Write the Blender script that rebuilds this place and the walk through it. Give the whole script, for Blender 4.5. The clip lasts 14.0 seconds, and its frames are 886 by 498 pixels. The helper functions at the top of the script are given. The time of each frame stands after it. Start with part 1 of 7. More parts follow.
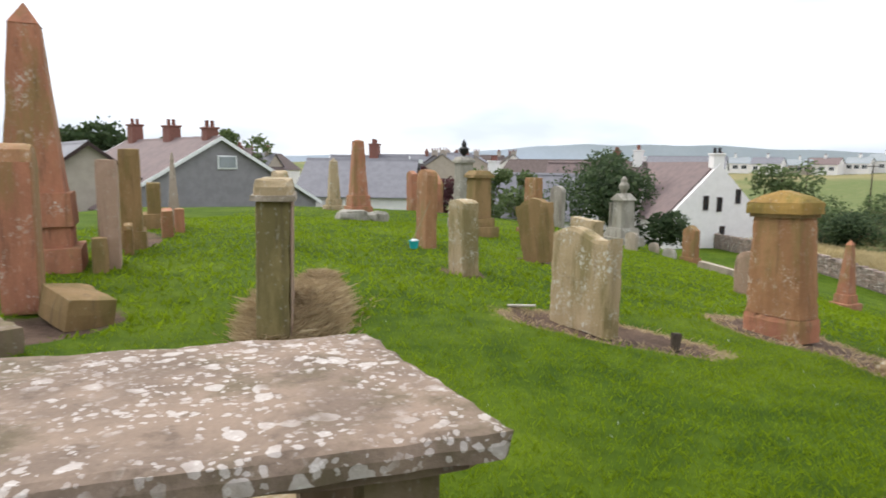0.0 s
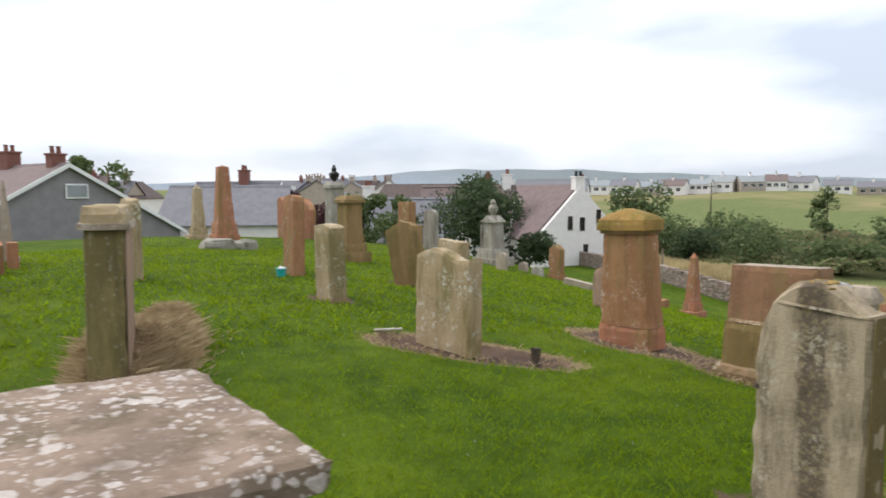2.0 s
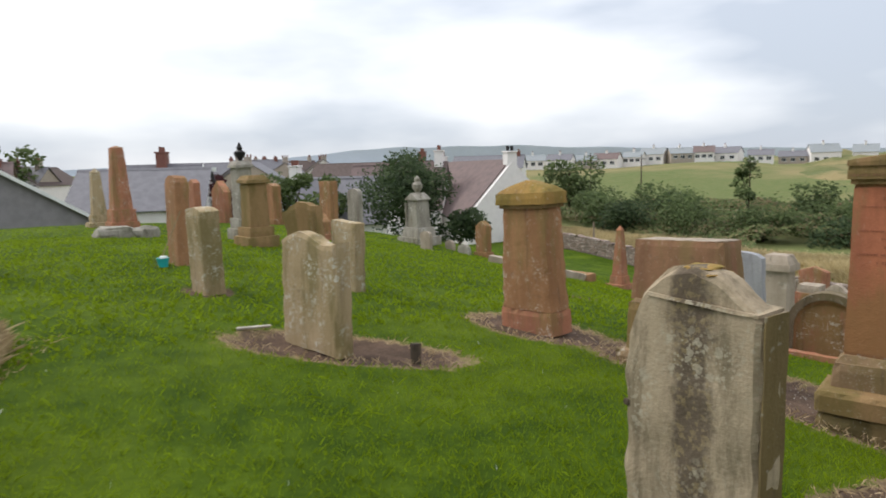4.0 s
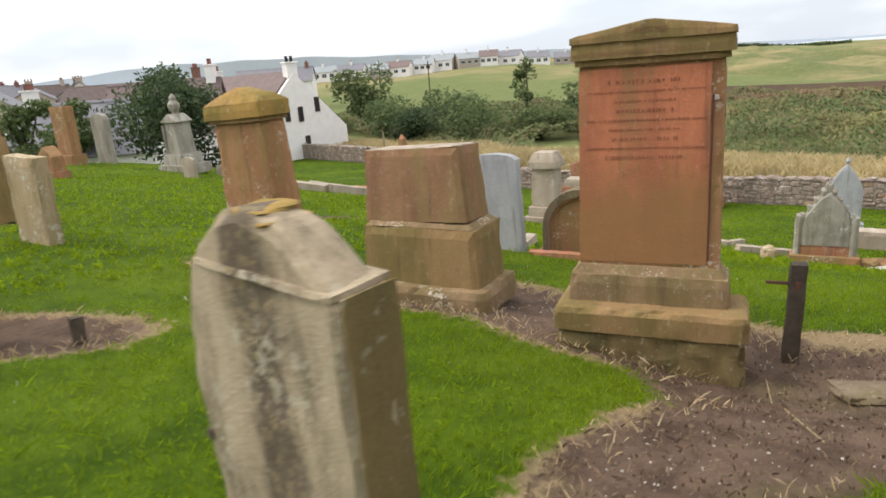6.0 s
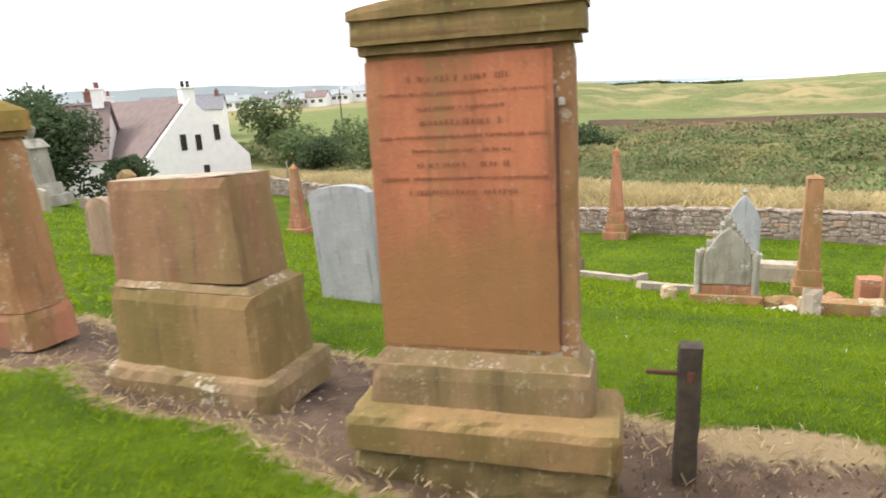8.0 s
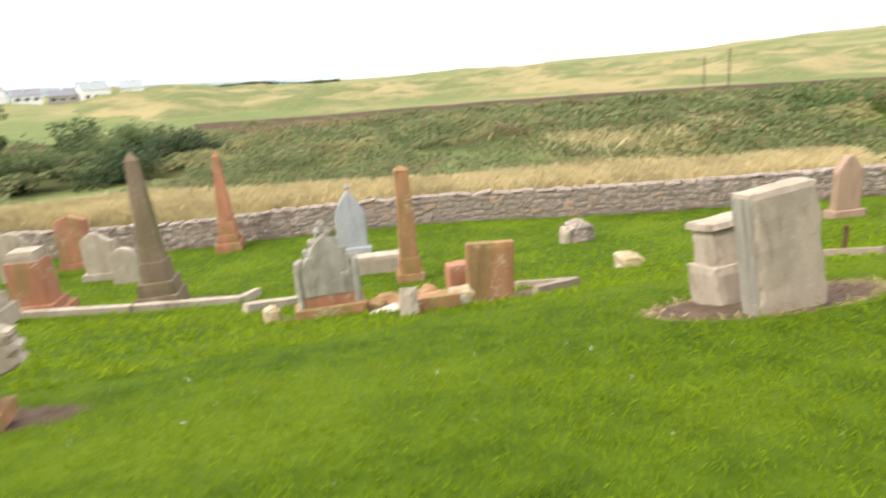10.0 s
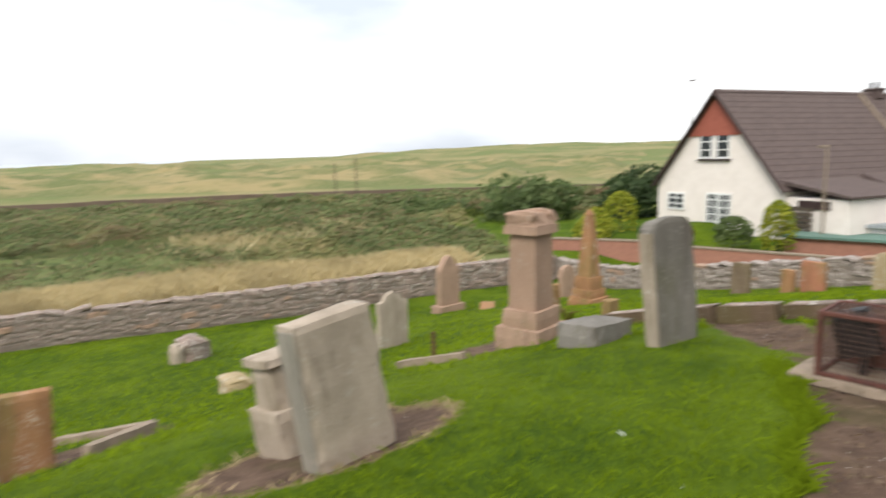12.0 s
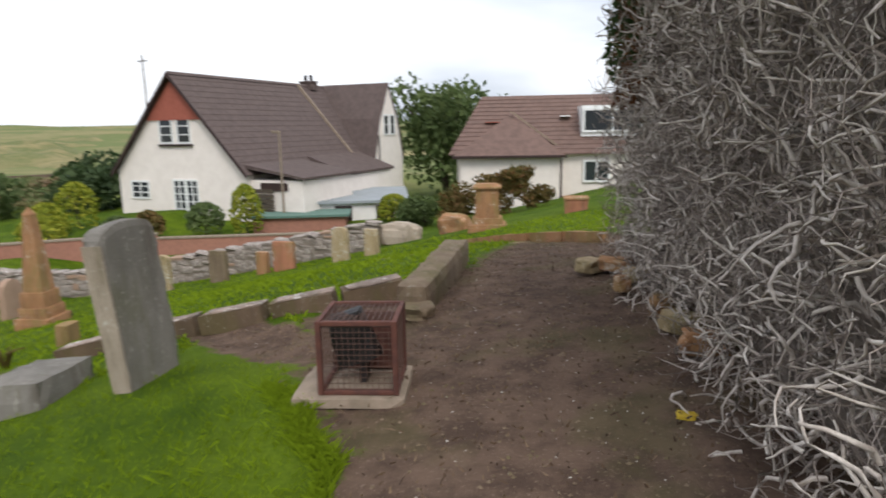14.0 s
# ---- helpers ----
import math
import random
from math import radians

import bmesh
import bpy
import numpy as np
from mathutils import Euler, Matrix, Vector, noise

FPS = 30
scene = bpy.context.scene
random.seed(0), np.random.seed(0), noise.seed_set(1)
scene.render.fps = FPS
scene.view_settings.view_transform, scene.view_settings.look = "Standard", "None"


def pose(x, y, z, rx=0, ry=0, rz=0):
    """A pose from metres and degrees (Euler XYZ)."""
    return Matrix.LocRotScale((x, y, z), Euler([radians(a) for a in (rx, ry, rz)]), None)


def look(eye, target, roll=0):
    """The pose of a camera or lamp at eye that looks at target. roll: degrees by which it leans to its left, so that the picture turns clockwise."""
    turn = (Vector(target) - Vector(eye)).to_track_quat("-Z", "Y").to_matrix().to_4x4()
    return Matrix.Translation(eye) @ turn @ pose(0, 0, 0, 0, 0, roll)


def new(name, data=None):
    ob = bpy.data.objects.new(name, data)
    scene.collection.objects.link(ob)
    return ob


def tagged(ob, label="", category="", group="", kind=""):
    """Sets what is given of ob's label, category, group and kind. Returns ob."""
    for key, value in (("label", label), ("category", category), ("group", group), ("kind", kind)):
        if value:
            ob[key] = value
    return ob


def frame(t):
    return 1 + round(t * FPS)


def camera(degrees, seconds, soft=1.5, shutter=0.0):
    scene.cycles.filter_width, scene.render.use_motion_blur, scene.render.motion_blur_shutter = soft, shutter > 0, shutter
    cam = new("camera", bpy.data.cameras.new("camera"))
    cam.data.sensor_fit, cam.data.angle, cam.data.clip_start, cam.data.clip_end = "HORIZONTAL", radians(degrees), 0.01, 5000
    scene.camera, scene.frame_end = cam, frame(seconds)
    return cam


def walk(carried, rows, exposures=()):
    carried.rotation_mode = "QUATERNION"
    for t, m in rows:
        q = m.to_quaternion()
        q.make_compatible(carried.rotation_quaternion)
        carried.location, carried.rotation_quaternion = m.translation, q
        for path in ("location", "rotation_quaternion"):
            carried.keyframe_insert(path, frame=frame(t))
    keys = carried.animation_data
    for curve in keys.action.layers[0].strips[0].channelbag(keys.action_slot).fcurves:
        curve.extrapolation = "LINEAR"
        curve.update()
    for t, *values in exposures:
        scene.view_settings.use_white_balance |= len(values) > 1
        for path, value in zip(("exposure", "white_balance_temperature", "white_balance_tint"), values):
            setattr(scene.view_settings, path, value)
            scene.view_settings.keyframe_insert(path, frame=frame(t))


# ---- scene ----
cam = camera(69.5, 14.0, soft=1.7, shutter=0.5)
PATH = [
    (0, (-0.131, -0.207, 1.531), (-0.094, 1.775, 1.269), 0.6),
    (0.5, (-0.155, -0.223, 1.528), (-0.211, 1.76, 1.272), 0.2),
    (1, (-0.153, -0.227, 1.53), (-0.124, 1.758, 1.288), 0.0),
    (1.5, (-0.122, -0.229, 1.54), (0.133, 1.747, 1.36), -0.7),
    (2, (0.07, -0.161, 1.506), (0.481, 1.788, 1.323), -0.2),
    (4.5, (1.251, 0.899, 1.413), (1.96, 2.747, 1.129), -3.1),
    (5, (1.494, 1.171, 1.379), (2.551, 2.836, 1.05), -5.7),
    (5.5, (1.811, 1.278, 1.338), (3.053, 2.772, 0.862), -3.8),
    (6, (2.273, 1.343, 1.278), (3.35, 2.939, 0.735), -4.4),
    (6.5, (2.673, 1.6, 1.209), (3.916, 3.106, 0.778), -3.8),
    (7, (3.028, 1.788, 1.147), (4.275, 3.284, 0.691), -3.4),
    (9.3, (4.962, 2.326, 0.957), (6.595, 3.387, 0.5), -5.3),
    (9.5, (5.108, 2.354, 0.959), (6.848, 3.22, 0.487), -5.4),
    (9.8, (5.348, 2.313, 0.938), (7.13, 3.055, 0.423), -4.9),
    (10, (5.506, 2.285, 0.924), (7.358, 2.808, 0.381), -4.6),
    (10.5, (5.906, 2.093, 0.848), (7.803, 2.525, 0.383), -5.0),
    (11, (6.293, 1.945, 0.867), (8.249, 1.977, 0.451), -3.9),
    (11.5, (6.57, 1.777, 0.897), (8.502, 1.485, 0.472), -2.1),
    (12, (6.821, 1.385, 0.867), (8.724, 0.847, 0.571), -1.4),
    (12.5, (7.095, 1.053, 0.891), (8.697, -0.094, 0.548), -1.7),
    (13, (7.383, 0.874, 0.892), (8.655, -0.619, 0.498), -1.1),
    (13.5, (7.616, 0.67, 0.839), (8.777, -0.92, 0.488), -1.7),
    (14, (7.867, 0.488, 0.838), (8.82, -1.23, 0.464), -1.0),
]
EXPOSURES = [  # seconds, stops, kelvin, tint
    (0.0, 1.08, 6450, 10), (2.0, 0.86, 6450, 10), (4.5, 0.66, 6600, 10), (5.5, 0.86, 6800, 10), (6.5, 1.28, 6750, 10), (7.0, 1.38, 6750, 10),
    (9.5, 1.66, 6900, 9), (10.5, 1.62, 6900, 9), (11.0, 1.6, 6800, 10), (11.5, 1.38, 6750, 10), (12.0, 1.02, 6650, 10), (12.5, 0.7, 6500, 10), (14.0, 0.68, 6350, 11),
]
walk(cam, [(t, look(eye, target, roll)) for t, eye, target, roll in PATH], EXPOSURES)

# ---- light ----
world = bpy.data.worlds.new("overcast_sky")
scene.world = world
world.use_nodes = True
wn, wl = world.node_tree.nodes, world.node_tree.links
wn.clear()
w_out = wn.new("ShaderNodeOutputWorld")
w_bg = wn.new("ShaderNodeBackground")
w_sky = wn.new("ShaderNodeTexSky")
w_sky.sky_type, w_sky.sun_disc = "NISHITA", False
w_sky.sun_elevation, w_sky.sun_rotation = radians(48), radians(-20)
w_co = wn.new("ShaderNodeTexCoord")
w_map = wn.new("ShaderNodeMapping")
w_map.inputs["Scale"].default_value = (1.0, 1.0, 3.2)
w_noise = wn.new("ShaderNodeTexNoise")
w_noise.inputs["Scale"].default_value, w_noise.inputs["Detail"].default_value = 1.9, 5.0
w_noise.inputs["Roughness"].default_value = 0.45
w_ramp = wn.new("ShaderNodeValToRGB")
w_ramp.color_ramp.elements[0].position, w_ramp.color_ramp.elements[0].color = 0.40, (3.9, 4.3, 4.95, 1)
w_ramp.color_ramp.elements[1].position, w_ramp.color_ramp.elements[1].color = 0.62, (7.5, 7.6, 7.8, 1)
w_mix = wn.new("ShaderNodeMixRGB")
w_mix.inputs[0].default_value = 0.93
wl.new(w_co.outputs["Generated"], w_map.inputs["Vector"])
wl.new(w_map.outputs["Vector"], w_noise.inputs["Vector"])
wl.new(w_noise.outputs["Fac"], w_ramp.inputs["Fac"])
wl.new(w_sky.outputs["Color"], w_mix.inputs[1])
wl.new(w_ramp.outputs["Color"], w_mix.inputs[2])
# an overcast sky is dimmer towards the horizon than overhead
w_sep = wn.new("ShaderNodeSeparateXYZ")
w_grade = wn.new("ShaderNodeMapRange")
w_grade.inputs["To Min"].default_value, w_grade.inputs["To Max"].default_value = 0.8, 1.35
w_mul = wn.new("ShaderNodeVectorMath")
w_mul.operation = "SCALE"
wl.new(w_co.outputs["Generated"], w_sep.inputs["Vector"])
wl.new(w_sep.outputs["Z"], w_grade.inputs["Value"])
wl.new(w_mix.outputs["Color"], w_mul.inputs["Vector"])
wl.new(w_grade.outputs["Result"], w_mul.inputs["Scale"])
wl.new(w_mul.outputs["Vector"], w_bg.inputs["Color"])
w_bg.inputs["Strength"].default_value = 0.118
wl.new(w_bg.outputs["Background"], w_out.inputs["Surface"])

sun_data = bpy.data.lights.new("sun", "SUN")
sun_data.energy, sun_data.angle, sun_data.color = 1.3, radians(24), (1.0, 0.96, 0.9)
sun = new("sun", sun_data)
sun.matrix_world = look((0, 0, 60), (32, -30, 14))


# ---- materials ----
def rgba(c):
    return (c[0], c[1], c[2], 1)


class Nodes:
    """A small builder for one material's node tree."""

    def __init__(self, name):
        self.m = bpy.data.materials.new(name)
        self.m.use_nodes = True
        self.n, self.l = self.m.node_tree.nodes, self.m.node_tree.links
        self.n.clear()
        self.out = self.n.new("ShaderNodeOutputMaterial")
        self.b = self.n.new("ShaderNodeBsdfPrincipled")
        self.l.new(self.b.outputs["BSDF"], self.out.inputs["Surface"])

    def put(self, socket, value):
        if isinstance(value, bpy.types.NodeSocket):
            self.l.new(value, socket)
        elif isinstance(value, tuple) and len(value) == 3 and socket.type == "RGBA":
            socket.default_value = rgba(value)
        else:
            socket.default_value = value

    def coords(self, stretch=(1, 1, 1), vary=True, space="Object"):
        co = self.n.new("ShaderNodeTexCoord").outputs[space]
        mp = self.n.new("ShaderNodeMapping")
        mp.inputs["Scale"].default_value = stretch
        self.l.new(co, mp.inputs["Vector"])
        if vary:
            info = self.n.new("ShaderNodeObjectInfo")
            mul = self.n.new("ShaderNodeMath")
            mul.operation = "MULTIPLY"
            mul.inputs[1].default_value = 40
            self.l.new(info.outputs["Random"], mul.inputs[0])
            self.l.new(mul.outputs[0], mp.inputs["Location"])
        return mp.outputs["Vector"]

    def noise(self, vec, scale, detail=4, rough=0.6):
        t = self.n.new("ShaderNodeTexNoise")
        t.inputs["Scale"].default_value, t.inputs["Detail"].default_value = scale, detail
        t.inputs["Roughness"].default_value = rough
        self.l.new(vec, t.inputs["Vector"])
        return t.outputs["Fac"]

    def voronoi(self, vec, scale, feature="F1"):
        t = self.n.new("ShaderNodeTexVoronoi")
        t.feature = feature
        t.inputs["Scale"].default_value = scale
        self.l.new(vec, t.inputs["Vector"])
        return t.outputs["Distance"]

    def cells(self, vec, scale):
        """Distance to the nearest seed and that seed's own random number."""
        t = self.n.new("ShaderNodeTexVoronoi")
        t.inputs["Scale"].default_value = scale
        self.l.new(vec, t.inputs["Vector"])
        sep = self.n.new("ShaderNodeSeparateColor")
        self.l.new(t.outputs["Color"], sep.inputs[0])
        return t.outputs["Distance"], sep.outputs[0]

    def wobble(self, vec, scale, amount):
        """The coordinates pushed about by noise."""
        t = self.n.new("ShaderNodeTexNoise")
        t.inputs["Scale"].default_value, t.inputs["Detail"].default_value = scale, 3
        self.l.new(vec, t.inputs["Vector"])
        m = self.n.new("ShaderNodeVectorMath")
        m.operation = "MULTIPLY_ADD"
        self.l.new(t.outputs["Color"], m.inputs[0])
        m.inputs[1].default_value = (amount, amount, amount)
        self.l.new(vec, m.inputs[2])
        return m.outputs["Vector"]

    def ramp(self, fac, a, b):
        """0 below a, 1 above b, smooth between."""
        r = self.n.new("ShaderNodeMapRange")
        r.interpolation_type = "SMOOTHSTEP"
        r.inputs["From Min"].default_value, r.inputs["From Max"].default_value = a, b
        self.l.new(fac, r.inputs["Value"])
        return r.outputs["Result"]

    def mix(self, fac, a, b, blend="MIX"):
        m = self.n.new("ShaderNodeMixRGB")
        m.blend_type = blend
        for s, v in zip(m.inputs, (fac, a, b)):
            self.put(s, v)
        return m.outputs[0]

    def math(self, op, a, b=0.0, c=0.0):
        m = self.n.new("ShaderNodeMath")
        m.operation = op
        self.put(m.inputs[0], a)
        self.put(m.inputs[1], b)
        self.put(m.inputs[2], c)
        return m.outputs[0]

    def attr(self, name):
        a = self.n.new("ShaderNodeAttribute")
        a.attribute_name = name
        return a.outputs["Fac"]

    def island(self):
        return self.n.new("ShaderNodeNewGeometry").outputs["Random Per Island"]

    def each(self):
        return self.n.new("ShaderNodeObjectInfo").outputs["Random"]

    def bump(self, height, strength, distance):
        b = self.n.new("ShaderNodeBump")
        b.inputs["Strength"].default_value, b.inputs["Distance"].default_value = strength, distance
        self.l.new(height, b.inputs["Height"])
        self.l.new(b.outputs["Normal"], self.b.inputs["Normal"])

    def done(self, colour, rough=0.85, spec=0.3, metal=0.0):
        self.put(self.b.inputs["Base Color"], colour)
        self.put(self.b.inputs["Roughness"], rough)
        self.b.inputs["Specular IOR Level"].default_value = spec
        self.b.inputs["Metallic"].default_value = metal
        return self.m


def stone(name, c1, c2, moss=(0.16, 0.13, 0.03), moss_at=0.62, lichen=(0.55, 0.54, 0.47), lichen_size=0.0, lichen_at=0.5, scale=1.0, streak=True, band=None, foot=None):
    """Weathered gravestone: two tones of stone, stains that run down, moss, and pale rings of lichen."""
    k = Nodes(name)
    v = k.coords()
    vs = k.coords((1, 1, 0.25)) if streak else v
    fine = k.noise(v, 60 * scale, 3, 0.7)
    broad = k.noise(vs, 3.2 * scale, 5, 0.62)
    col = k.mix(k.ramp(broad, 0.35, 0.65), c1, c2)
    col = k.mix(0.35, col, k.mix(fine, (0.25, 0.22, 0.18), (0.9, 0.85, 0.8)), "OVERLAY")
    mossy = k.noise(vs, 2.1 * scale, 6, 0.7)
    col = k.mix(k.math("MULTIPLY", k.ramp(mossy, moss_at - 0.06, moss_at + 0.1), 0.75), col, moss)
    dark = k.noise(v, 7 * scale, 5, 0.7)
    col = k.mix(k.math("MULTIPLY", k.ramp(dark, 0.6, 0.75), 0.45), col, (0.08, 0.065, 0.05))
    run = k.noise(k.coords((1, 1, 0.1)), 9, 4, 0.6)
    col = k.mix(k.math("MULTIPLY", k.ramp(run, 0.56, 0.7), 0.4), col, (0.07, 0.05, 0.035))
    col = k.mix(k.math("MULTIPLY", k.ramp(k.noise(k.coords((1, 1, 0.3)), 12, 5, 0.7), 0.62, 0.72), 0.3), col, lichen)
    speck = k.noise(v, 26 * scale, 2, 0.5)
    col = k.mix(k.math("MULTIPLY", k.ramp(speck, 0.64, 0.72), 0.22), col, lichen)
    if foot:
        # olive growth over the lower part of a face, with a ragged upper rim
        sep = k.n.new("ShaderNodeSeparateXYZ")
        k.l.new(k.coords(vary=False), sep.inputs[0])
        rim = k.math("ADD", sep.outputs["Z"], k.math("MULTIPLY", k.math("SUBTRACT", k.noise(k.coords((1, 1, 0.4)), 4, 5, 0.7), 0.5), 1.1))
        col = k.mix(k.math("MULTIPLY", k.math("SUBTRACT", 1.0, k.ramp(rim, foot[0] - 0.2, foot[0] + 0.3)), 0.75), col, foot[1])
    if band:
        # a dark stain that runs down the stone about band[1] wide, leaning a little
        sep = k.n.new("ShaderNodeSeparateXYZ")
        k.l.new(k.coords(vary=False), sep.inputs[0])
        off = k.math("ABSOLUTE", k.math("SUBTRACT", sep.outputs["X"], k.math("MULTIPLY_ADD", sep.outputs["Z"], -0.03, band[0])))
        edge = k.math("ADD", off, k.math("MULTIPLY", k.math("SUBTRACT", k.noise(k.coords((1, 1, 0.5)), 11, 6, 0.75), 0.5), 0.22))
        col = k.mix(k.math("MULTIPLY", k.math("SUBTRACT", 1.0, k.ramp(edge, band[1] * 0.35, band[1])), 0.8), col, k.mix(k.ramp(k.noise(v, 35, 3, 0.6), 0.5, 0.62), (0.055, 0.04, 0.03), (0.16, 0.12, 0.06)))
    if lichen_size:
        where = k.ramp(k.noise(v, 2.6, 3, 0.6), lichen_at - 0.06, lichen_at + 0.12)
        for size, gain in ((lichen_size * 1.5, 0.65), (lichen_size * 0.6, 0.6)):
            d, pick = k.cells(k.wobble(v, 0.9 / size, size * 1.1), 1 / size)
            rim = k.math("MULTIPLY_ADD", pick, 0.42, 0.08)
            spots = k.math("MULTIPLY", k.math("GREATER_THAN", k.math("SUBTRACT", rim, d), 0.0), where)
            col = k.mix(k.math("MULTIPLY", spots, gain), col, k.mix(fine, tuple(0.7 * c for c in lichen), tuple(1.25 * c for c in lichen)))
    k.bump(k.math("ADD", fine, k.math("MULTIPLY", dark, 2.0)), 0.4, 0.008)
    return k.done(col, 0.9, 0.2)


def plain(name, c1, c2, scale=6.0, rough=0.8, spec=0.3, bump=0.25, metal=0.0, dist=0.01):
    """A painted, rendered or wooden surface with two close tones and a fine grain."""
    k = Nodes(name)
    v = k.coords()
    a, b = k.noise(v, scale, 5, 0.6), k.noise(v, scale * 12, 2, 0.6)
    col = k.mix(k.ramp(a, 0.35, 0.68), c1, c2)
    col = k.mix(k.math("MULTIPLY", b, 0.3), col, tuple(0.6 * c for c in c1))
    k.bump(k.math("ADD", a, b), bump, dist)
    return k.done(col, rough, spec, metal)


def foliage(name, colours, soft=0.35, tan=None):
    """Leaves or blades, each with its own tone."""
    k = Nodes(name)
    r = k.n.new("ShaderNodeValToRGB")
    while len(r.color_ramp.elements) < len(colours):
        r.color_ramp.elements.new(0.5)
    for i, (e, c) in enumerate(zip(r.color_ramp.elements, colours)):
        e.position, e.color = i / max(1, len(colours) - 1), rgba(c)
    k.l.new(k.island(), r.inputs["Fac"])
    patch = k.noise(k.coords(), 0.35, 3, 0.6)
    col = k.mix(k.math("MULTIPLY", k.ramp(patch, 0.35, 0.7), 0.4), r.outputs["Color"], tuple(0.5 * c for c in colours[0]))
    if tan:
        col = k.mix(k.math("MULTIPLY", k.ramp(k.noise(k.coords(), 0.09, 5, 0.7), 0.5, 0.66), 0.5), col, tan)
        col = k.mix(k.math("MULTIPLY", k.ramp(k.noise(k.coords((1.3, 0.7, 1)), 0.07, 4, 0.7), 0.55, 0.68), 0.6), col, (0.24, 0.13, 0.09))
    tr = k.n.new("ShaderNodeBsdfTranslucent")
    k.l.new(col, tr.inputs["Color"])
    mx = k.n.new("ShaderNodeMixShader")
    mx.inputs[0].default_value = soft
    k.l.new(k.b.outputs["BSDF"], mx.inputs[1])
    k.l.new(tr.outputs["BSDF"], mx.inputs[2])
    k.l.new(mx.outputs["Shader"], k.out.inputs["Surface"])
    return k.done(col, 0.7, 0.2)


RED = stone("red_sandstone", (0.36, 0.16, 0.095), (0.26, 0.118, 0.072), moss=(0.22, 0.15, 0.06), moss_at=0.52, lichen=(0.52, 0.46, 0.38), lichen_size=0.04, lichen_at=0.58)
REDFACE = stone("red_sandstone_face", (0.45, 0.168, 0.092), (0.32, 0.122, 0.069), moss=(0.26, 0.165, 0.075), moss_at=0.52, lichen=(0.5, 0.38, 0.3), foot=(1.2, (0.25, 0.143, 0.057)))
BROWN = stone("brown_sandstone", (0.31, 0.166, 0.084), (0.232, 0.123, 0.061), moss=(0.2, 0.145, 0.055), moss_at=0.52, lichen=(0.54, 0.48, 0.39), lichen_size=0.04, lichen_at=0.58)
OLIVE = stone("mossy_sandstone", (0.205, 0.138, 0.062), (0.255, 0.165, 0.08), moss=(0.15, 0.115, 0.04), moss_at=0.5, lichen=(0.44, 0.4, 0.29))
BUFF = stone("buff_sandstone", (0.36, 0.28, 0.175), (0.29, 0.225, 0.13), moss=(0.16, 0.13, 0.05), moss_at=0.55, lichen_size=0.05, lichen_at=0.52)
GREYBUFF = stone("grey_buff_sandstone", (0.36, 0.305, 0.245), (0.285, 0.24, 0.19), moss=(0.16, 0.13, 0.085), moss_at=0.6, lichen=(0.52, 0.49, 0.42), lichen_size=0.04, lichen_at=0.58)
MOSSSIDE = stone("green_weathered_sandstone", (0.215, 0.17, 0.078), (0.28, 0.215, 0.1), moss=(0.12, 0.1, 0.04), moss_at=0.55)
GREY = stone("grey_granite", (0.31, 0.295, 0.255), (0.225, 0.21, 0.18), moss=(0.15, 0.13, 0.075), moss_at=0.58, lichen_size=0.05, lichen_at=0.58)
SLATE = stone("grey_slate_stone", (0.33, 0.34, 0.36), (0.27, 0.28, 0.3), moss=(0.24, 0.24, 0.22), moss_at=0.66)
DARKGREY = stone("dark_grey_stone", (0.19, 0.178, 0.16), (0.135, 0.127, 0.112), moss=(0.12, 0.115, 0.07), moss_at=0.6)
PINK = stone("pink_granite", (0.33, 0.225, 0.165), (0.27, 0.185, 0.135), moss=(0.2, 0.155, 0.09), moss_at=0.6)
TOMB = stone("lichened_slab", (0.225, 0.168, 0.128), (0.155, 0.116, 0.09), moss=(0.1, 0.08, 0.045), moss_at=0.57, lichen=(0.52, 0.47, 0.43), lichen_size=0.055, lichen_at=0.43, streak=False)
KERBSTONE = stone("dark_kerbstone", (0.19, 0.145, 0.1), (0.135, 0.1, 0.068), moss=(0.12, 0.1, 0.045), moss_at=0.52)
FRONT = stone("stained_grey_sandstone", (0.37, 0.305, 0.215), (0.285, 0.232, 0.16), moss=(0.11, 0.09, 0.055), moss_at=0.55, lichen=(0.4, 0.36, 0.27), lichen_size=0.03, lichen_at=0.53, scale=1.3, band=(0.06, 0.13))
STREAKED = stone("streaked_red_sandstone", (0.255, 0.14, 0.082), (0.175, 0.094, 0.056), moss=(0.21, 0.145, 0.065), moss_at=0.5, lichen=(0.45, 0.36, 0.28))
EARTHKERB = stone("earthy_kerbstone", (0.13, 0.092, 0.06), (0.085, 0.06, 0.04), moss=(0.1, 0.08, 0.035), moss_at=0.5)
LIMED = stone("lime_smeared_rubble", (0.3, 0.26, 0.23), (0.19, 0.16, 0.142), moss=(0.13, 0.11, 0.09), moss_at=0.55, lichen=(0.58, 0.54, 0.49), lichen_size=0.1, lichen_at=0.46, streak=False)
DARKSIDE = stone("dark_olive_stone", (0.14, 0.105, 0.048), (0.19, 0.142, 0.066), moss=(0.09, 0.075, 0.03), moss_at=0.52)
WEATHERED = stone("weathered_brown_sandstone", (0.25, 0.172, 0.1), (0.18, 0.122, 0.07), moss=(0.16, 0.12, 0.05), moss_at=0.5, lichen=(0.5, 0.46, 0.38), lichen_size=0.035, lichen_at=0.53)
CAPMOSS = stone("yellow_lichened_cap", (0.30, 0.19, 0.055), (0.24, 0.15, 0.05), moss=(0.17, 0.13, 0.03), moss_at=0.5)
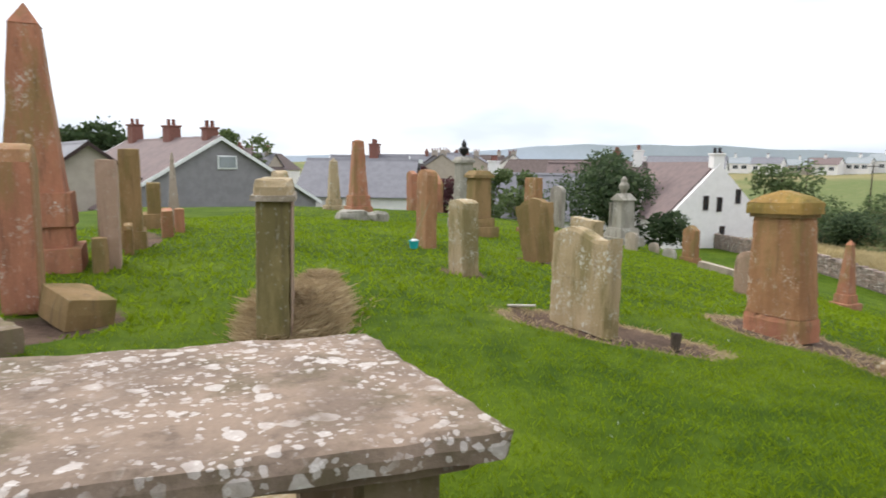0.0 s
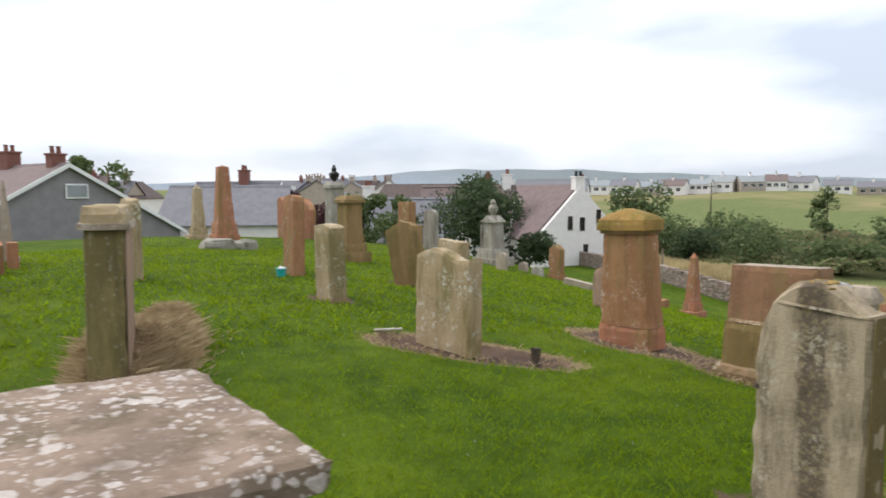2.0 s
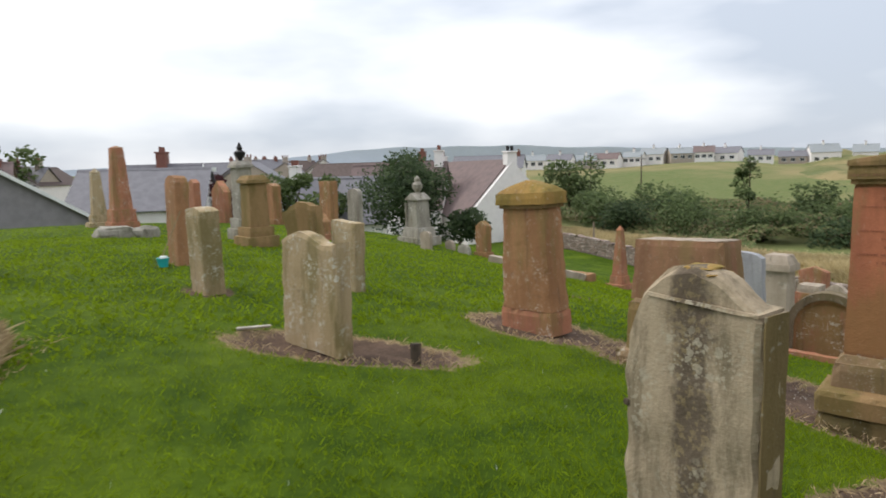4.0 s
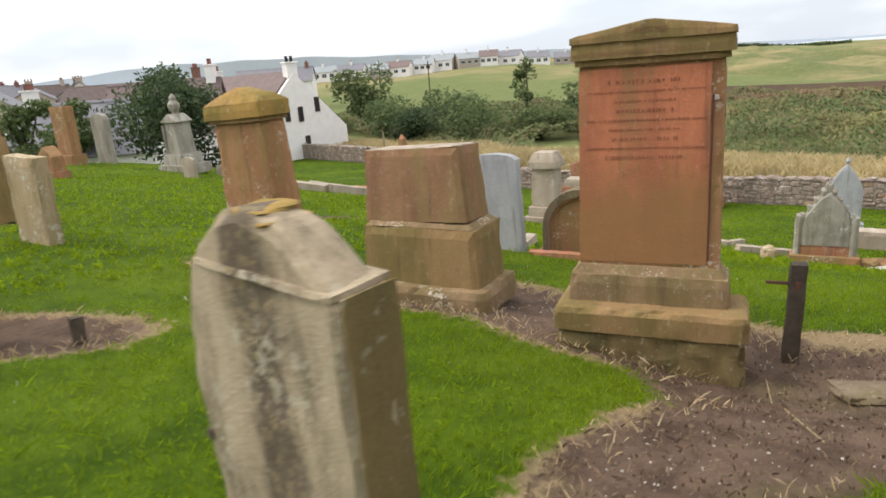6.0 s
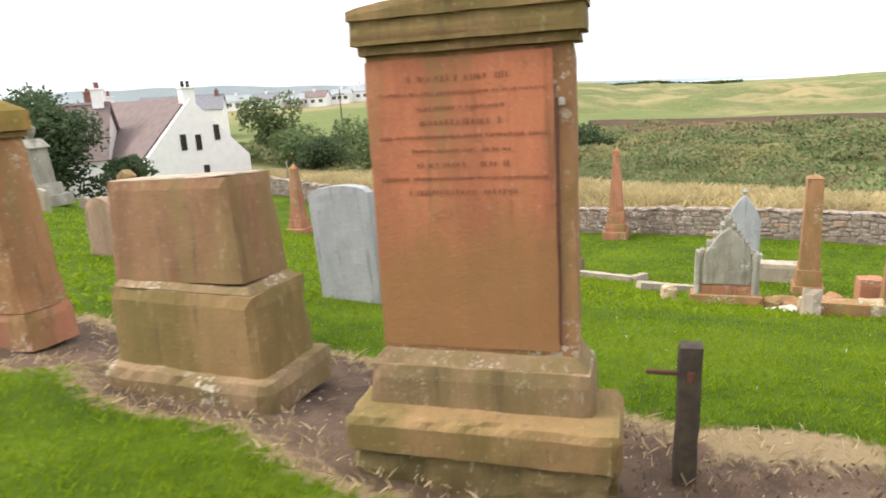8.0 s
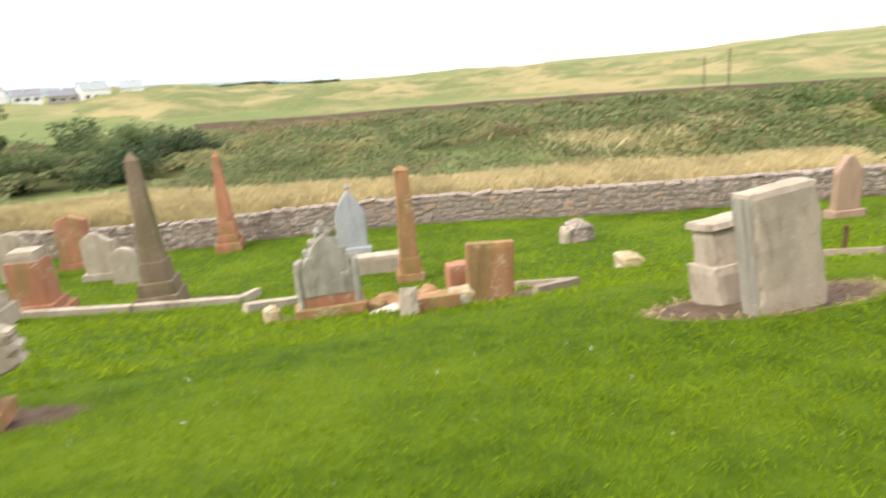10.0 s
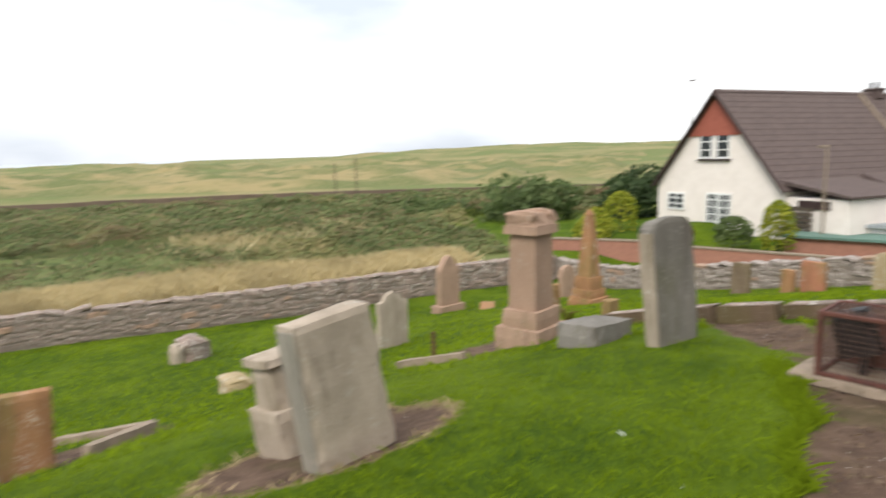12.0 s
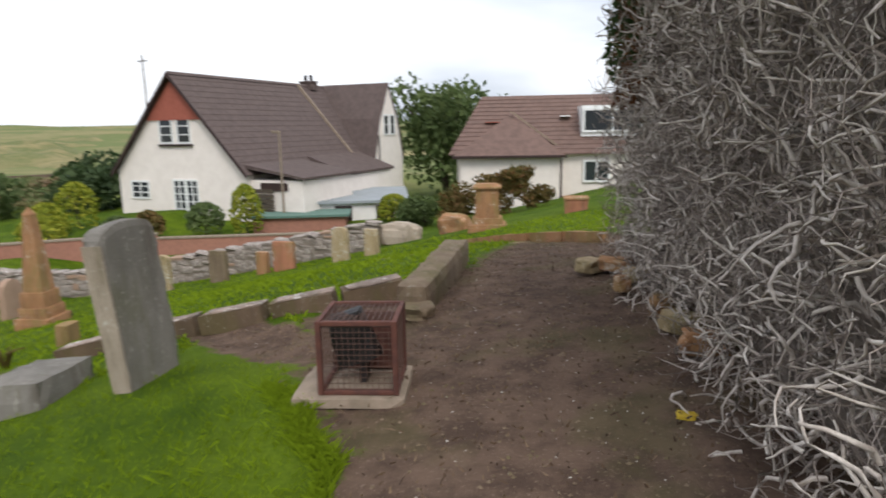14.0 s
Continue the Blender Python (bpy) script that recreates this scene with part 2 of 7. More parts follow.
RUBBLE = stone("rubble_stone", (0.27, 0.205, 0.17), (0.16, 0.125, 0.107), moss=(0.11, 0.09, 0.065), moss_at=0.56, lichen=(0.6, 0.57, 0.51), lichen_size=0.05, lichen_at=0.48, streak=False)
MORTAR = plain("old_mortar", (0.23, 0.19, 0.155), (0.155, 0.128, 0.105), 5, 0.95)
LETTER = plain("cut_letter_shade", (0.3, 0.115, 0.066), (0.235, 0.09, 0.052), 20, 0.9)
IRON = plain("rusty_iron", (0.13, 0.05, 0.035), (0.08, 0.035, 0.028), 14, 0.75, 0.3, 0.4)
OLDWOOD = plain("old_dark_wood", (0.1, 0.078, 0.055), (0.055, 0.044, 0.034), 12, 0.85, 0.2, 0.5)
MESH = plain("rusty_wire", (0.13, 0.07, 0.05), (0.08, 0.045, 0.035), 30, 0.6, 0.4, 0.1)
SOOT = plain("black_lamp_casing", (0.012, 0.011, 0.011), (0.02, 0.018, 0.017), 10, 0.5)
CONCRETE = plain("worn_concrete", (0.3, 0.235, 0.175), (0.21, 0.165, 0.12), 8, 0.9, 0.2, 0.4)
PALE = plain("pale_broken_stone", (0.5, 0.46, 0.4), (0.36, 0.325, 0.28), 8, 0.9)
HARL = plain("white_harling", (0.84, 0.8, 0.77), (0.78, 0.74, 0.71), 2.0, 0.95, 0.1, 0.3)
HARLCREAM = plain("cream_harling", (0.82, 0.745, 0.68), (0.76, 0.685, 0.62), 2.0, 0.95, 0.1, 0.3)
HARLGREY = plain("grey_harling", (0.27, 0.255, 0.26), (0.23, 0.215, 0.22), 2.0, 0.95, 0.1, 0.3)
HARLBUFF = plain("buff_harling", (0.42, 0.36, 0.3), (0.36, 0.31, 0.26), 2.0, 0.95, 0.1, 0.3)
WHITE = plain("white_paint", (0.8, 0.8, 0.78), (0.72, 0.72, 0.7), 5, 0.5, 0.4, 0.05)
TERRACOTTA = plain("red_tile_hanging", (0.36, 0.11, 0.075), (0.3, 0.09, 0.06), 4, 0.85)
POT = plain("red_chimney_clay", (0.23, 0.1, 0.075), (0.17, 0.078, 0.06), 8, 0.85)
BROWNTILE = plain("brown_concrete_tile", (0.115, 0.085, 0.075), (0.085, 0.062, 0.056), 3.0, 0.8, 0.2, 0.3)
REDTILE = plain("reddish_concrete_tile", (0.165, 0.105, 0.085), (0.12, 0.078, 0.064), 3.0, 0.8, 0.2, 0.3)
OLDTILE = plain("old_red_brown_slate", (0.2, 0.145, 0.135), (0.15, 0.118, 0.113), 2.0, 0.85, 0.2, 0.3)
ROOFSLATE = plain("grey_roof_slate", (0.19, 0.185, 0.2), (0.15, 0.145, 0.16), 2.0, 0.7, 0.3, 0.3)
BRICK = plain("garden_brick", (0.36, 0.17, 0.12), (0.29, 0.14, 0.10), 7, 0.9)
DARKTRIM = plain("dark_brown_trim", (0.045, 0.025, 0.022), (0.035, 0.02, 0.018), 6, 0.6)
REDDOOR = plain("red_door_paint", (0.32, 0.03, 0.025), (0.26, 0.025, 0.02), 5, 0.5)
FELT = plain("grey_felt_and_hazed_roof", (0.3, 0.32, 0.33), (0.25, 0.27, 0.27), 2, 0.9)
GREENFELT = plain("green_roof_felt", (0.12, 0.2, 0.16), (0.1, 0.16, 0.13), 3, 0.9)
TEAL = plain("turquoise_plastic", (0.02, 0.42, 0.42), (0.02, 0.36, 0.36), 6, 0.4, 0.5)
GREENBIT = plain("green_plastic", (0.03, 0.4, 0.14), (0.03, 0.34, 0.12), 6, 0.4, 0.5)
YELLOWBIT = plain("yellow_wrapper", (0.6, 0.42, 0.03), (0.5, 0.33, 0.03), 9, 0.5)
CANE = plain("bamboo_cane", (0.32, 0.24, 0.13), (0.24, 0.18, 0.1), 20, 0.7)
BARK = plain("bark", (0.075, 0.055, 0.04), (0.05, 0.038, 0.03), 9, 0.9, 0.1, 0.5)
STEM = plain("dead_ivy_stem", (0.64, 0.57, 0.5), (0.33, 0.275, 0.23), 9, 0.85, 0.15, 0.4)
# twigs coloured darker than the stems, for the shade in the gaps
TWIG = plain("dead_ivy_twig", (0.34, 0.285, 0.245), (0.13, 0.105, 0.09), 9, 0.9, 0.1, 0.3)
# the air's haze over the far hills is put into their colour
HAZE = plain("hazed_far_hill", (0.5, 0.55, 0.61), (0.46, 0.51, 0.57), 0.004, 1.0, 0.0, 0.0)
WATER = plain("grey_sea", (0.42, 0.46, 0.5), (0.38, 0.42, 0.46), 0.01, 0.4, 0.3, 0.0)
TARMAC = plain("railway_wall_stone", (0.16, 0.115, 0.085), (0.12, 0.088, 0.065), 0.4, 0.9)
LEAF_DARK = foliage("dark_leaf", [(0.028, 0.05, 0.018), (0.05, 0.08, 0.028), (0.075, 0.105, 0.04)])
LEAF_MID = foliage("mid_green_leaf", [(0.06, 0.09, 0.03), (0.1, 0.14, 0.045), (0.14, 0.175, 0.065)])
LEAF_GOLD = foliage("golden_conifer_leaf", [(0.11, 0.15, 0.012), (0.25, 0.28, 0.025), (0.42, 0.4, 0.045)])
LEAF_RUST = foliage("autumn_shrub_leaf", [(0.07, 0.07, 0.02), (0.16, 0.12, 0.035), (0.2, 0.1, 0.04)])
LEAF_PURPLE = foliage("copper_beech_leaf", [(0.06, 0.022, 0.024), (0.1, 0.035, 0.035)])
SCRUB = foliage("gorse_scrub", [(0.075, 0.1, 0.035), (0.1, 0.14, 0.048), (0.14, 0.185, 0.065), (0.16, 0.175, 0.07), (0.19, 0.17, 0.075), (0.2, 0.145, 0.085)], 0.25, (0.3, 0.25, 0.1))
STRAW = foliage("dry_grass", [(0.42, 0.33, 0.16), (0.55, 0.45, 0.24), (0.66, 0.55, 0.32)], 0.3)
HAY = foliage("dead_grass", [(0.36, 0.26, 0.145), (0.5, 0.38, 0.22), (0.62, 0.49, 0.31)], 0.3)
LITTER = foliage("leaf_litter", [(0.07, 0.045, 0.03), (0.14, 0.09, 0.055), (0.22, 0.155, 0.095)], 0.2)
BROWNLEAF = foliage("withered_ivy_leaf", [(0.12, 0.05, 0.025), (0.2, 0.09, 0.04), (0.09, 0.06, 0.03)], 0.25)


def turf_colour(k):
    """Mown grass seen from above: broad yellowish and deep green mottling."""
    v = k.coords(vary=False)
    big, mid, fine = k.noise(v, 0.4, 4, 0.6), k.noise(v, 2.6, 5, 0.65), k.noise(v, 30, 3, 0.7)
    col = k.mix(k.ramp(mid, 0.32, 0.68), (0.027, 0.054, 0.002), (0.07, 0.112, 0.004))
    col = k.mix(k.math("MULTIPLY", k.ramp(big, 0.42, 0.68), 0.55), col, (0.125, 0.172, 0.008))
    return k.mix(k.math("MULTIPLY", k.ramp(fine, 0.38, 0.66), 0.45), col, (0.03, 0.06, 0.002)), mid, fine


def blade_material():
    """Grass blades, each a little lighter or darker than the turf they grow in."""
    k = Nodes("grass_blade")
    col, mid, fine = turf_colour(k)
    col = k.mix(k.math("MULTIPLY_ADD", k.island(), 0.5, 0.35), col, (0.26, 0.358, 0.017))
    tr = k.n.new("ShaderNodeBsdfTranslucent")
    k.l.new(col, tr.inputs["Color"])
    mx = k.n.new("ShaderNodeMixShader")
    mx.inputs[0].default_value = 0.5
    k.l.new(k.b.outputs["BSDF"], mx.inputs[1])
    k.l.new(tr.outputs["BSDF"], mx.inputs[2])
    k.l.new(mx.outputs["Shader"], k.out.inputs["Surface"])
    return k.done(col, 0.8, 0.06)


BLADE = blade_material()


def glass_material():
    k = Nodes("window_glass")
    return k.done((0.03, 0.035, 0.04), 0.06, 0.6)


GLASS = glass_material()


def ground_material():
    """Mown grass, trodden earth, dead grass and, further off, rough links."""
    k = Nodes("turf_and_earth")
    v = k.coords(vary=False)
    turf, mid, fine = turf_colour(k)
    earth = k.mix(k.ramp(k.noise(v, 3.4, 6, 0.7), 0.35, 0.65), (0.14, 0.093, 0.066), (0.072, 0.047, 0.034))
    earth = k.mix(k.math("MULTIPLY", k.ramp(k.noise(v, 55, 2, 0.5), 0.62, 0.7), 0.45), earth, (0.26, 0.2, 0.15))
    earth = k.mix(k.math("MULTIPLY", k.ramp(k.noise(v, 1.1, 4, 0.6), 0.52, 0.66), 0.4), earth, (0.085, 0.08, 0.03))
    dry = k.mix(k.noise(v, 30, 4, 0.7), (0.17, 0.12, 0.065), (0.36, 0.265, 0.15))
    ragged = k.math("MULTIPLY", k.math("SUBTRACT", k.noise(v, 9, 4, 0.7), 0.5), 0.7)
    col = k.mix(k.ramp(k.math("ADD", k.attr("dry"), ragged), 0.4, 0.6), turf, dry)
    col = k.mix(k.ramp(k.math("ADD", k.attr("soil"), ragged), 0.42, 0.58), col, earth)
    far1, far2 = k.noise(v, 0.012, 6, 0.65), k.noise(v, 0.06, 5, 0.6)
    links = k.mix(k.ramp(far1, 0.44, 0.58), (0.115, 0.14, 0.048), (0.225, 0.19, 0.09))
    links = k.mix(k.math("MULTIPLY", k.ramp(far2, 0.45, 0.7), 0.55), links, (0.1, 0.135, 0.04))
    links = k.mix(k.math("MULTIPLY", k.ramp(k.noise(v, 0.5, 4, 0.7), 0.4, 0.7), 0.3), links, (0.22, 0.19, 0.09))
    col = k.mix(k.attr("rough_links"), col, links)
    k.bump(k.math("ADD", k.math("ADD", fine, mid), k.noise(v, 90, 3, 0.7)), 0.5, 0.03)
    return k.done(col, 0.95, 0.1)


TURF = ground_material()


# ---- building blocks ----
def mesh_object(name, verts, faces, material, parent=None, label="", smooth=False):
    me = bpy.data.meshes.new(name)
    me.from_pydata(verts, [], faces)
    me.materials.append(material)
    if smooth:
        me.polygons.foreach_set("use_smooth", [True] * len(me.polygons))
    me.update()
    ob = new(name, me)
    if parent:
        ob.parent = parent
    if label:
        ob["label"] = label
    return ob


def part(name, bm, material, parent=None, label="", smooth=False):
    """Links a bmesh as one mesh object under a thing or under a part."""
    me = bpy.data.meshes.new(name)
    bm.to_mesh(me)
    bm.free()
    me.materials.append(material)
    if smooth:
        me.polygons.foreach_set("use_smooth", [True] * len(me.polygons))
    ob = new(name, me)
    if parent:
        ob.parent = parent
    if label:
        ob["label"] = label
    return ob


def thing(name, m, label, category, group=""):
    """An Empty at the base of a thing, that carries its parts."""
    ob = new(name)
    ob.empty_display_size = 0.1
    ob.matrix_world = m
    return tagged(ob, label, category, group)


def block(w, d, h, res=0.1, taper=(1.0, 1.0), top=None, head=0.0, rough=0.004, chip=0.012, at=(0, 0, 0), seed=0, lean=0.0):
    """A dressed stone with worn edges: base centred at `at`, width along x, depth along y. top: shape of the head over x in -1..1."""
    bm = bmesh.new()
    nx, ny, nz = max(1, round(w / res)), max(1, round(d / res)), max(1, round(h / res))
    if top:
        nx = max(nx, 12)
    grid = {}

    def vert(i, j, k):
        if (i, j, k) not in grid:
            u, v, t = 2 * i / nx - 1, 2 * j / ny - 1, k / nz
            x, y = u * w / 2 * (1 + (taper[0] - 1) * t), v * d / 2 * (1 + (taper[1] - 1) * t)
            z = t * ((h - head) + head * top(u)) if top else t * h
            ends = (i in (0, nx)) + (j in (0, ny)) + (k == nz)
            p = Vector((x, y, z))
            if ends >= 2:
                cut = chip * (0.5 + abs(noise.noise(p * 5 + Vector((seed * 3.1, 0, 0)))) * 1.6)
                if i in (0, nx):
                    p.x -= math.copysign(cut, u)
                if j in (0, ny):
                    p.y -= math.copysign(min(cut, d * 0.3), v)
                if k == nz:
                    p.z -= cut * 0.6
            n = noise.noise_vector(p * 6 + Vector((seed * 7.7, 1.3, 2.9)))
            p += n * rough
            p.y += lean * t * h
            grid[(i, j, k)] = bm.verts.new(p + Vector(at))
        return grid[(i, j, k)]

    for j in (0, ny):
        for i in range(nx):
            for k in range(nz):
                q = [vert(i, j, k), vert(i + 1, j, k), vert(i + 1, j, k + 1), vert(i, j, k + 1)]
                bm.faces.new(q if j == 0 else q[::-1])
    for i in (0, nx):
        for j in range(ny):
            for k in range(nz):
                q = [vert(i, j, k), vert(i, j + 1, k), vert(i, j + 1, k + 1), vert(i, j, k + 1)]
                bm.faces.new(q[::-1] if i == 0 else q)
    for k in (0, nz):
        for i in range(nx):
            for j in range(ny):
                q = [vert(i, j, k), vert(i + 1, j, k), vert(i + 1, j + 1, k), vert(i, j + 1, k)]
                bm.faces.new(q[::-1] if k == 0 else q)
    return bm


def box(w, d, h, at=(0, 0, 0), bevel=0.0):
    """A plain box on its base, with its edges bevelled."""
    bm = bmesh.new()
    bmesh.ops.create_cube(bm, size=1, matrix=Matrix.Translation((at[0], at[1], at[2] + h / 2)) @ Matrix.Diagonal((w, d, h, 1)))
    if bevel:
        bmesh.ops.bevel(bm, geom=bm.edges[:], offset=bevel, segments=1, affect="EDGES")
    return bm


def frustum(r0, r1, h, sides=4, at=(0, 0, 0), turn=None):
    bm = bmesh.new()
    turn = math.pi / sides if turn is None else turn
    k = 1 / math.cos(math.pi / sides) if sides == 4 else 1
    bmesh.ops.create_cone(bm, cap_ends=True, segments=sides, radius1=r0 * k, radius2=max(r1 * k, 1e-4), depth=h,
                          matrix=Matrix.Translation((at[0], at[1], at[2] + h / 2)) @ Matrix.Rotation(turn, 4, "Z"))
    return bm


def lathe(rings, sides=14, at=(0, 0, 0)):
    """A turned shape from (radius, height) rings."""
    bm = bmesh.new()
    loops = []
    for r, z in rings:
        loops.append([bm.verts.new((at[0] + r * math.cos(a), at[1] + r * math.sin(a), at[2] + z)) for a in (2 * math.pi * i / sides for i in range(sides))])
    for a, b in zip(loops, loops[1:]):
        for i in range(sides):
            bm.faces.new((a[i], a[(i + 1) % sides], b[(i + 1) % sides], b[i]))
    bm.faces.new(loops[0][::-1])
    bm.faces.new(loops[-1])
    return bm


def prism(outline, length, at=(0, 0, 0)):
    """An outline in x and z drawn out along y."""
    bm = bmesh.new()
    a = [bm.verts.new((at[0] + x, at[1] - length / 2, at[2] + z)) for x, z in outline]
    b = [bm.verts.new((at[0] + x, at[1] + length / 2, at[2] + z)) for x, z in outline]
    n = len(a)
    bm.faces.new(a)
    bm.faces.new(b[::-1])
    for i in range(n):
        bm.faces.new((a[i], b[i], b[(i + 1) % n], a[(i + 1) % n]))
    bmesh.ops.recalc_face_normals(bm, faces=bm.faces[:])
    return bm


def boulder(w, d, h, seed, at=(0, 0, 0)):
    """A rough broken stone."""
    bm = bmesh.new()
    bmesh.ops.create_icosphere(bm, subdivisions=3, radius=1)
    for v in bm.verts:
        p = v.co.copy()
        q = Vector([math.copysign(abs(c) ** 0.55, c) for c in p])
        q *= 1 + 0.28 * noise.noise(p * 1.7 + Vector((seed * 5.3, 0, 0))) + 0.07 * noise.noise(p * 6 + Vector((0, seed, 0)))
        v.co = Vector((q.x * w / 2, q.y * d / 2, max(-0.08, q.z * 0.6 + 0.35) * h)) + Vector(at)
    return bm


# heads of gravestones, over x in -1..1
def flat_head(x):
    return 1.0


def round_head(x):
    return math.sqrt(max(0.0, 1 - x * x))


def pointed_head(x):
    return max(0.0, 1 - abs(x) ** 1.5)


def gable_head(x):
    return 1 - abs(x)


def shoulder_head(x):
    return 1.0 if abs(x) < 0.12 else 0.86 * math.sqrt(max(0, 1 - (abs(x) / 0.72) ** 2)) if abs(x) < 0.62 else 0.1 + 0.35 * max(0, 1 - abs(x))


def wavy_head(x):
    return 0.5 + 0.4 * math.cos(3.4 * x + 0.9) + (0.1 if x < -0.6 else 0)


def camber_head(x):
    return 1 - 0.8 * x * x


# ---- the lie of the land ----
BANK = [
    [-0.24, -0.03, 0.13, 0.02, -0.63, -1.84, -3.23, -4.31, -5.14, -5.96],
    [-0.19, -0.07, 0.12, 0.09, -0.4, -1.1, -2.66, -3.96, -4.91, -5.88],
    [-0.09, 0.03, 0.15, -0.01, -0.53, -0.54, -2.23, -3.75, -4.84, -5.81],
    [-0.01, 0.13, 0.2, -0.03, -0.55, -0.93, -3.01, -4.22, -5.01, -5.66],
    [-0.05, 0.09, 0.15, -0.07, -0.71, -2.13, -3.88, -4.4, -4.94, -5.43],
    [-0.23, 0.01, 0.12, -0.22, -0.85, -2.22, -4.08, -4.66, -4.96, -5.26],
    [-0.5, -0.2, 0.01, -0.3, -1.03, -2.49, -4.58, -5.41, -5.34, -5.25],
    [-0.79, -0.61, -0.46, -0.64, -1.25, -2.54, -4.51, -5.47, -5.46, -5.42],
    [-1.05, -0.96, -0.92, -1.08, -1.64, -2.72, -4.16, -5.16, -5.54, -5.73],
]


def ground(x, y):
    u = (min(max(x, -12), 29.99) + 12) / 6
    v = (min(max(y, -12), 23.99) + 12) / 6
    i, j = int(u), int(v)
    weights = []
    for t in (u - i, v - j):
        weights.append(((1 - t) ** 3 / 6, (3 * t**3 - 6 * t**2 + 4) / 6, (-3 * t**3 + 3 * t**2 + 3 * t + 1) / 6, t**3 / 6))
    z = sum(weights[1][b] * weights[0][a] * BANK[j + b][i + a] for b in range(4) for a in range(4))
    return z


def smooth(a, b, x):
    t = min(1.0, max(0.0, (x - a) / (b - a)))
    return t * t * (3 - 2 * t)


def land(x, y):
    """Height of the ground anywhere: the churchyard bank, the low ground about it, the links and the hill."""
    z = ground(x, y)
    z += (-4.6 - z) * smooth(30, 42, y)
    z += (-4.0 - z) * smooth(-14, -30, x)
    east = smooth(0.3, 2.5, x + 0.19 * y - 31.0)
    z += east * (-4.35 - z)
    z -= 0.16 * math.exp(-(((x - 5.85) / 0.8) ** 2) - ((y - 3.5) / 0.8) ** 2)
    z += 1.35 * math.exp(-((x - 36) / 9) ** 2 - ((y + 29) / 9) ** 2) * (1 - smooth(48, 60, x))
    d, ang = math.hypot(x - 6, y - 2), math.degrees(math.atan2(y - 2, x - 6))
    far = smooth(60, 130, d)
    z += far * (-6.8 - z)
    if d > 60:
        n = noise.fractal(Vector((x / 70, y / 70, 0.3)), 1.0, 2.0, 4)
        z += far * (0.2 + 4.2 * smooth(110, 300, d)) * max(-0.2, n) * (1 - smooth(900, 1500, d))
        north = smooth(24, 40, ang) * (1 - smooth(110, 150, ang))
        z += north * 6.6 * smooth(80, 260, d)
        south = smooth(2, -22, ang) * smooth(-120, -70, ang)
        z += south * 14 * smooth(250, 900, d)
        z += 2.4 * smooth(400, 900, d)
        sea = smooth(3, 10, ang) * (1 - smooth(27, 31, ang)) + 0.0
        z -= sea * 9 * smooth(1100, 1500, d)
    return z


SOIL = [  # trodden or bare earth: centre, half sizes, turn
    (2.62, 2.7, 0.5, 0.24, -76),
    (1.85, 6.85, 1.25, 0.52, -32), (4.5, 7.95, 1.05, 0.62, -66), (5.5, 6.0, 1.25, 0.75, -66), (6.0, 4.4, 1.4, 0.72, -66),
    (6.2, 3.0, 1.15, 0.55, -30), (5.3, 2.75, 1.6, 0.55, -8), (4.3, 2.75, 0.9, 0.38, 10), (11.6, 0.95, 1.06, 0.62, 110), (14.2, 6.6, 0.9, 0.5, -60),
    (14.6, 4.0, 1.6, 0.7, -50), (16.8, 12.0, 1.7, 1.1, -60), (0.4, 10.5, 0.55, 0.35, -60), (-1.5, 6.0, 0.6, 0.5, -60),
    (8.7, 6.9, 0.75, 0.4, -60), (7.0, 12.0, 0.7, 0.35, -10), (-3.65, 5.5, 0.5, 0.85, -20), (2.2, 13.3, 0.7, 0.4, -60), (15.5, -2.0, 1.5, 0.7, -66),
    (12.4, -3.72, 1.5, 0.36, -23), (11.3, -4.3, 0.8, 0.6, -30), (10.4, -4.6, 1.3, 2.2, 10), (10.4, -7.4, 1.15, 2.6, 20), (9.5, -3.2, 1.2, 1.4, 20), (9.0, -2.0, 0.75, 0.9, 20),
    (8.2, -2.4, 1.1, 2.0, 20), (9.1, -5.6, 0.9, 1.7, 20), (8.5, -0.9, 0.55, 1.2, 14), (7.6, -0.6, 0.6, 1.9, 20), (24.5, 3.4, 0.7, 0.4, 0), (-6.0, 12.5, 1.6, 0.5, -65),
]
DRY = [  # dead grass
    (-1.62, 6.6, 0.45, 1.75, 8), (1.85, 6.85, 1.36, 0.6, -32), (4.5, 7.95, 1.15, 0.72, -66), (5.5, 6.0, 1.34, 0.84, -66), (6.0, 4.4, 1.5, 0.82, -66),
    (4.6, 2.85, 1.25, 0.55, 8), (11.6, 0.95, 1.12, 0.67, 110), (6.9, 3.2, 0.7, 0.35, -40), (13.0, -10.5, 2.4, 0.35, 18), (10.9, -8.9, 1.4, 0.3, -20),
]


def within(patches, x, y):
    """1 well inside one of the patches, 0.5 at its rim, 0 well outside."""
    best = 0.0
    for cx, cy, a, b, turn in patches:
        dx, dy = x - cx, y - cy
        if abs(dx) > 6 or abs(dy) > 6:
            continue
        c, s = math.cos(radians(turn)), math.sin(radians(turn))
        u, v = (dx * c + dy * s) / a, (-dx * s + dy * c) / b
        best = max(best, min(1.0, max(0.0, 1.0 - 0.5 * math.hypot(u, v) ** 2)))
    return best


def axis(lo, hi, step):
    mid = list(np.arange(lo, hi + 1e-6, step))
    out, k = [], step
    while sum(out) < 4000:
        k *= 1.14
        out.append(k)
    run = np.cumsum(out)
    return np.array([lo - r for r in run[::-1]] + mid + [hi + r for r in run])


